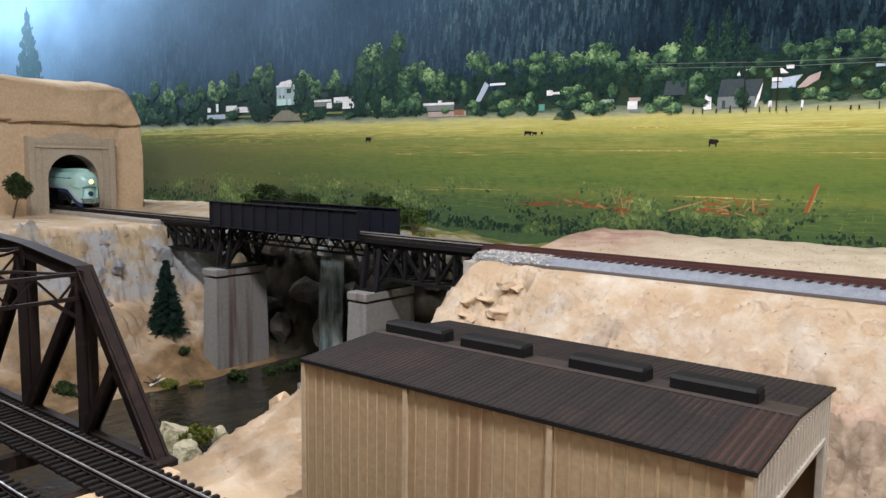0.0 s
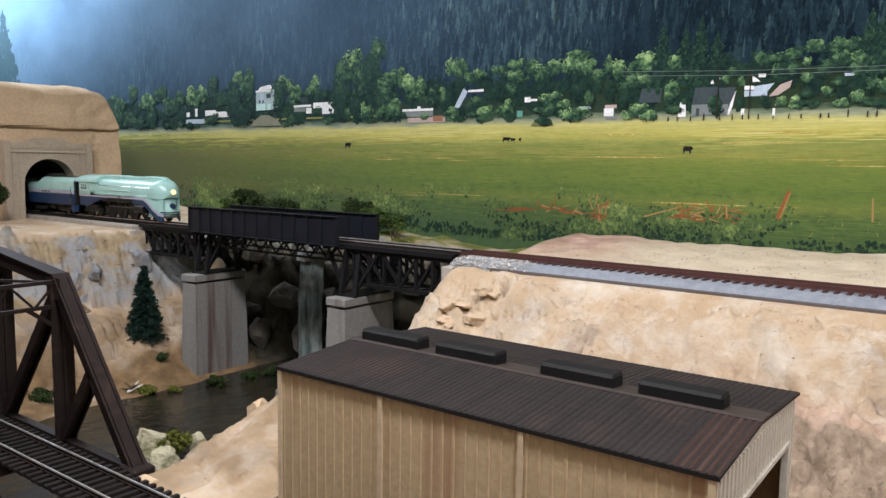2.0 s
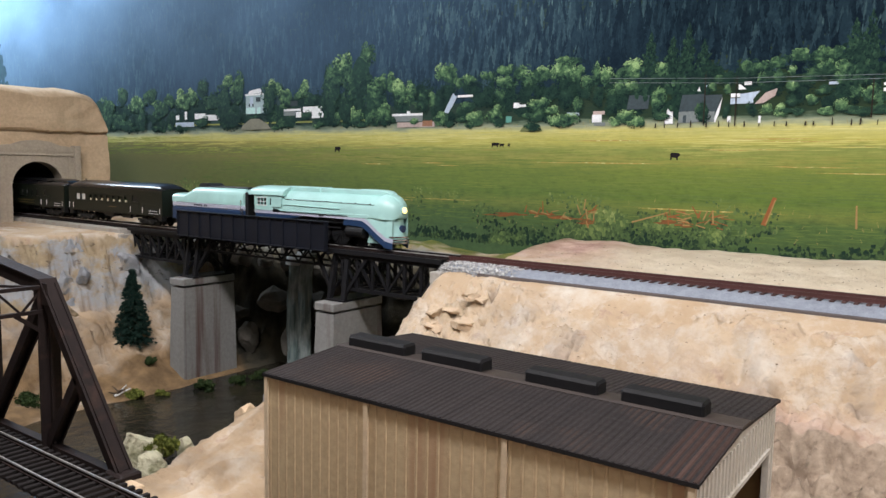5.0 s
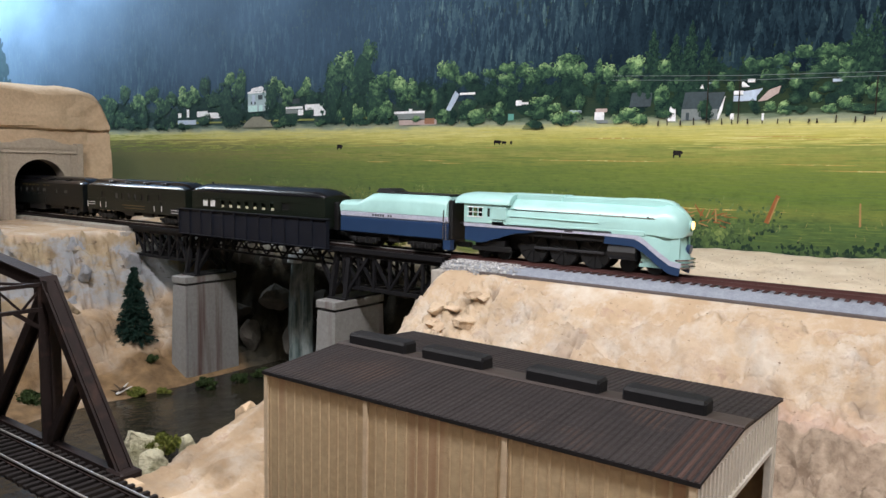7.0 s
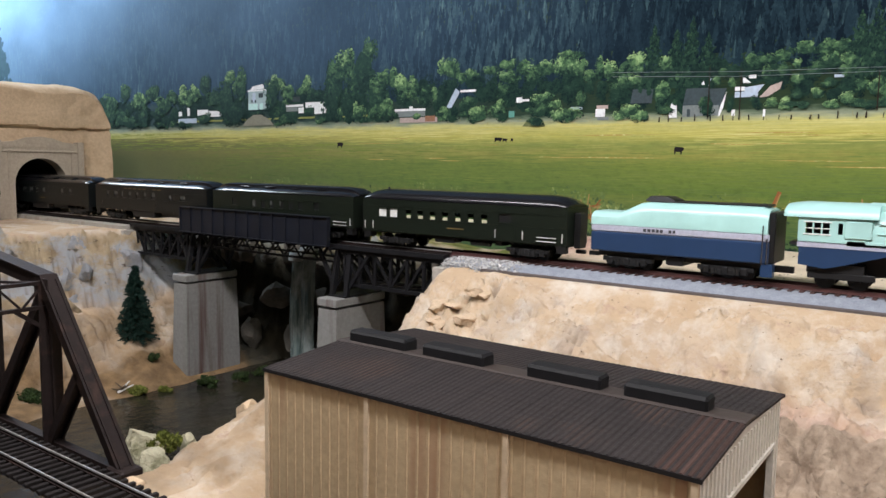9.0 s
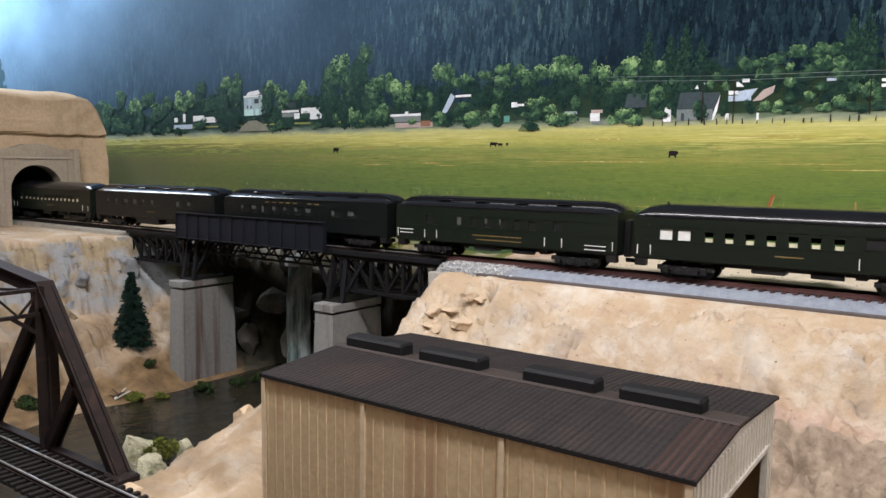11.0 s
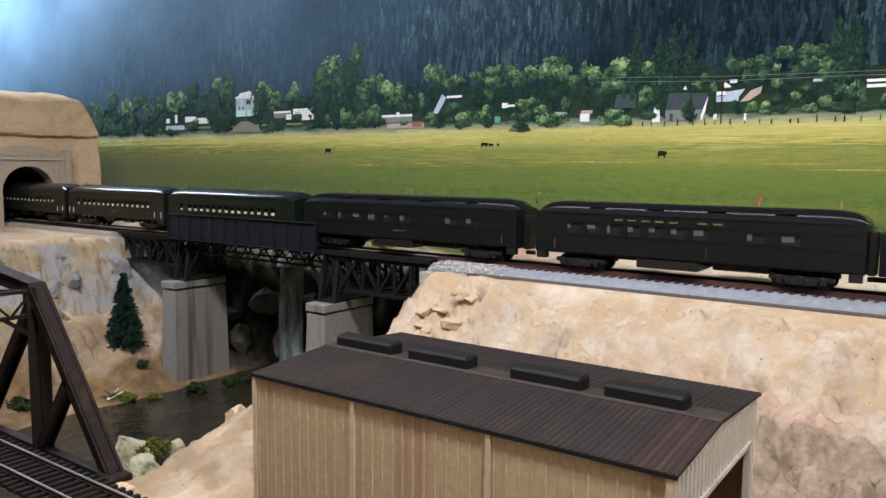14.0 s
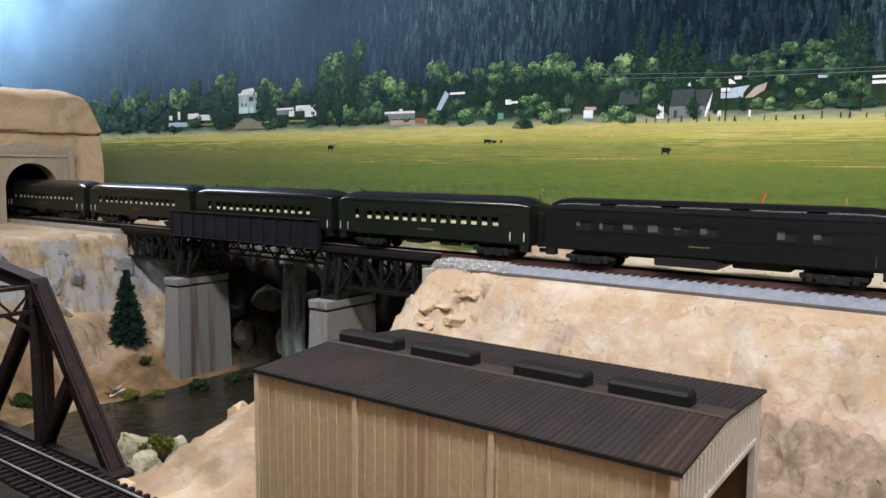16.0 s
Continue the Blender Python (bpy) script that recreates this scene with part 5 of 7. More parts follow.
    for s in (-1, 1):
        fr.rod((0.126, s * 0.0135, 0.0140), (0.146, s * 0.0135, 0.0140), 0.0052, 0, 14)
        fr.box(0.126, 0.145, s * 0.0125 - 0.0035, s * 0.0125 + 0.0035, 0.0170, 0.0240, bevel=0.001)
        fr.box(0.050, 0.122, s * 0.0140 - 0.0008, s * 0.0140 + 0.0008, 0.0205, 0.0245)
        fr.rod((0.072, s * 0.0120, 0.0225), (0.112, s * 0.0120, 0.0225), 0.0032, 0, 12)
        fr.box(0.010, 0.046, s * 0.0130 - 0.0010, s * 0.0130 + 0.0010, 0.0060, 0.0100, bevel=0.0005)
        fr.box(0.014, 0.040, s * 0.0100 - 0.004, s * 0.0100 + 0.004, 0.010, 0.0150)
        for x in (0.130, 0.142, 0.090):
            fr.box(x - 0.001, x + 0.001, s * 0.0166 - 0.0004, s * 0.0166 + 0.0004, 0.010, 0.0125)
    part("frame", fr, GEAR, t)
    for x in (0.019, 0.037):
        w = part("trailing_wheel", LEAD_WHEEL, None, t)
        w.location = (x, 0, 0.0058)
    for x in (0.138, 0.157):
        w = part("leading_wheel", LEAD_WHEEL, None, t)
        w.location = (x, 0, 0.0058)
    steps = 128
    for x in (0.063, 0.088, 0.113):
        w = part("driving_wheel", DRIVER, None, t)
        rows2 = []
        for i in range(steps + 1):
            tt = 16.0 * i / steps
            run = float(np.interp(tt, [r[0] for r in RUN], [r[1] for r in RUN]))
            rows2.append((tt, pose(x, 0, 0.0118, 0, math.degrees((run + 0.832) / 0.0118), 0)))
        MOVES.append((w, rows2))
    for s in (-1, 1):
        rod_ = part("side_rod", Geo().box(-0.028, 0.028, s * 0.0112 - 0.0005, s * 0.0112 + 0.0005, -0.0009, 0.0009, bevel=0.0003), CHROME2, t, "dark steel side rod")
        rows2 = []
        for i in range(steps + 1):
            tt = 16.0 * i / steps
            run = float(np.interp(tt, [r[0] for r in RUN], [r[1] for r in RUN]))
            a = (run + 0.832) / 0.0118 + (math.pi / 2 if s > 0 else 0)
            rows2.append((tt, pose(0.088 + 0.0045 * math.sin(a), 0, 0.0118 + 0.0045 * math.cos(a))))
        MOVES.append((rod_, rows2))
    part("bell", Geo().rod((0.160, 0, 0.0405), (0.163, 0, 0.0420), 0.0014), CHROME, t)
    keyed(t, 0.0)


CHROME2 = surface("dark_rod_steel", (0.16, 0.16, 0.17), (0.10, 0.10, 0.11), 0.35, 0.9, 60, 500, 0.02)
locomotive()
tender()
passenger_car(-0.345, -0.149, "dark green combine car with pale windows and white grab irons", COACH, "combine")
passenger_car(-0.553, -0.357, "dark green baggage and mail car with white grab irons", COACH, "baggage")
passenger_car(-0.778, -0.564, "black-green lounge car with wide shaded windows", PULLMAN, "lounge")
passenger_car(-1.019, -0.795, "black-green dining car with wide windows and skirted underframe", PULLMAN, "diner")
for a, b in ((-1.225, -1.032), (-1.428, -1.234), (-1.632, -1.438), (-1.838, -1.645)):
    passenger_car(a, b, "dark green passenger coach with a row of small windows", COACH, "coach")
# ---- rocks, plants and the waterfall ----
CLIFF_ROCK = surface("rock_tan", (0.33, 0.25, 0.15), (0.19, 0.14, 0.085), 0.9, 0, 40, 260, 0.8, (0.10, 0.075, 0.055), 55)


def ground_at(x, y):
    """Height of the terrain under a point."""
    hit, place, _, _ = ground.ray_cast(Vector((x, y, 0.3)), Vector((0, 0, -1)))
    return place.z if hit else -0.16


def rock_geo(seed, rx, ry, rz, rough=0.35, n=3):
    bm = bmesh.new()
    bmesh.ops.create_icosphere(bm, subdivisions=n, radius=1)
    rnd = random.Random(seed)
    off = Vector((rnd.uniform(-9, 9), rnd.uniform(-9, 9), rnd.uniform(-9, 9)))
    planes = [(Vector((rnd.gauss(0, 1), rnd.gauss(0, 1), rnd.gauss(0, 0.8))).normalized(), rnd.uniform(0.48, 0.80)) for _ in range(16)]
    for v in bm.verts:
        p = v.co.normalized()
        for nn, d in planes:
            k = p.dot(nn)
            if k > d:
                p = p - nn * (k - d)
        p = p * (1 + rough * 0.30 * noise.fractal(v.co * 2.2 + off, 1.0, 2.0, 4))
        v.co = Vector((p.x * rx, p.y * ry, p.z * rz))
    me = bpy.data.meshes.new("rock")
    bm.to_mesh(me)
    bm.free()
    return me


def rock(name, label, x, y, z, rx, ry, rz, mat, seed, turn=0, n=3, group=""):
    me = rock_geo(seed, rx, ry, rz, 0.45, n)
    me.materials.append(mat)
    me.polygons.foreach_set("use_smooth", [True] * len(me.polygons))
    me.set_sharp_from_angle(angle=radians(20))
    ob = new(name, me)
    ob.location, ob.rotation_euler = (x, y, z), (0, 0, radians(turn))
    return tagged(ob, label, "rock", group)


rock("boulder", "pale lichen-covered boulder standing in the river", -0.170, -0.190, -0.151, 0.0245, 0.0205, 0.0250, BOULDER, 13, 20, 4)
rock("boulder", "small pale boulder beside the large river boulder", -0.148, -0.197, -0.1540, 0.0160, 0.0135, 0.0140, BOULDER, 15, 60, 4)
rock("boulder", "small pale boulder beside the large river boulder", -0.182, -0.203, -0.156, 0.0110, 0.0100, 0.0110, BOULDER, 17, 110, 4)
rock("boulder", "small pale boulder beside the large river boulder", -0.150, -0.164, -0.150, 0.0090, 0.0080, 0.0100, BOULDER, 8, 10, 3)
rock("boulder", "small pale boulder beside the large river boulder", -0.136, -0.168, -0.157, 0.0065, 0.0060, 0.0050, BOULDER, 9, 10, 3)
for i, (x, y, z, r) in enumerate(((-0.022, -0.212, -0.085, 0.0105), (-0.014, -0.197, -0.076, 0.0085), (-0.012, -0.180, -0.071, 0.0070))):
    rock("bank_rock", "tan rock on the sandy bank above the river", x, y, z, r, r * 0.8, r, PLASTER if i == 0 else GREY_ROCK, 20 + i, 30 * i, 3, "bank rocks")
# grey crag under the bridge's far end, and the dark crags behind the bridge
for i, (x, y, z, rx, ry, rz) in enumerate(((-0.458, -0.032, -0.048, 0.022, 0.012, 0.026), (-0.446, -0.030, -0.046, 0.016, 0.012, 0.020), (-0.480, -0.046, -0.044, 0.020, 0.013, 0.020))):
    rock("crag", "blue-grey rock crag under the bridge abutment", x, y, z, rx, ry, rz, GREY_ROCK, 40 + i, 15 * i, 4, "grey crags")
rnd = random.Random(41)
for i in range(26):
    x = rnd.uniform(-0.500, -0.425)
    y = rnd.uniform(-0.27, -0.01)
    x -= 0.20 * max(0, -y - 0.05)
    z = ground_at(x, y)
    if z < -0.085 or z > -0.016:
        continue
    r = rnd.uniform(0.009, 0.019)
    rock("crag", "angular tan and grey rock crag on the gorge cliff", x, y, z - 0.55 * r, r, r * rnd.uniform(0.6, 0.9), r * rnd.uniform(0.7, 1.1), CLIFF_ROCK if i % 2 else GREY_ROCK, 140 + i, rnd.uniform(0, 180), 4, "cliff crags")
rnd = random.Random(19)
SAND_ROCK = surface("sand_rock", (0.60, 0.46, 0.32), (0.48, 0.35, 0.23), 0.9, 0, 50, 240, 0.7, (0.30, 0.21, 0.15), 60)
for i in range(9):
    x, y = rnd.uniform(0.012, 0.060), rnd.uniform(-0.078, -0.052)
    r = rnd.uniform(0.0085, 0.0135)
    rock("slope_rock", "sandy rock half buried in the embankment slope", x, y, ground_at(x, y) - 0.27 * r, r * 1.25, r, r * 0.40, SAND_ROCK, 300 + i, rnd.uniform(0, 180), 3, "slope rocks")
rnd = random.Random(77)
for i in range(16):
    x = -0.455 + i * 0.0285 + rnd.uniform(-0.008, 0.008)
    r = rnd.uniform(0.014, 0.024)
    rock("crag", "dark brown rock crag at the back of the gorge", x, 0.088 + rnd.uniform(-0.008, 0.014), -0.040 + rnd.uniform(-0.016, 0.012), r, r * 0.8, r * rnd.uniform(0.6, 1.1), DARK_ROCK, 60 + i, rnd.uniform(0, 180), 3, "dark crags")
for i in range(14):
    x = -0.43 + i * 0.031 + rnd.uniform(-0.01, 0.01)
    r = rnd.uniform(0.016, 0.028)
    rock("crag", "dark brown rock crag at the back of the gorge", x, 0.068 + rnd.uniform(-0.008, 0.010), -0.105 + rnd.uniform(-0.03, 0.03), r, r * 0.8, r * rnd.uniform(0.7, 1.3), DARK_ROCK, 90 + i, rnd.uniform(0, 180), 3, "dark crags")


def waterfall():
    t = thing("waterfall", "cast resin waterfall strip with a white lip behind the bridge", "waterfall")
    for k, (xc, hw, zt) in enumerate(((-0.2640, 0.0105, -0.0265), (-0.2470, 0.0110, -0.0200))):
        rings = []
        for i in range(26):
            u = i / 25
            z = zt - u * (zt + 0.160)
            y = 0.057 + 0.010 * math.exp(-u * 18) - 0.002 * u
            w = hw * (0.92 - 0.05 * u) + 0.0006 * math.sin(u * 23 + k)
            ring = []
            for j in range(12):
                a = j / 12 * math.tau
                ring.append((xc + w * math.cos(a) + 0.0006 * math.sin(7 * u + j), y + 0.0042 * math.sin(a) * (1 + 0.25 * math.sin(j * 2.3 + u * 9)), z + (0.0016 * math.cos(a * 3 + k) if i == 0 else 0)))
            rings.append(ring)
        part("water_strand", Geo().loft(rings), FALL, t, "", True)
        lip = [[(xc + hw * 0.96 * math.cos(j / 12 * math.tau), 0.0620 - q + 0.0052 * math.sin(j / 12 * math.tau), zt + dz) for j in range(12)] for q, dz in ((0, -0.003), (0.0012, 0.0008), (0.003, 0.0016), (0.0050, 0.0004), (0.0068, -0.004), (0.0074, -0.009))]
        part("foam_lip", Geo().loft(lip), FOAM, t, "white foam lip", True)


FOAM = surface("foam_white", (0.72, 0.73, 0.72), (0.50, 0.53, 0.53), 0.5, 0, 90, 400, 0.4)
waterfall()


def leaves(rnd, centre, radii, n, size, shape="ball", flat=0.6):
    """Small tilted leaf patches in an uneven, gappy crown."""
    gg = Geo()
    lobes = [(Vector((rnd.uniform(-0.55, 0.55), rnd.uniform(-0.55, 0.55), rnd.uniform(-0.5, 0.6))), rnd.uniform(0.3, 0.55)) for _ in range(9)]
    for i in range(n):
        c, q = lobes[i % 9]
        d = Vector((rnd.gauss(0, 1), rnd.gauss(0, 1), rnd.gauss(0, 1))).normalized() * (q * rnd.random() ** 0.4)
        p = c + d
        if p.length > 1.05:
            continue
        at = Vector(centre) + Vector((p.x * radii[0], p.y * radii[1], p.z * radii[2]))
        s = size * rnd.uniform(0.6, 1.4)
        u = Vector((rnd.gauss(0, 1), rnd.gauss(0, 1), rnd.gauss(0, flat))).normalized()
        v = u.orthogonal().normalized()
        v.rotate(Matrix.Rotation(rnd.uniform(0, 6.28), 3, u))
        w = u.cross(v)
        gg.add([at + v * s, at + w * s * 0.6, at - v * s, at - w * s * 0.6, at + u * s * 0.35], [(0, 1, 4), (1, 2, 4), (2, 3, 4), (3, 0, 4)])
    return gg


def bush(x, y, z, rx, ry, rz, n, mat, label, seed):
    rnd = random.Random(seed)
    t = thing("bush", label, "bush", (x, y, z), "bushes behind the bridge")
    part("foliage", leaves(rnd, (0, 0, rz * 0.8), (rx, ry, rz), n, 0.0016), mat, t)
    st = Geo()
    for k in range(5):
        a = rnd.uniform(0, 6.28)
        st.rod((0, 0, -0.012), (rx * 0.5 * math.cos(a), ry * 0.5 * math.sin(a), rz * 0.9), 0.0006, 0, 5, 0.0003)
    part("stems", st, BARK, t)


bush(-0.462, 0.150, 0.004, 0.048, 0.016, 0.018, 2400, DARK_LEAF, "dark green bush behind the bridge", 1)
bush(-0.405, 0.148, 0.000, 0.040, 0.015, 0.016, 2000, DARK_LEAF, "dark green bush behind the bridge", 2)
bush(-0.505, 0.148, 0.000, 0.030, 0.014, 0.012, 1000, LEAF, "light green bush behind the bridge", 3)
bush(-0.272, 0.150, 0.000, 0.030, 0.014, 0.017, 1700, DARK_LEAF, "dark green bush behind the bridge", 4)
bush(-0.243, 0.140, -0.004, 0.024, 0.012, 0.014, 1100, LEAF, "light green bush behind the bridge", 5)
bush(-0.212, 0.142, -0.008, 0.022, 0.012, 0.015, 800, LEAF, "light green bush behind the bridge", 6)
bush(-0.345, 0.150, -0.002, 0.030, 0.012, 0.011, 1000, LEAF, "light green bush behind the bridge", 7)
bush(-0.318, 0.110, -0.030, 0.020, 0.010, 0.008, 500, MOSS, "yellow-green moss on the dark rocks", 8)
bush(-0.405, 0.096, -0.030, 0.020, 0.010, 0.007, 500, MOSS, "yellow-green moss on the dark rocks", 9)
bush(-0.165, 0.110, -0.020, 0.020, 0.010, 0.008, 500, MOSS, "yellow-green moss on the dark rocks", 10)
bush(-0.152, -0.184, -0.151, 0.015, 0.012, 0.010, 1700, MOSS, "yellow-green moss on the river boulders", 11)
for i, (x, y, rx, ry, m) in enumerate(((-0.322, -0.100, 0.017, 0.008, MOSS), (-0.308, -0.078, 0.007, 0.006, MOSS), (-0.292, -0.038, 0.016, 0.010, DARK_LEAF), (-0.283, -0.008, 0.012, 0.014, DARK_LEAF), (-0.280, 0.024, 0.012, 0.014, DARK_LEAF), (-0.250, 0.050, 0.030, 0.012, DARK_LEAF), (-0.195, 0.050, 0.030, 0.014, DARK_LEAF), (-0.356, -0.060, 0.006, 0.006, DARK_LEAF), (-0.372, -0.178, 0.030, 0.014, DARK_LEAF), (-0.130, 0.045, 0.030, 0.014, DARK_LEAF))):
    bush(x, y, max(ground_at(x, y), -0.1585) - 0.001, rx, ry, 0.0040 if m is MOSS else 0.006, 700, m, "low mossy growth along the river bank", 30 + i)


def conifer(x, y, z, h, r, label, seed):
    rnd = random.Random(seed)
    t = thing("conifer", label, "tree", (x, y, z))
    part("trunk", Geo().rod((0, 0, -0.03), (0, 0, h * 0.96), 0.0020, 0, 8, 0.0003), BARK, t)
    lim, nd = Geo(), Geo()
    for k in range(40):
        u = k / 39
        zz = h * (0.02 + 0.96 * u)
        rr = r * (1 - u) ** 0.85 + 0.0012
        m = max(6, int(15 * (1 - u)) + 5)
        for i in range(m):
            a = rnd.uniform(0, math.tau)
            q = rr * rnd.uniform(0.75, 1.12)
            tip = Vector((q * math.cos(a), q * math.sin(a), zz - 0.18 * q))
            root = Vector((0, 0, zz + 0.10 * q))
            if i % 2 == 0:
                lim.rod(root, tip, 0.00035, 0, 4, 0.00015)
            for j in range(30):
                f = rnd.uniform(0.12, 1.0)
                at = root.lerp(tip, f) + Vector((rnd.gauss(0, 0.0007), rnd.gauss(0, 0.0007), rnd.gauss(0, 0.0006)))
                s = rnd.uniform(0.0018, 0.0032)
                d = Vector((math.cos(a) + rnd.gauss(0, 0.6), math.sin(a) + rnd.gauss(0, 0.6), rnd.uniform(-0.7, 0.3))).normalized()
                w = d.orthogonal().normalized() * s * 0.32
                nd.add([at - w, at + w, at + d * s], [(0, 1, 2)])
                nd.add([at - w.cross(d), at + w.cross(d), at + d * s], [(0, 1, 2)])
    part("limbs", lim, BARK, t)
    part("crown", nd, NEEDLE, t)


conifer(-0.394, -0.055, ground_at(-0.394, -0.055) - 0.002, 0.0800, 0.0200, "small dark green conifer on the rocky gorge slope", 2)


def small_tree():
    rnd = random.Random(9)
    t = thing("broadleaf_tree", "small dark green tree leaning beside the tunnel portal", "tree", (-0.655, -0.100, -0.0105))
    tr = Geo().rod((0, 0, -0.004), (0.002, 0.005, 0.020), 0.0014, 0, 8, 0.0010).rod((0.002, 0.005, 0.020), (0, 0.010, 0.036), 0.0010, 0, 7, 0.0005)
    part("trunk", tr, BARK, t)
    lm = Geo()
    for k in range(9):
        a = k * 0.7
        lm.rod((0.001, 0.007, 0.022 + 0.001 * k), (0.012 * math.cos(a), 0.010 + 0.012 * math.sin(a), 0.034 + 0.001 * k), 0.0005, 0, 5, 0.0002)
    part("limbs", lm, BARK, t)
    part("crown", leaves(rnd, (0, 0.011, 0.041), (0.017, 0.019, 0.020), 1500, 0.0020), DARK_LEAF, t)


small_tree()


def driftwood():
    t = thing("driftwood", "small heap of pale and dark driftwood at the waterline", "driftwood", (-0.330, -0.112, -0.1545))
    rnd = random.Random(6)
    for k in range(7):
        a = rnd.uniform(0, math.tau)
        l = rnd.uniform(0.006, 0.013)
        g_ = Geo().rod((0.004 * math.cos(a), 0.004 * math.sin(a), 0), (l * math.cos(a + 2), l * math.sin(a + 2), rnd.uniform(0.002, 0.012)), 0.0010, 0, 6, 0.0005)
        part("branch", g_, WHITE if k % 3 == 0 else BARK, t)


driftwood()


def pebbles():
    """Loose chips scattered over the sand slope and banks."""
    gg = Geo()
    rnd = random.Random(12)
    n = 0
    while n < 900:
        x, y = rnd.uniform(-0.03, 0.40), rnd.uniform(-0.18, 0.15)
        if abs(y) < 0.034:
            continue
        z = ground_at(x, y)
        if z < -0.12:
            continue
        n += 1
        r = rnd.choice((0.0004, 0.0006, 0.0009))
        v = [(x + a * r * rnd.uniform(0.6, 1.3), y + b * r * rnd.uniform(0.6, 1.3), z + c * r * 0.8) for a, b, c in ((1, 0, 0), (-1, 0, 0), (0, 1, 0), (0, -1, 0), (0, 0, 1), (0, 0, -0.4))]
        gg.add(v, [(0, 2, 4), (2, 1, 4), (1, 3, 4), (3, 0, 4)])
    tagged(part("sand_chips", gg, island("chips", (0.20, 0.14, 0.09), (0.60, 0.48, 0.35), 0.9)), "tiny stone chips scattered on the sandy ground", "gravel", kind="stuff")


pebbles()
# ---- the printed backdrop: a flat valley picture on the wall, in low relief of paper-thin printed shapes ----
YB = 0.1790


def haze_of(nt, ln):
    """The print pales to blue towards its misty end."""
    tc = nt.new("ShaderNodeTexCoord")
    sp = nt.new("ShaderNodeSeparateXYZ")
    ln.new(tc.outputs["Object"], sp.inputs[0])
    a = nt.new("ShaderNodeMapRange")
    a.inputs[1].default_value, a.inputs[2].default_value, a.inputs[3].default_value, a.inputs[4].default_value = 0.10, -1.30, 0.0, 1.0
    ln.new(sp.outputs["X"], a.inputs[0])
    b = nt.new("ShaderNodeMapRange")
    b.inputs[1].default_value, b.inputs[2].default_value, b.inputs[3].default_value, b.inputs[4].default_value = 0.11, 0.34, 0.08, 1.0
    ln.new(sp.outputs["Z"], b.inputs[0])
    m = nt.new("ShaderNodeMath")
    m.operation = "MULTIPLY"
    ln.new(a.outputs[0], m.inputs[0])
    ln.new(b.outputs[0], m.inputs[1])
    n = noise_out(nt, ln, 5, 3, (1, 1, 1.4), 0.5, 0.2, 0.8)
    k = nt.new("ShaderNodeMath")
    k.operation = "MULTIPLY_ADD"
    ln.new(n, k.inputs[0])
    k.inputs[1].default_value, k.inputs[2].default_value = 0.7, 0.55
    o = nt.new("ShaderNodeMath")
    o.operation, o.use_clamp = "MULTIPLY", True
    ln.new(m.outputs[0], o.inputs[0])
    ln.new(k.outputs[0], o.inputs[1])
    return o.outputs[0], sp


def print_finish(bs):
    bs.inputs["Roughness"].default_value, bs.inputs["Specular IOR Level"].default_value = 0.7, 0.06


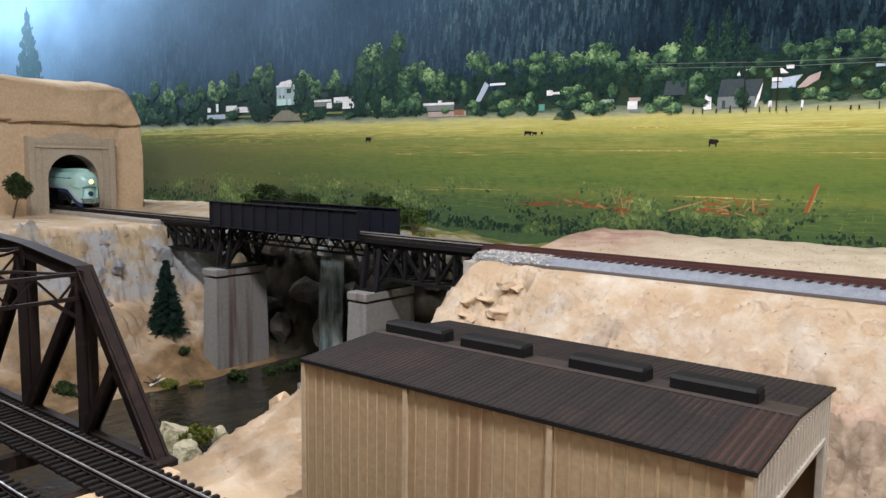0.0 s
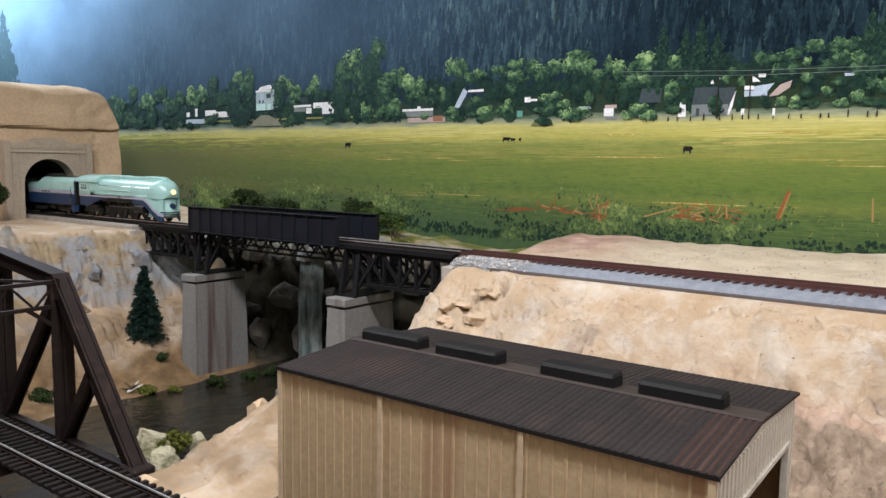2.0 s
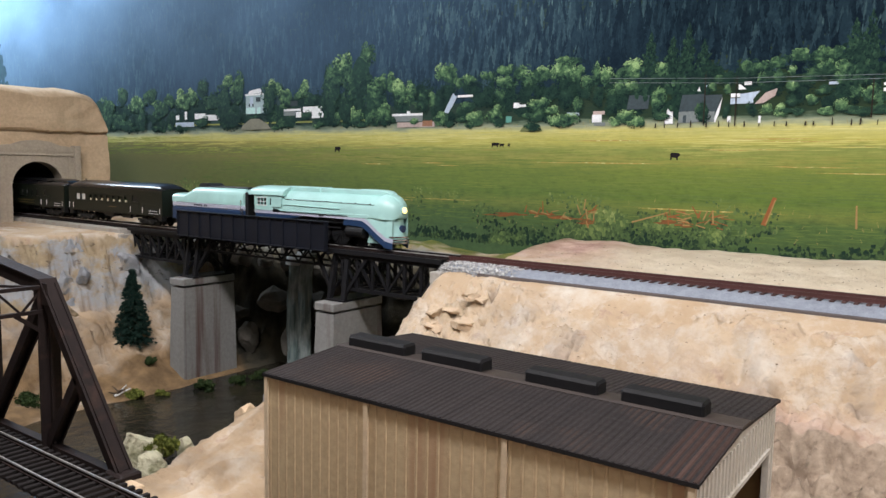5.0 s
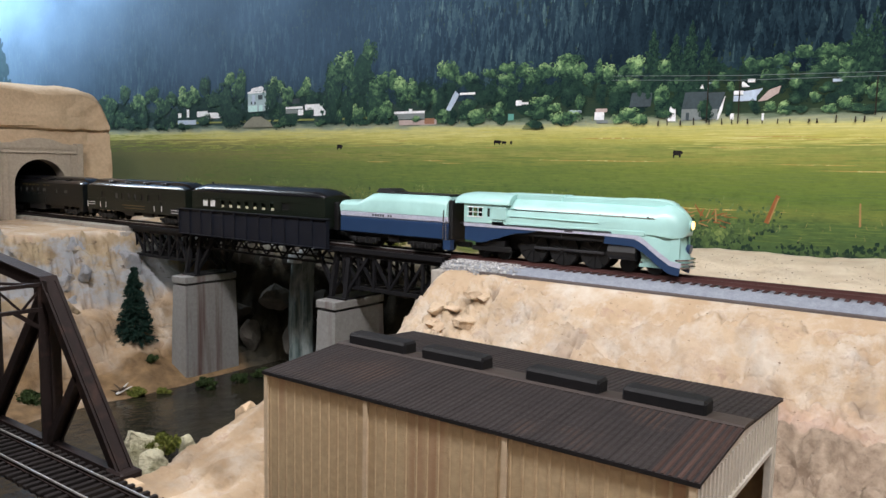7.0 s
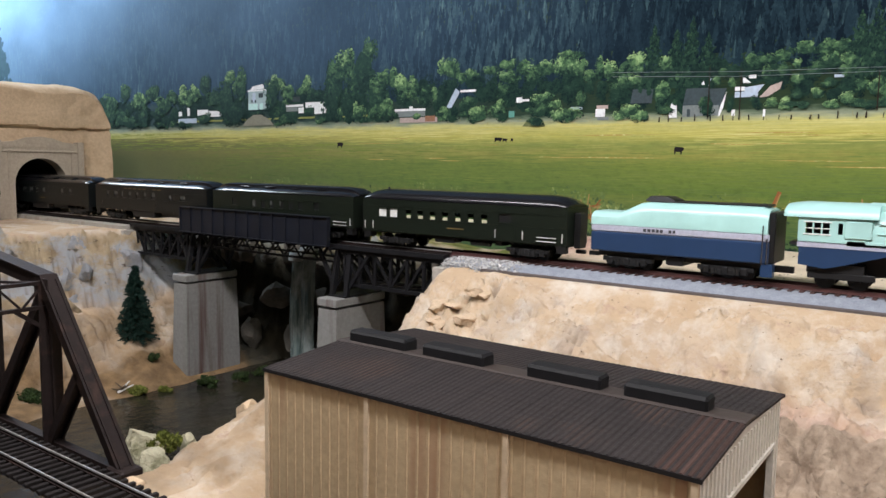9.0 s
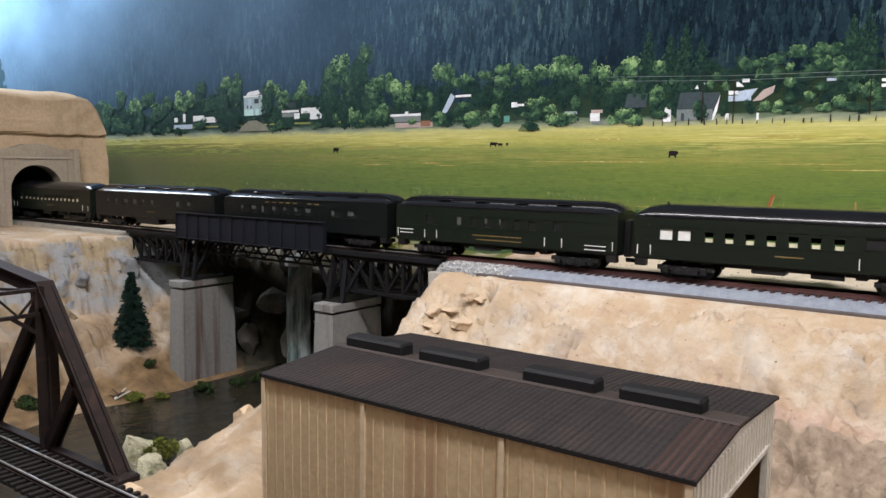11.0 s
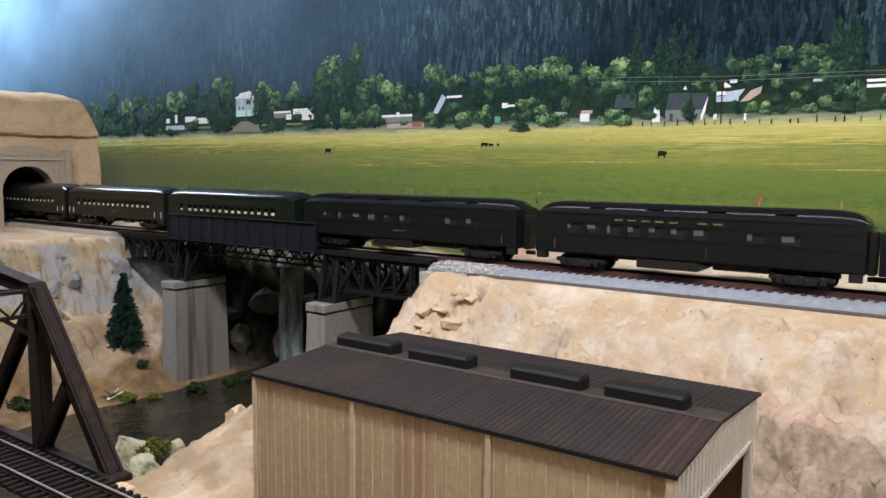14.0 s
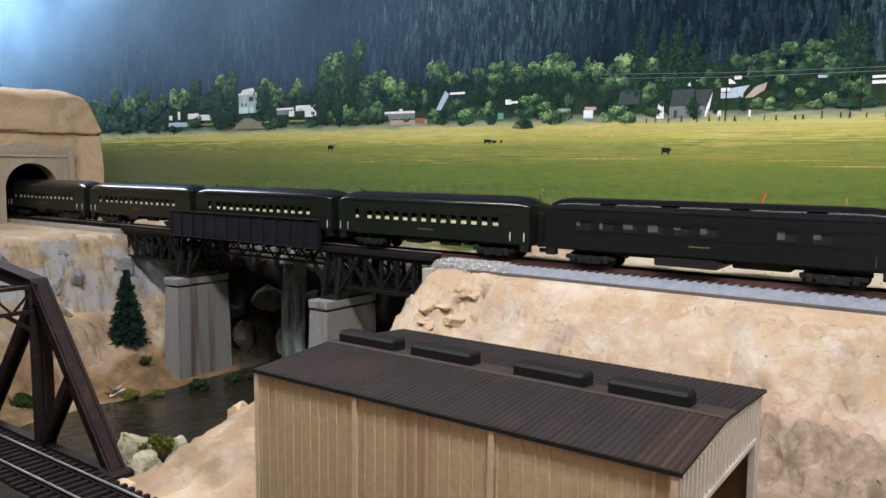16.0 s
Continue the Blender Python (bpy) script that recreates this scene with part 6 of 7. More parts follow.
def mural_base():
    m, nt, ln, bs = nodes_of("mural_print")
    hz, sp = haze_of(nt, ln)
    n = noise_out(nt, ln, 22, 6, (1, 1, 7), 0.65, 0.0, 1.0)
    add = nt.new("ShaderNodeMath")
    add.operation = "MULTIPLY_ADD"
    ln.new(n, add.inputs[0])
    add.inputs[1].default_value = 0.016
    ln.new(sp.outputs["Z"], add.inputs[2])
    mr = nt.new("ShaderNodeMapRange")
    mr.inputs[1].default_value, mr.inputs[2].default_value = 0.008, 0.148
    ln.new(add.outputs[0], mr.inputs[0])
    ramp = nt.new("ShaderNodeValToRGB")
    stops = [(0.0, (0.060, 0.110, 0.046)), (0.20, (0.084, 0.140, 0.046)), (0.27, (0.180, 0.216, 0.055)), (0.34, (0.124, 0.192, 0.043)), (0.52, (0.180, 0.235, 0.050)), (0.60, (0.314, 0.304, 0.082)), (0.66, (0.239, 0.284, 0.078)), (0.72, (0.502, 0.459, 0.116)), (0.80, (0.578, 0.553, 0.218)), (0.835, (0.314, 0.351, 0.246)), (0.862, (0.126, 0.176, 0.123)), (0.88, (0.019, 0.041, 0.029)), (1.0, (0.013, 0.030, 0.021))]
    ramp.color_ramp.elements[0].position, ramp.color_ramp.elements[0].color = stops[0][0], (*stops[0][1], 1)
    ramp.color_ramp.elements[1].position, ramp.color_ramp.elements[1].color = stops[-1][0], (*stops[-1][1], 1)
    for p, c in stops[1:-1]:
        e = ramp.color_ramp.elements.new(p)
        e.color = (*c, 1)
    ln.new(mr.outputs[0], ramp.inputs[0])
    # fine mown streaks and a browner, duller far end of the field
    st = noise_out(nt, ln, 60, 6, (1, 1, 9), 0.7, 0.3, 0.7)
    col = mix_rgb(nt, ln, ramp.outputs[0], (0.07, 0.085, 0.018), st)
    col = mix_rgb(nt, ln, ramp.outputs[0], col, 0.28)
    tf = noise_out(nt, ln, 90, 7, (1, 1, 2.2), 0.75, 0.45, 0.75)
    tm = nt.new("ShaderNodeMapRange")
    tm.inputs[1].default_value, tm.inputs[2].default_value, tm.inputs[3].default_value, tm.inputs[4].default_value = 0.10, 0.02, 0.15, 0.75
    ln.new(sp.outputs["Z"], tm.inputs[0])
    tt = nt.new("ShaderNodeMath")
    tt.operation = "MULTIPLY"
    ln.new(tf, tt.inputs[0])
    ln.new(tm.outputs[0], tt.inputs[1])
    col = mix_rgb(nt, ln, col, (0.030, 0.055, 0.026), tt.outputs[0])
    br = nt.new("ShaderNodeMapRange")
    br.inputs[1].default_value, br.inputs[2].default_value, br.inputs[3].default_value, br.inputs[4].default_value = -0.20, -0.70, 0.0, 0.80
    ln.new(sp.outputs["X"], br.inputs[0])
    fld = nt.new("ShaderNodeMath")
    fld.operation = "LESS_THAN"
    ln.new(sp.outputs["Z"], fld.inputs[0])
    fld.inputs[1].default_value = 0.104
    mm = nt.new("ShaderNodeMath")
    mm.operation = "MULTIPLY"
    ln.new(br.outputs[0], mm.inputs[0])
    ln.new(fld.outputs[0], mm.inputs[1])
    col = mix_rgb(nt, ln, col, (0.105, 0.095, 0.026), mm.outputs[0])
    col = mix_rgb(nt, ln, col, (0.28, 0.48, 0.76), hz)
    ln.new(col, bs.inputs["Base Color"])
    print_finish(bs)
    return m


def toned(name, stops, haze_col, strength=1.0, grain=0.3):
    """Printed foliage: a tone stored on the shapes picks the ink."""
    m, nt, ln, bs = nodes_of(name)
    a = nt.new("ShaderNodeAttribute")
    a.attribute_name = "tone"
    ramp = nt.new("ShaderNodeValToRGB")
    ramp.color_ramp.elements[0].color = (*stops[0][1], 1)
    ramp.color_ramp.elements[1].color = (*stops[-1][1], 1)
    for p, c in stops[1:-1]:
        e = ramp.color_ramp.elements.new(p)
        e.color = (*c, 1)
    mo = nt.new("ShaderNodeMath")
    mo.operation = "MULTIPLY_ADD"
    ln.new(noise_out(nt, ln, 260, 5, (1, 1, 1), 0.7, 0.25, 0.75), mo.inputs[0])
    mo.inputs[1].default_value = grain
    ad = nt.new("ShaderNodeMath")
    ad.operation = "SUBTRACT"
    ln.new(a.outputs["Fac"], ad.inputs[0])
    ad.inputs[1].default_value = grain / 2
    ln.new(ad.outputs[0], mo.inputs[2])
    ln.new(mo.outputs[0], ramp.inputs[0])
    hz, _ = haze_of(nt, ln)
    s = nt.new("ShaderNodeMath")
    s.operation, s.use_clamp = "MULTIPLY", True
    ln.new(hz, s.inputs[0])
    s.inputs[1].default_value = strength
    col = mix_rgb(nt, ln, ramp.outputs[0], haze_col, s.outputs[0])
    ln.new(col, bs.inputs["Base Color"])
    print_finish(bs)
    return m


g = Geo().box(-2.4, 1.6, YB, 0.184, -0.15, 0.75)
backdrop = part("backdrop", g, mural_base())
tagged(backdrop, "printed valley landscape with meadow, village and forest on the wall", "mural", kind="structure")


class Print(Geo):
    """Flat inked shapes in thin overlapping layers, each with a tone."""

    def __init__(self, depth, span=48):
        self.v, self.f, self.m = [], [], []
        self.top, self.y, self.span, self.tone = YB - depth, YB - depth, span, []

    def layer(self, k, step=3e-5):
        self.y = self.top - k * step

    def poly(self, pts, tone, behind=False):
        k = len(self.f)
        y = self.y + (2e-6 if behind else -(k % self.span) * 6e-7) - (k * 17 % 37) * 1.6e-8
        n = len(self.v)
        self.v += [(x, y, z) for x, z in pts]
        self.f.append(tuple(range(n, n + len(pts))))
        self.m.append(0)
        self.tone += [tone] * len(pts)

    def put(self, name, mat, label, kind="stuff"):
        me = bpy.data.meshes.new(name)
        me.from_pydata(self.v, [], self.f)
        me.materials.append(mat)
        at = me.attributes.new("tone", "FLOAT", "POINT")
        at.data.foreach_set("value", np.array(self.tone, dtype=np.float32))
        ob = new(name, me)
        ob.parent = backdrop
        tagged(ob, label, "", "", kind)
        return ob


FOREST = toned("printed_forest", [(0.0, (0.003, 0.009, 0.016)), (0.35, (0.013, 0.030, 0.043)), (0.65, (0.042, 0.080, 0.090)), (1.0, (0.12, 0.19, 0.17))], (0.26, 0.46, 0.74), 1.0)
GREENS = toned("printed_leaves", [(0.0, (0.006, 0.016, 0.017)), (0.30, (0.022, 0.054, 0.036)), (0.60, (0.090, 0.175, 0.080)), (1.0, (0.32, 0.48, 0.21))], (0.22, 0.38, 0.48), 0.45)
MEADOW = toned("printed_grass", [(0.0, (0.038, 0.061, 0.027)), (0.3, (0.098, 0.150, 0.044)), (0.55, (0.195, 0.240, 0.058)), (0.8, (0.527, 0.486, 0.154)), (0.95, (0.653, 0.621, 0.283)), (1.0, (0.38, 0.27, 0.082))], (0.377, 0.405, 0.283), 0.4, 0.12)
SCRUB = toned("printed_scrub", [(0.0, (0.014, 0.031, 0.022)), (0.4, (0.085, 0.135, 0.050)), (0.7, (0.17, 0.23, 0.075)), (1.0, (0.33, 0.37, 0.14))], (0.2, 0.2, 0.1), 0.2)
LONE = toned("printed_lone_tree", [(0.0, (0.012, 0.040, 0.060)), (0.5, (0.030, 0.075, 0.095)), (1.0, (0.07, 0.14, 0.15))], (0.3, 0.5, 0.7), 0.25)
PLAIN = {}


def ink(name, c):
    if name not in PLAIN:
        PLAIN[name] = surface("ink_" + name, c, tuple(v * 0.8 for v in c), 0.7, 0, 60, 400, 0, None, 60, (1, 1, 1), 0.06)
    return PLAIN[name]


def printed_forest():
    rnd = random.Random(11)
    pr = Print(0.00002, 6)
    z, row = 0.47, 0
    while z > 0.150:
        x, row = -1.75, row + 1
        pr.layer(row, 3.7e-6)
        while x < 0.75:
            x += rnd.uniform(0.0025, 0.0068)
            if z < 0.175 and rnd.random() < 0.35:
                continue
            hgt = rnd.uniform(0.009, 0.018) * (1.5 if z < 0.21 else 1.0) * (1.5 if rnd.random() < 0.06 else 1)
            w = hgt * rnd.uniform(0.19, 0.31)
            zb = z + rnd.uniform(-0.005, 0.005) + 0.006 * math.sin(x * 9)
            clump = 0.5 + 0.5 * fbm(x * 6, z * 6, 2.0, 3)
            tone = min(1, max(0, 0.03 + 0.85 * clump * rnd.random() ** 1.4 + (0.12 if rnd.random() < 0.08 else 0)))
            lev = 4
            lft, rgt = [], []
            for k in range(lev):
                u, u2 = k / lev, (k + 0.85) / lev
                a = w * (1 - u) * rnd.uniform(0.8, 1.2)
                b = w * (1 - u2) * rnd.uniform(0.45, 0.8)
                lft += [(x - a, zb + hgt * u), (x - b, zb + hgt * u2)]
                rgt += [(x + a * rnd.uniform(0.8, 1.2), zb + hgt * u), (x + b, zb + hgt * u2)]
            pr.poly(rgt + [(x, zb + hgt)] + lft[::-1], tone)
            if rnd.random() < 0.22:
                s = w * 0.30
                pr.poly([(x - s, zb + hgt * 0.15), (x + s * 0.2, zb + hgt * 0.1), (x + s * 0.2, zb + hgt * 0.85), (x - s * 0.2, zb + hgt * 0.8)], min(1, tone + rnd.uniform(0.08, 0.28)))
        z -= 0.0046
    pr.put("printed_conifer_forest", FOREST, "dark misty conifer forest printed on the backdrop")


def leafy(pr, rnd, x, z, rx, rz, tone, n=90):
    """A crown of many small printed leaf patches, darker below, lit above."""
    pr.poly([(x + rx * 0.66 * math.cos(k * math.tau / 14) * rnd.uniform(0.8, 1.1), z + rz * 0.66 * math.sin(k * math.tau / 14) * rnd.uniform(0.8, 1.1)) for k in range(14)], tone * 0.30 + 0.10, True)
    lobes = [(rnd.uniform(-0.6, 0.6), rnd.uniform(-0.55, 0.6), rnd.uniform(0.32, 0.55)) for _ in range(7)]
    n = n * 3
    for i in range(n):
        lx, lz, lr = lobes[i * 7 // n]
        a, q = rnd.uniform(0, math.tau), math.sqrt(rnd.random())
        u, v = lx + lr * q * math.cos(a), lz + lr * q * math.sin(a)
        if u * u + v * v > 1.15:
            continue
        s = rnd.uniform(0.030, 0.080) * (rx + rz) / 2
        px, pz = x + u * rx, z + v * rz
        mott = fbm(px * 120, pz * 150, 2.2, 3) + 0.6 * fbm(px * 330, pz * 330, 9.1, 2)
        tn = tone * (0.50 + 0.34 * v - 0.16 * u + 0.50 * mott) + rnd.uniform(-0.06, 0.07)
        pts = [(x + u * rx + s * math.cos(k * math.tau / 7) * rnd.uniform(0.5, 1.3), z + v * rz + s * math.sin(k * math.tau / 7) * rnd.uniform(0.4, 1.1)) for k in range(7)]
        pr.poly(pts, min(1, max(0.05, tn)))


CROWNS = []
CROWNS += [(0.233, 0.17, 0.0075, 0.0054, 0.6), (0.221, 0.17, 0.0085, 0.0064, 0.6), (0.208, 0.17, 0.0087, 0.0064, 0.55), (-0.005, 0.179, 0.0149, 0.0055, 0.6), (0.191, 0.165, 0.009, 0.0066, 0.55), (0.177, 0.164, 0.0101, 0.0047, 0.6), (0.226, 0.16, 0.0076, 0.0064, 0.5), (0.24, 0.159, 0.0066, 0.0063, 0.7), (0.168, 0.162, 0.0075, 0.0067, 0.45), (-0.271, 0.2, 0.0144, 0.0172, 0.5), (0.202, 0.157, 0.0035, 0.0056, 0.95), (-0.077, 0.174, 0.0125, 0.007, 0.65), (0.09, 0.165, 0.0054, 0.0092, 0.7), (0.239, 0.15, 0.0058, 0.0054, 0.5), (-0.008, 0.169, 0.015, 0.0099, 0.7), (0.142, 0.154, 0.0049, 0.0039, 0.6), (-0.06, 0.17, 0.0108, 0.008, 0.55), (-0.098, 0.17, 0.01, 0.0059, 0.5)]
CROWNS += [(-0.03, 0.168, 0.0104, 0.009, 0.65), (0.005, 0.166, 0.0086, 0.0088, 0.65), (0.218, 0.152, 0.0086, 0.0073, 0.35), (0.063, 0.165, 0.0101, 0.0115, 0.95), (-0.154, 0.176, 0.0154, 0.011, 0.7), (0.178, 0.152, 0.0051, 0.0062, 0.7), (0.192, 0.153, 0.0054, 0.0085, 0.4), (0.052, 0.163, 0.0103, 0.0106, 0.95), (-0.043, 0.166, 0.0132, 0.0102, 0.55), (-0.123, 0.167, 0.0089, 0.0072, 0.65), (-0.148, 0.172, 0.0123, 0.011, 0.55), (0.035, 0.161, 0.0082, 0.0107, 0.8), (0.026, 0.164, 0.0048, 0.014, 0.55), (-0.077, 0.162, 0.0153, 0.007, 0.5), (0.203, 0.146, 0.0062, 0.0065, 0.9), (-0.307, 0.186, 0.0208, 0.0203, 0.6), (0.137, 0.147, 0.004, 0.0049, 0.5), (0.017, 0.157, 0.0084, 0.0087, 0.6)]
CROWNS += [(-0.135, 0.163, 0.0075, 0.0073, 0.5), (0.061, 0.151, 0.0079, 0.0053, 0.8), (0.227, 0.142, 0.0068, 0.0055, 0.4), (-0.528, 0.185, 0.0122, 0.0108, 0.65), (0.15, 0.144, 0.0039, 0.0049, 0.6), (0.052, 0.149, 0.0091, 0.0074, 0.5), (0.25, 0.139, 0.0057, 0.0063, 0.5), (-0.248, 0.169, 0.014, 0.0144, 0.55), (-0.231, 0.168, 0.012, 0.0143, 0.6), (-0.377, 0.169, 0.0103, 0.0114, 0.7), (-0.43, 0.172, 0.0153, 0.0132, 0.75), (0.26, 0.136, 0.008, 0.008, 0.55), (0.268, 0.133, 0.0047, 0.0062, 0.6), (-0.387, 0.161, 0.0094, 0.0064, 0.5), (-0.084, 0.149, 0.007, 0.0082, 0.4), (0.219, 0.133, 0.006, 0.0055, 0.6), (-0.023, 0.148, 0.0128, 0.0101, 0.15), (0.203, 0.133, 0.0062, 0.0056, 0.3)]
CROWNS += [(0.291, 0.132, 0.0067, 0.0086, 0.5), (-0.585, 0.177, 0.0156, 0.0175, 0.3), (0.282, 0.128, 0.0053, 0.0061, 0.6), (-0.28, 0.178, 0.0219, 0.0334, 0.35), (-0.218, 0.158, 0.0135, 0.0167, 0.8), (-0.2, 0.157, 0.0082, 0.0165, 0.6), (-0.098, 0.149, 0.0115, 0.0131, 0.15), (-0.004, 0.144, 0.0112, 0.0122, 0.15), (0.029, 0.142, 0.0071, 0.0108, 0.15), (0.306, 0.129, 0.0073, 0.0093, 0.5), (-0.169, 0.147, 0.0079, 0.01, 0.5), (0.24, 0.128, 0.0066, 0.0063, 0.75), (-0.71, 0.172, 0.0207, 0.0153, 0.4), (-0.605, 0.167, 0.0133, 0.0145, 0.7), (-0.362, 0.155, 0.0121, 0.0113, 0.25), (0.101, 0.13, 0.0032, 0.0041, 0.3), (-0.408, 0.16, 0.015, 0.0159, 0.7), (0.183, 0.127, 0.0055, 0.0043, 0.8)]
CROWNS += [(0.268, 0.124, 0.0078, 0.0053, 0.3), (-0.787, 0.174, 0.0191, 0.0159, 0.45), (-0.66, 0.164, 0.0169, 0.0116, 0.4), (-0.504, 0.172, 0.0167, 0.026, 0.4), (0.228, 0.124, 0.0076, 0.0041, 0.85), (0.258, 0.123, 0.0064, 0.0045, 0.25), (-0.036, 0.137, 0.0144, 0.0091, 0.7), (-0.02, 0.132, 0.0102, 0.0045, 0.8), (0.008, 0.135, 0.0061, 0.0088, 0.4), (0.171, 0.127, 0.0052, 0.0063, 0.2), (-0.185, 0.145, 0.0113, 0.0126, 0.35), (0.302, 0.121, 0.0066, 0.0051, 0.7), (0.195, 0.125, 0.0063, 0.0061, 0.85), (-0.123, 0.138, 0.0134, 0.0085, 0.4), (-0.56, 0.159, 0.0177, 0.0158, 0.3), (0.043, 0.137, 0.0075, 0.0139, 0.25), (-0.625, 0.162, 0.0217, 0.018, 0.8), (0.15, 0.126, 0.0034, 0.0079, 0.2)]
CROWNS += [(-0.745, 0.161, 0.0276, 0.0156, 0.7), (-0.441, 0.158, 0.0155, 0.0222, 0.25), (-0.327, 0.167, 0.0194, 0.0344, 0.3), (0.088, 0.135, 0.0092, 0.0155, 0.55), (-0.829, 0.162, 0.0266, 0.0145, 0.5), (0.13, 0.125, 0.0081, 0.01, 0.28), (-0.682, 0.152, 0.0259, 0.0152, 0.45), (-0.47, 0.135, 0.0138, 0.0045, 0.3), (-0.372, 0.135, 0.0103, 0.0071, 0.3), (-0.039, 0.126, 0.0105, 0.008, 0.4), (0.056, 0.123, 0.0125, 0.0074, 0.9), (-0.257, 0.15, 0.0178, 0.0265, 0.45), (-0.162, 0.143, 0.0071, 0.0218, 0.15), (-0.13, 0.129, 0.0098, 0.0098, 0.15), (-0.019, 0.121, 0.0077, 0.0056, 0.5), (0.048, 0.119, 0.0069, 0.0054, 0.8), (-0.266, 0.13, 0.009, 0.0094, 0.55), (-0.197, 0.124, 0.0074, 0.0045, 0.6)]
CROWNS += [(0.07, 0.119, 0.0111, 0.0063, 0.95), (-0.244, 0.133, 0.0175, 0.0132, 0.5), (-0.303, 0.138, 0.0151, 0.0178, 0.15), (-0.156, 0.127, 0.0117, 0.01, 0.6), (-0.007, 0.121, 0.0163, 0.0078, 0.9), (-0.087, 0.128, 0.012, 0.013, 0.55), (-0.112, 0.124, 0.0147, 0.0091, 0.65), (-0.317, 0.129, 0.0087, 0.0097, 0.45), (-0.854, 0.154, 0.0255, 0.0229, 0.35), (-0.33, 0.136, 0.0127, 0.0181, 0.15), (-0.042, 0.116, 0.0119, 0.0052, 0.3), (-0.534, 0.153, 0.0197, 0.0312, 0.2), (-0.419, 0.126, 0.013, 0.0073, 0.35), (-0.583, 0.131, 0.0169, 0.0088, 0.35), (-0.285, 0.13, 0.0111, 0.0149, 0.6), (-0.517, 0.134, 0.0243, 0.0155, 0.15), (-0.83, 0.139, 0.0233, 0.0163, 0.3), (-0.797, 0.136, 0.0226, 0.0161, 0.3)]
CROWNS += [(-0.735, 0.137, 0.0152, 0.0174, 0.3), (-0.775, 0.129, 0.019, 0.0124, 0.35)]
TALL = [(-0.337, 0.122, 0.197, 0.010), (-0.299, 0.121, 0.212, 0.011), (0.079, 0.140, 0.200, 0.010), (0.114, 0.146, 0.205, 0.009), (0.100, 0.145, 0.195, 0.009), (0.128, 0.144, 0.190, 0.008), (0.247, 0.145, 0.196, 0.010), (0.258, 0.142, 0.202, 0.009), (0.30, 0.14, 0.19, 0.013), (-1.225, 0.19, 0.352, 0.040)]


def tall_tree(pr, rnd, x, z0, z1, w, tone):
    hgt = z1 - z0
    w *= 1.7
    for i in range(420):
        u = rnd.random() ** 0.8
        ww = w * (1.0 - u) ** 0.75 * (0.75 + 0.25 * math.sin(u * 40 + x * 90))
        px, pz = x + rnd.uniform(-1, 1) * ww, z0 + u * hgt
        s = w * rnd.uniform(0.07, 0.17) * (1.2 - u)
        pr.poly([(px + s * math.cos(k * math.tau / 6) * rnd.uniform(0.6, 1.2), pz + 1.3 * s * math.sin(k * math.tau / 6) * rnd.uniform(0.6, 1.2)) for k in range(6)], max(0.08, tone + rnd.uniform(-0.14, 0.24) - 0.12 * (px - x) / w))


INKS = {"mint": (0.36, 0.47, 0.50), "mint_light": (0.50, 0.72, 0.70), "white": (0.80, 0.82, 0.84), "pale_blue": (0.45, 0.54, 0.66), "slate": (0.055, 0.075, 0.085), "wall_grey": (0.20, 0.23, 0.23), "tan_roof": (0.46, 0.37, 0.34), "window_dark": (0.06, 0.08, 0.09), "teal": (0.12, 0.32, 0.27), "red": (0.30, 0.16, 0.10)}
HOUSES = []
HOUSES += [("mint", -0.489, -0.451, 0.1406, 0.1654, "block"), ("mint", -0.451, -0.446, 0.1399, 0.1644, ((0.0, 1.0), (1.0, 0.82), (0.8, 0.0), (0.0, 0.0))), ("mint_light", -0.489, -0.470, 0.1402, 0.1485, "block"), ("mint_light", -0.466, -0.459, 0.1403, 0.1486, "block"), ("white", -0.485, -0.455, 0.1669, 0.1737, ((0.0, 0.0), (0.15, 0.67), (0.85, 1.0), (1.0, 0.11))), ("white", -0.490, -0.453, 0.1647, 0.1670, "block"), ("white", -0.602, -0.577, 0.1358, 0.1438, "block"), ("white", -0.576, -0.546, 0.1333, 0.1413, "block"), ("white", -0.626, -0.620, 0.1359, 0.1474, "block")]
HOUSES += [("white", -0.647, -0.639, 0.1357, 0.1423, "block"), ("white", -0.414, -0.382, 0.1418, 0.1447, "block"), ("white", -0.391, -0.381, 0.1334, 0.1406, "block"), ("white", -0.378, -0.340, 0.1319, 0.1467, "block"), ("white", -0.230, -0.185, 0.1310, 0.1336, "block"), ("white", -0.208, -0.203, 0.1336, 0.1361, "block"), ("pale_blue", -0.156, -0.138, 0.1327, 0.1537, ((0.0, 0.0), (0.7, 1.0), (1.0, 0.82), (0.87, 0.59), (0.39, 0.0))), ("white", -0.137, -0.117, 0.1490, 0.1514, "block"), ("white", -0.066, -0.059, 0.1355, 0.1407, "block")]
HOUSES += [("white", -0.059, -0.051, 0.1364, 0.1387, "block"), ("white", 0.023, 0.033, 0.1188, 0.1264, "block"), ("white", 0.095, 0.103, 0.1162, 0.1321, ((0.0, 0.0), (0.29, 0.81), (0.64, 1.0), (0.93, 0.81), (1.0, 0.0))), ("white", 0.139, 0.146, 0.1169, 0.1381, ((0.0, 0.0), (0.36, 0.44), (1.0, 1.0), (0.71, 0.37), (0.29, 0.0))), ("white", 0.120, 0.129, 0.1445, 0.1504, "block"), ("white", 0.153, 0.161, 0.1378, 0.1412, "block"), ("white", 0.159, 0.166, 0.1443, 0.1487, ((0.0, 1.0), (0.27, 1.0), (1.0, 0.0), (0.07, 0.0))), ("white", 0.164, 0.170, 0.1479, 0.1508, "block"), ("white", 0.177, 0.179, 0.1153, 0.1215, "block")]
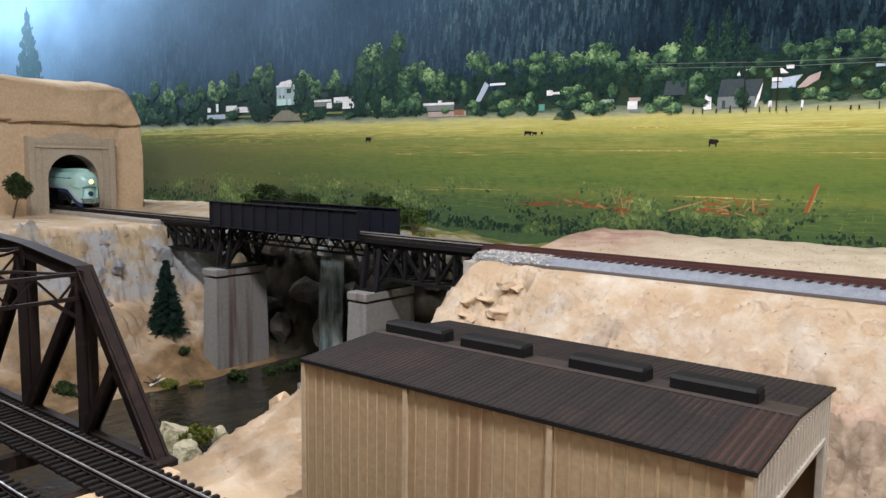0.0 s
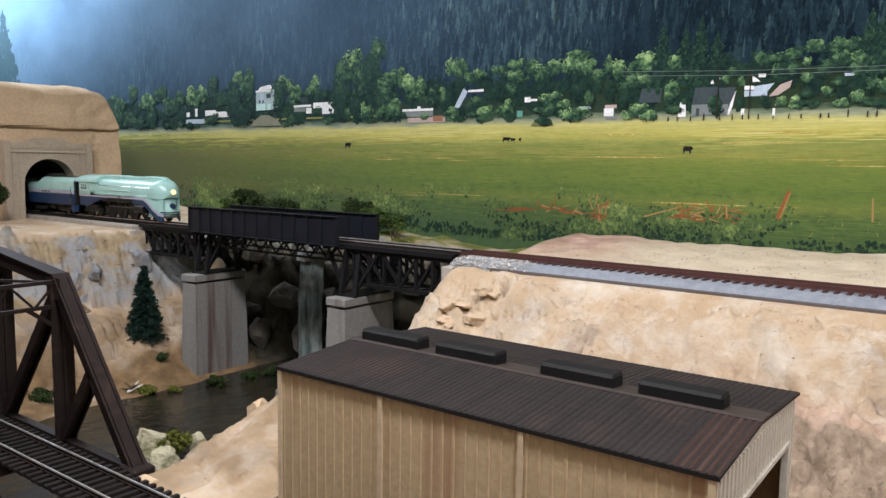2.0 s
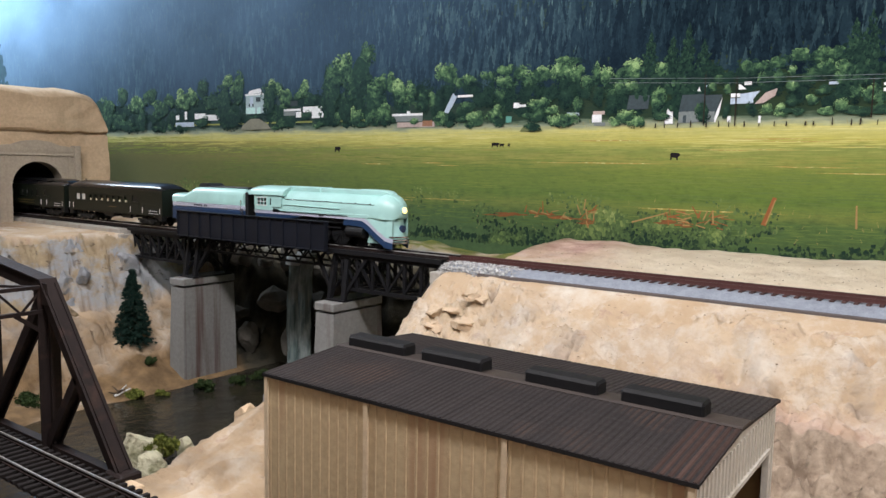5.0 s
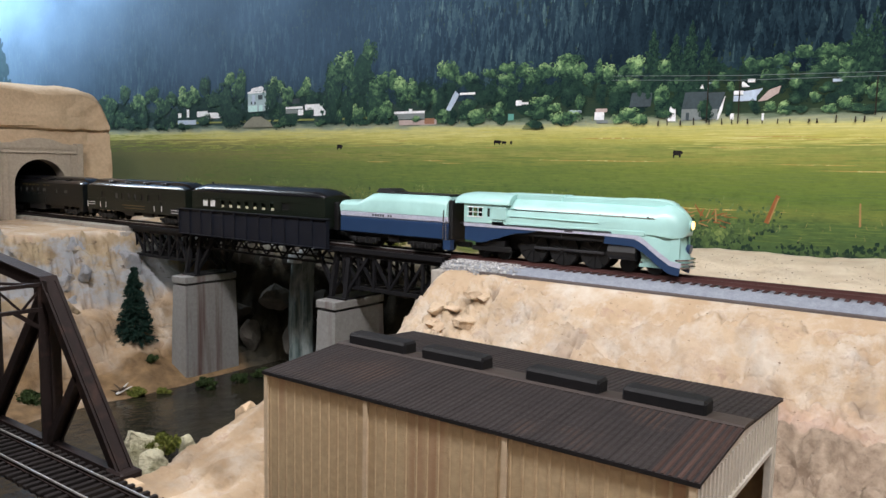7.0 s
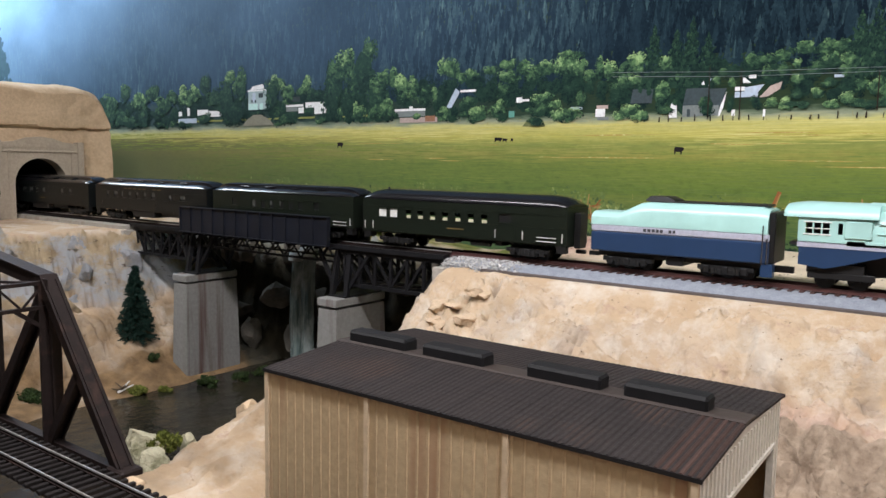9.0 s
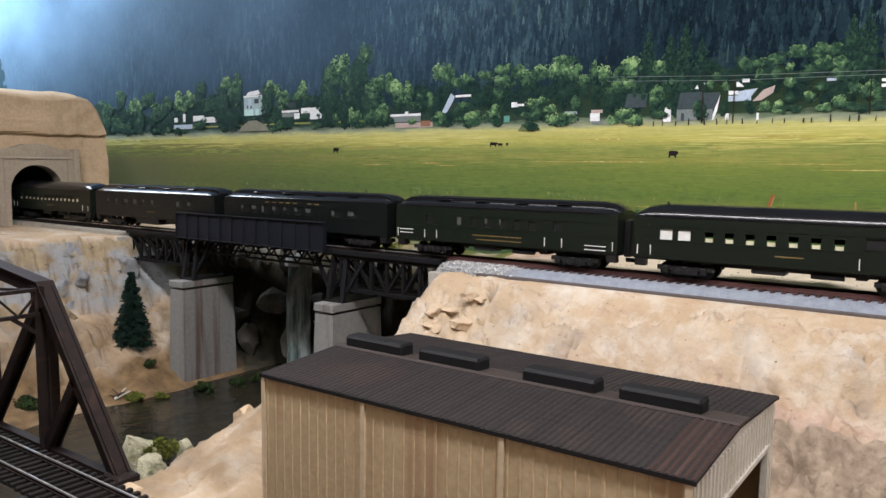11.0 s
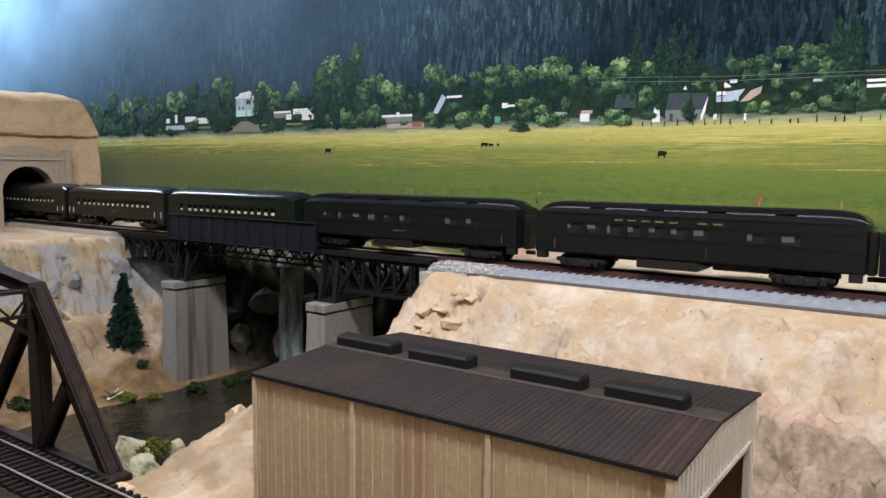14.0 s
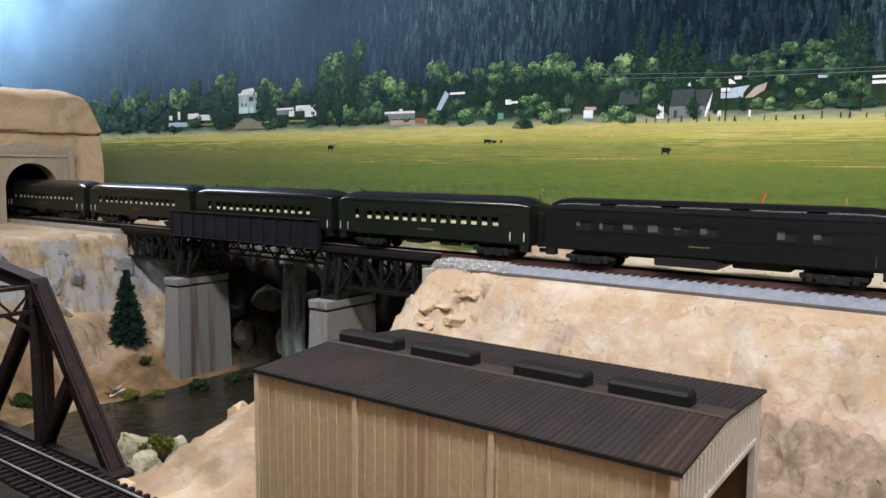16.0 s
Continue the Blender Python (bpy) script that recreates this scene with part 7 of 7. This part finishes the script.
HOUSES += [("white", 0.151, 0.154, 0.1166, 0.1220, "block"), ("white", 0.269, 0.282, 0.1428, 0.1450, "block"), ("white", 0.269, 0.283, 0.1384, 0.1410, "block"), ("pale_blue", -0.648, -0.604, 0.1253, 0.1319, "block"), ("pale_blue", -0.481, -0.474, 0.1507, 0.1628, "block"), ("pale_blue", 0.153, 0.172, 0.1322, 0.1371, "block"), ("pale_blue", 0.161, 0.177, 0.1358, 0.1425, ((0.0, 0.71), (1.0, 1.0), (0.68, 0.0), (0.0, 0.0))), ("pale_blue", 0.130, 0.135, 0.1435, 0.1495, "block"), ("pale_blue", -0.004, 0.009, 0.1262, 0.1290, "block")]
HOUSES += [("pale_blue", 0.230, 0.237, 0.1453, 0.1476, "block"), ("slate", 0.108, 0.131, 0.1266, 0.1417, ((0.0, 0.0), (0.11, 1.0), (1.0, 1.0), (0.91, 0.0))), ("slate", 0.131, 0.146, 0.1259, 0.1407, ((0.0, 1.0), (1.0, 1.0), (0.67, 0.0), (0.13, 0.0))), ("slate", 0.058, 0.080, 0.1302, 0.1433, ((0.0, 0.0), (0.1, 1.0), (1.0, 1.0), (0.95, 0.0))), ("slate", -0.403, -0.388, 0.1482, 0.1547, "block"), ("slate", -0.375, -0.362, 0.1315, 0.1400, "block"), ("wall_grey", 0.108, 0.122, 0.1167, 0.1268, "block"), ("wall_grey", 0.122, 0.140, 0.1172, 0.1262, "block"), ("wall_grey", -0.229, -0.185, 0.1246, 0.1310, "block")]
HOUSES += [("wall_grey", -0.414, -0.392, 0.1361, 0.1412, "block"), ("wall_grey", 0.025, 0.037, 0.1155, 0.1187, "block"), ("tan_roof", 0.173, 0.191, 0.1314, 0.1442, ((0.0, 0.0), (0.49, 0.74), (1.0, 1.0), (0.92, 0.52), (0.41, 0.07))), ("tan_roof", 0.024, 0.036, 0.1264, 0.1296, "block"), ("tan_roof", -0.222, -0.168, 0.1178, 0.1236, "block"), ("window_dark", -0.483, -0.480, 0.1501, 0.1539, "block"), ("window_dark", -0.476, -0.473, 0.1498, 0.1536, "block"), ("window_dark", -0.468, -0.459, 0.1561, 0.1621, "block"), ("window_dark", 0.112, 0.115, 0.1168, 0.1234, "block")]
HOUSES += [("window_dark", 0.073, 0.076, 0.1310, 0.1363, "block"), ("teal", -0.075, -0.068, 0.1206, 0.1271, "block"), ("red", -0.185, -0.171, 0.1187, 0.1250, "block")]


def printed_village():
    """Village houses as flat inked shapes; a shape is given in shares of its block."""
    for k, (nm, x0, x1, z0, z1, shape) in enumerate(HOUSES):
        y = YB - 0.00062 - k * 0.0000007
        sh = ((0, 0), (1, 0), (1, 1), (0, 1)) if shape == "block" else shape
        gg = Geo().add([(x0 + (x1 - x0) * a, y, z0 + (z1 - z0) * b) for a, b in sh], [tuple(range(len(sh)))])
        part("printed_house" if nm != "window_dark" else "printed_window", gg, ink(nm, INKS[nm]), backdrop)


def printed_greenery():
    rnd = random.Random(5)
    pr = Print(0.00026)
    # far filler crowns behind the village
    for i in range(330):
        x = rnd.uniform(-1.05, 0.55)
        z = 0.126 + (0.036 + 0.014 * max(0, x + 0.2)) * (1 - i / 330) ** 0.8 + rnd.uniform(-0.004, 0.004)
        r = rnd.uniform(0.008, 0.015)
        pr.layer(i // 55)
        leafy(pr, rnd, x, z, r * (1.3 if x < -0.3 else 1.0), r, rnd.uniform(0.08, 0.40), 60)
    pr.put("printed_far_trees", GREENS, "distant green trees printed on the backdrop")
    pr = Print(0.00066, 10)
    for k, (x, z0, z1, w) in enumerate(TALL[:-1]):
        pr.layer(k % 4, 7e-6)
        tall_tree(pr, rnd, x, z0, z1, w, 0.10)
    for k, (x, z, rx, rz, tone) in enumerate(CROWNS):
        pr.layer(5 + k, 7e-6)
        leafy(pr, rnd, x, z, rx * 1.08, rz * 1.08, min(1, tone * 1.22 + 0.08 + (0.06 if x < -0.3 else 0)), 170)
    # low hedge and scrub along the meadow's far edge
    for i in range(60):
        x = rnd.uniform(-1.0, 0.5)
        pr.layer(136, 7e-6)
        leafy(pr, rnd, x, rnd.uniform(0.120, 0.127), rnd.uniform(0.005, 0.012), rnd.uniform(0.003, 0.006), rnd.uniform(0.35, 0.85), 24)
    pr.put("printed_near_trees", GREENS, "rounded green trees printed in front of the village")
    pr = Print(0.00030)
    tall_tree(pr, rnd, *TALL[-1], 0.30)
    pr.put("printed_lone_conifer", LONE, "misty lone conifer printed above the tunnel hill")


def printed_meadow():
    rnd = random.Random(8)
    pr = Print(0.00007)
    # tufts and scrub, denser and darker towards the bottom edge
    for i in range(30000):
        u = rnd.random() ** 1.4
        z = -0.006 + 0.056 * u
        x = rnd.uniform(-0.95, 0.60)
        d = fbm(x * 14, z * 40, 3.3, 3)
        if rnd.random() > 0.95 - 1.1 * u + 1.2 * d:
            continue
        s = rnd.uniform(0.0005, 0.0019) * (1.2 - 0.5 * u)
        tn = 0.30 + 0.7 * d + rnd.uniform(-0.22, 0.22) - 0.14 * math.exp(-((z - 0.008) / 0.012) ** 2)
        pr.poly([(x + 1.2 * s * math.cos(k * math.tau / 7) * rnd.uniform(0.6, 1.3), z + 1.25 * s * math.sin(k * math.tau / 7) * rnd.uniform(0.4, 1.7)) for k in range(7)], min(1, max(0, tn)))
    pr.put("printed_meadow_tufts", SCRUB, "grass tufts and scrub printed along the meadow")
    st = Print(0.00003)
    zs_, ts_ = (0.0, 0.03, 0.05, 0.085, 0.10, 0.115), (0.20, 0.30, 0.36, 0.50, 0.78, 0.80)
    for i in range(5000):
        z = rnd.uniform(0.012, 0.112)
        x = rnd.uniform(-0.95, 0.6)
        if x < -0.30 and z < 0.085 and rnd.random() < (-x - 0.30) * 3:
            continue
        l = rnd.uniform(0.004, 0.030) * (0.4 + 5 * z)
        t = rnd.uniform(0.00015, 0.0006)
        tn = float(np.interp(z, zs_, ts_)) + rnd.gauss(0, 0.030) + 0.12 * fbm(x * 5, z * 60, 4.4, 3) - 0.30 * max(0, -x - 0.35)
        st.poly([(x - l, z), (x - l * 0.3, z - t), (x + l * 0.5, z - t * 0.7), (x + l, z + t * 0.3), (x + l * 0.2, z + t), (x - l * 0.6, z + t * 0.6)], min(1, max(0, tn)))
    for i in range(26):
        z = rnd.choice((0.036, 0.074, 0.078, 0.093, 0.1)) + rnd.uniform(-0.002, 0.002)
        x, l, t = rnd.uniform(-0.30, 0.5), rnd.uniform(0.015, 0.06), rnd.uniform(0.0003, 0.0008)
        st.poly([(x - l, z), (x - l * 0.3, z - t), (x + l * 0.5, z - t * 0.7), (x + l, z), (x + l * 0.2, z + t), (x - l * 0.6, z + t * 0.6)], 1.0)
    st.put("printed_meadow_streaks", MEADOW, "mown grass streaks printed along the meadow")
    straw = Print(0.00011)
    for i in range(420):
        x = rnd.uniform(-0.6, 0.6)
        z = rnd.choice((rnd.uniform(0.112, 0.119), rnd.uniform(0.004, 0.045)))
        hgt, w = rnd.uniform(0.002, 0.006), rnd.uniform(0.0002, 0.0005)
        lean = rnd.uniform(-0.4, 0.4) * hgt
        straw.poly([(x, z), (x + w, z), (x + lean + w * 0.5, z + hgt)], 0.5)
    straw.put("printed_straw", ink("straw", (0.34, 0.29, 0.11)), "dry straw stalks printed on the meadow")


def printed_bits():
    rnd = random.Random(3)

    def patch(name, pts, mat, d):
        y = YB - d
        gg = Geo()
        gg.add([(x, y, z) for x, z in pts], [tuple(range(len(pts)))])
        part(name, gg, mat, backdrop)

    cow = ink("cow", (0.018, 0.015, 0.016))
    for i, (x0, x1, z0, z1) in enumerate(((0.102, 0.111, 0.083, 0.090), (-0.092, -0.082, 0.095, 0.100), (-0.082, -0.076, 0.095, 0.099), (-0.072, -0.069, 0.095, 0.099), (-0.322, -0.312, 0.089, 0.096))):
        w, h = x1 - x0, z1 - z0
        patch("printed_cow", [(x0 + w * a, z0 + h * b) for a, b in ((0.02, 0.0), (0.12, 0.0), (0.18, 0.35), (0.62, 0.32), (0.66, 0.02), (0.78, 0.02), (0.82, 0.45), (0.98, 0.55), (1.0, 0.78), (0.85, 0.95), (0.10, 1.0), (0.0, 0.8))], cow, 0.00014 + i * 1e-6)
    wood, pale = ink("orange_wood", (0.27, 0.105, 0.04)), ink("pale_wood", (0.34, 0.215, 0.09))

    def stick(x0, z0, x1, z1, w, mat, d):
        a = Vector((x1 - x0, z1 - z0)).normalized()
        nx, nz = -a.y * w / 2, a.x * w / 2
        patch("printed_timber", [(x0 - nx, z0 - nz), (x0 + nx, z0 + nz), (x1 + nx * 0.8, z1 + nz * 0.8), (x1 - nx * 0.8, z1 - nz * 0.8)], mat, d)

    stick(0.1865, 0.028, 0.1945, 0.052, 0.0042, wood, 0.00015)
    stick(0.1885, 0.029, 0.1950, 0.050, 0.0012, pale, 0.00016)
    stick(0.2575, 0.029, 0.2565, 0.048, 0.0016, pale, 0.00015)
    stick(0.068, 0.024, 0.103, 0.035, 0.0014, pale, 0.00015)
    d = 0.00017
    for i in range(64):
        d += 1e-6
        cx, cz, sx, sz = rnd.choice(((0.108, 0.030, 0.010, 0.007), (-0.025, 0.027, 0.027, 0.004), (0.021, 0.024, 0.008, 0.010), (0.140, 0.028, 0.012, 0.005)))
        x, z = cx + rnd.uniform(-sx, sx), cz + rnd.uniform(-sz, sz)
        l, a = rnd.uniform(0.004, 0.012), rnd.choice((rnd.uniform(-0.35, 0.35), rnd.uniform(0.8, 2.2)))
        stick(x, z, x + l * math.cos(a), z + l * math.sin(a), rnd.uniform(0.0007, 0.0016), rnd.choice((wood, wood, pale)), d)
    red = ink("red_soil", (0.20, 0.085, 0.035))
    for i in range(24):
        cx, cz, sx, sz = rnd.choice(((-0.025, 0.025, 0.027, 0.003), (0.021, 0.022, 0.010, 0.003), (0.110, 0.025, 0.012, 0.002), (-0.075, 0.024, 0.02, 0.002)))
        x, z, l, t = cx + rnd.uniform(-sx, sx), cz + rnd.uniform(-sz, sz), rnd.uniform(0.004, 0.012), rnd.uniform(0.0006, 0.0018)
        patch("printed_soil", [(x - l, z), (x - l * 0.4, z - t), (x + l * 0.5, z - t * 0.6), (x + l, z + t * 0.2), (x + l * 0.3, z + t), (x - l * 0.5, z + t * 0.5)], red, 0.00012 + i * 1e-6)
    post = ink("fence_post", (0.030, 0.022, 0.018))
    for i in range(34):
        x = 0.085 + i * 0.0115 + rnd.uniform(-0.003, 0.003)
        stick(x, 0.1125, x + rnd.uniform(-0.0004, 0.0004), 0.1125 + rnd.uniform(0.003, 0.0065), rnd.uniform(0.0007, 0.0014), post, 0.00172 + i * 1e-6)
    for x, z0, z1 in ((0.131, 0.114, 0.159), (0.158, 0.113, 0.156), (0.262, 0.118, 0.150)):
        stick(x, z0, x, z1, 0.0010, post, 0.00178)
    wire = ink("wire", (0.22, 0.26, 0.28))
    for za, zb in ((0.160, 0.149), (0.156, 0.1465)):
        stick(0.04, za, 0.158, za - 0.006, 0.00028, wire, 0.00180)
        stick(0.158, za - 0.006, 0.36, zb, 0.00028, wire, 0.00181)
    mound = ink("gravel", (0.24, 0.24, 0.19))
    patch("printed_mound", [(-0.500, 0.119), (-0.437, 0.119), (-0.444, 0.126), (-0.462, 0.1335), (-0.478, 0.1335), (-0.493, 0.126)], mound, 0.00168)
    patch("printed_mound", [(-0.058, 0.111), (-0.031, 0.111), (-0.035, 0.118), (-0.044, 0.1215), (-0.053, 0.117)], ink("mound_green", (0.16, 0.18, 0.08)), 0.00080)
    for i in range(9):
        x = -0.66 + i * 0.045 + rnd.uniform(-0.01, 0.01)
        patch("printed_track", [(x, 0.1265), (x + 0.03, 0.1262), (x + 0.032, 0.1285), (x + 0.004, 0.1288)], ink("lime", (0.26, 0.29, 0.10)), 0.00060 + i * 1e-6)


printed_forest()
printed_village()
printed_greenery()
printed_meadow()
printed_bits()
# ---- motion ----
def motions():
    for car, rows in MOVES:
        walk(car, rows)


motions()
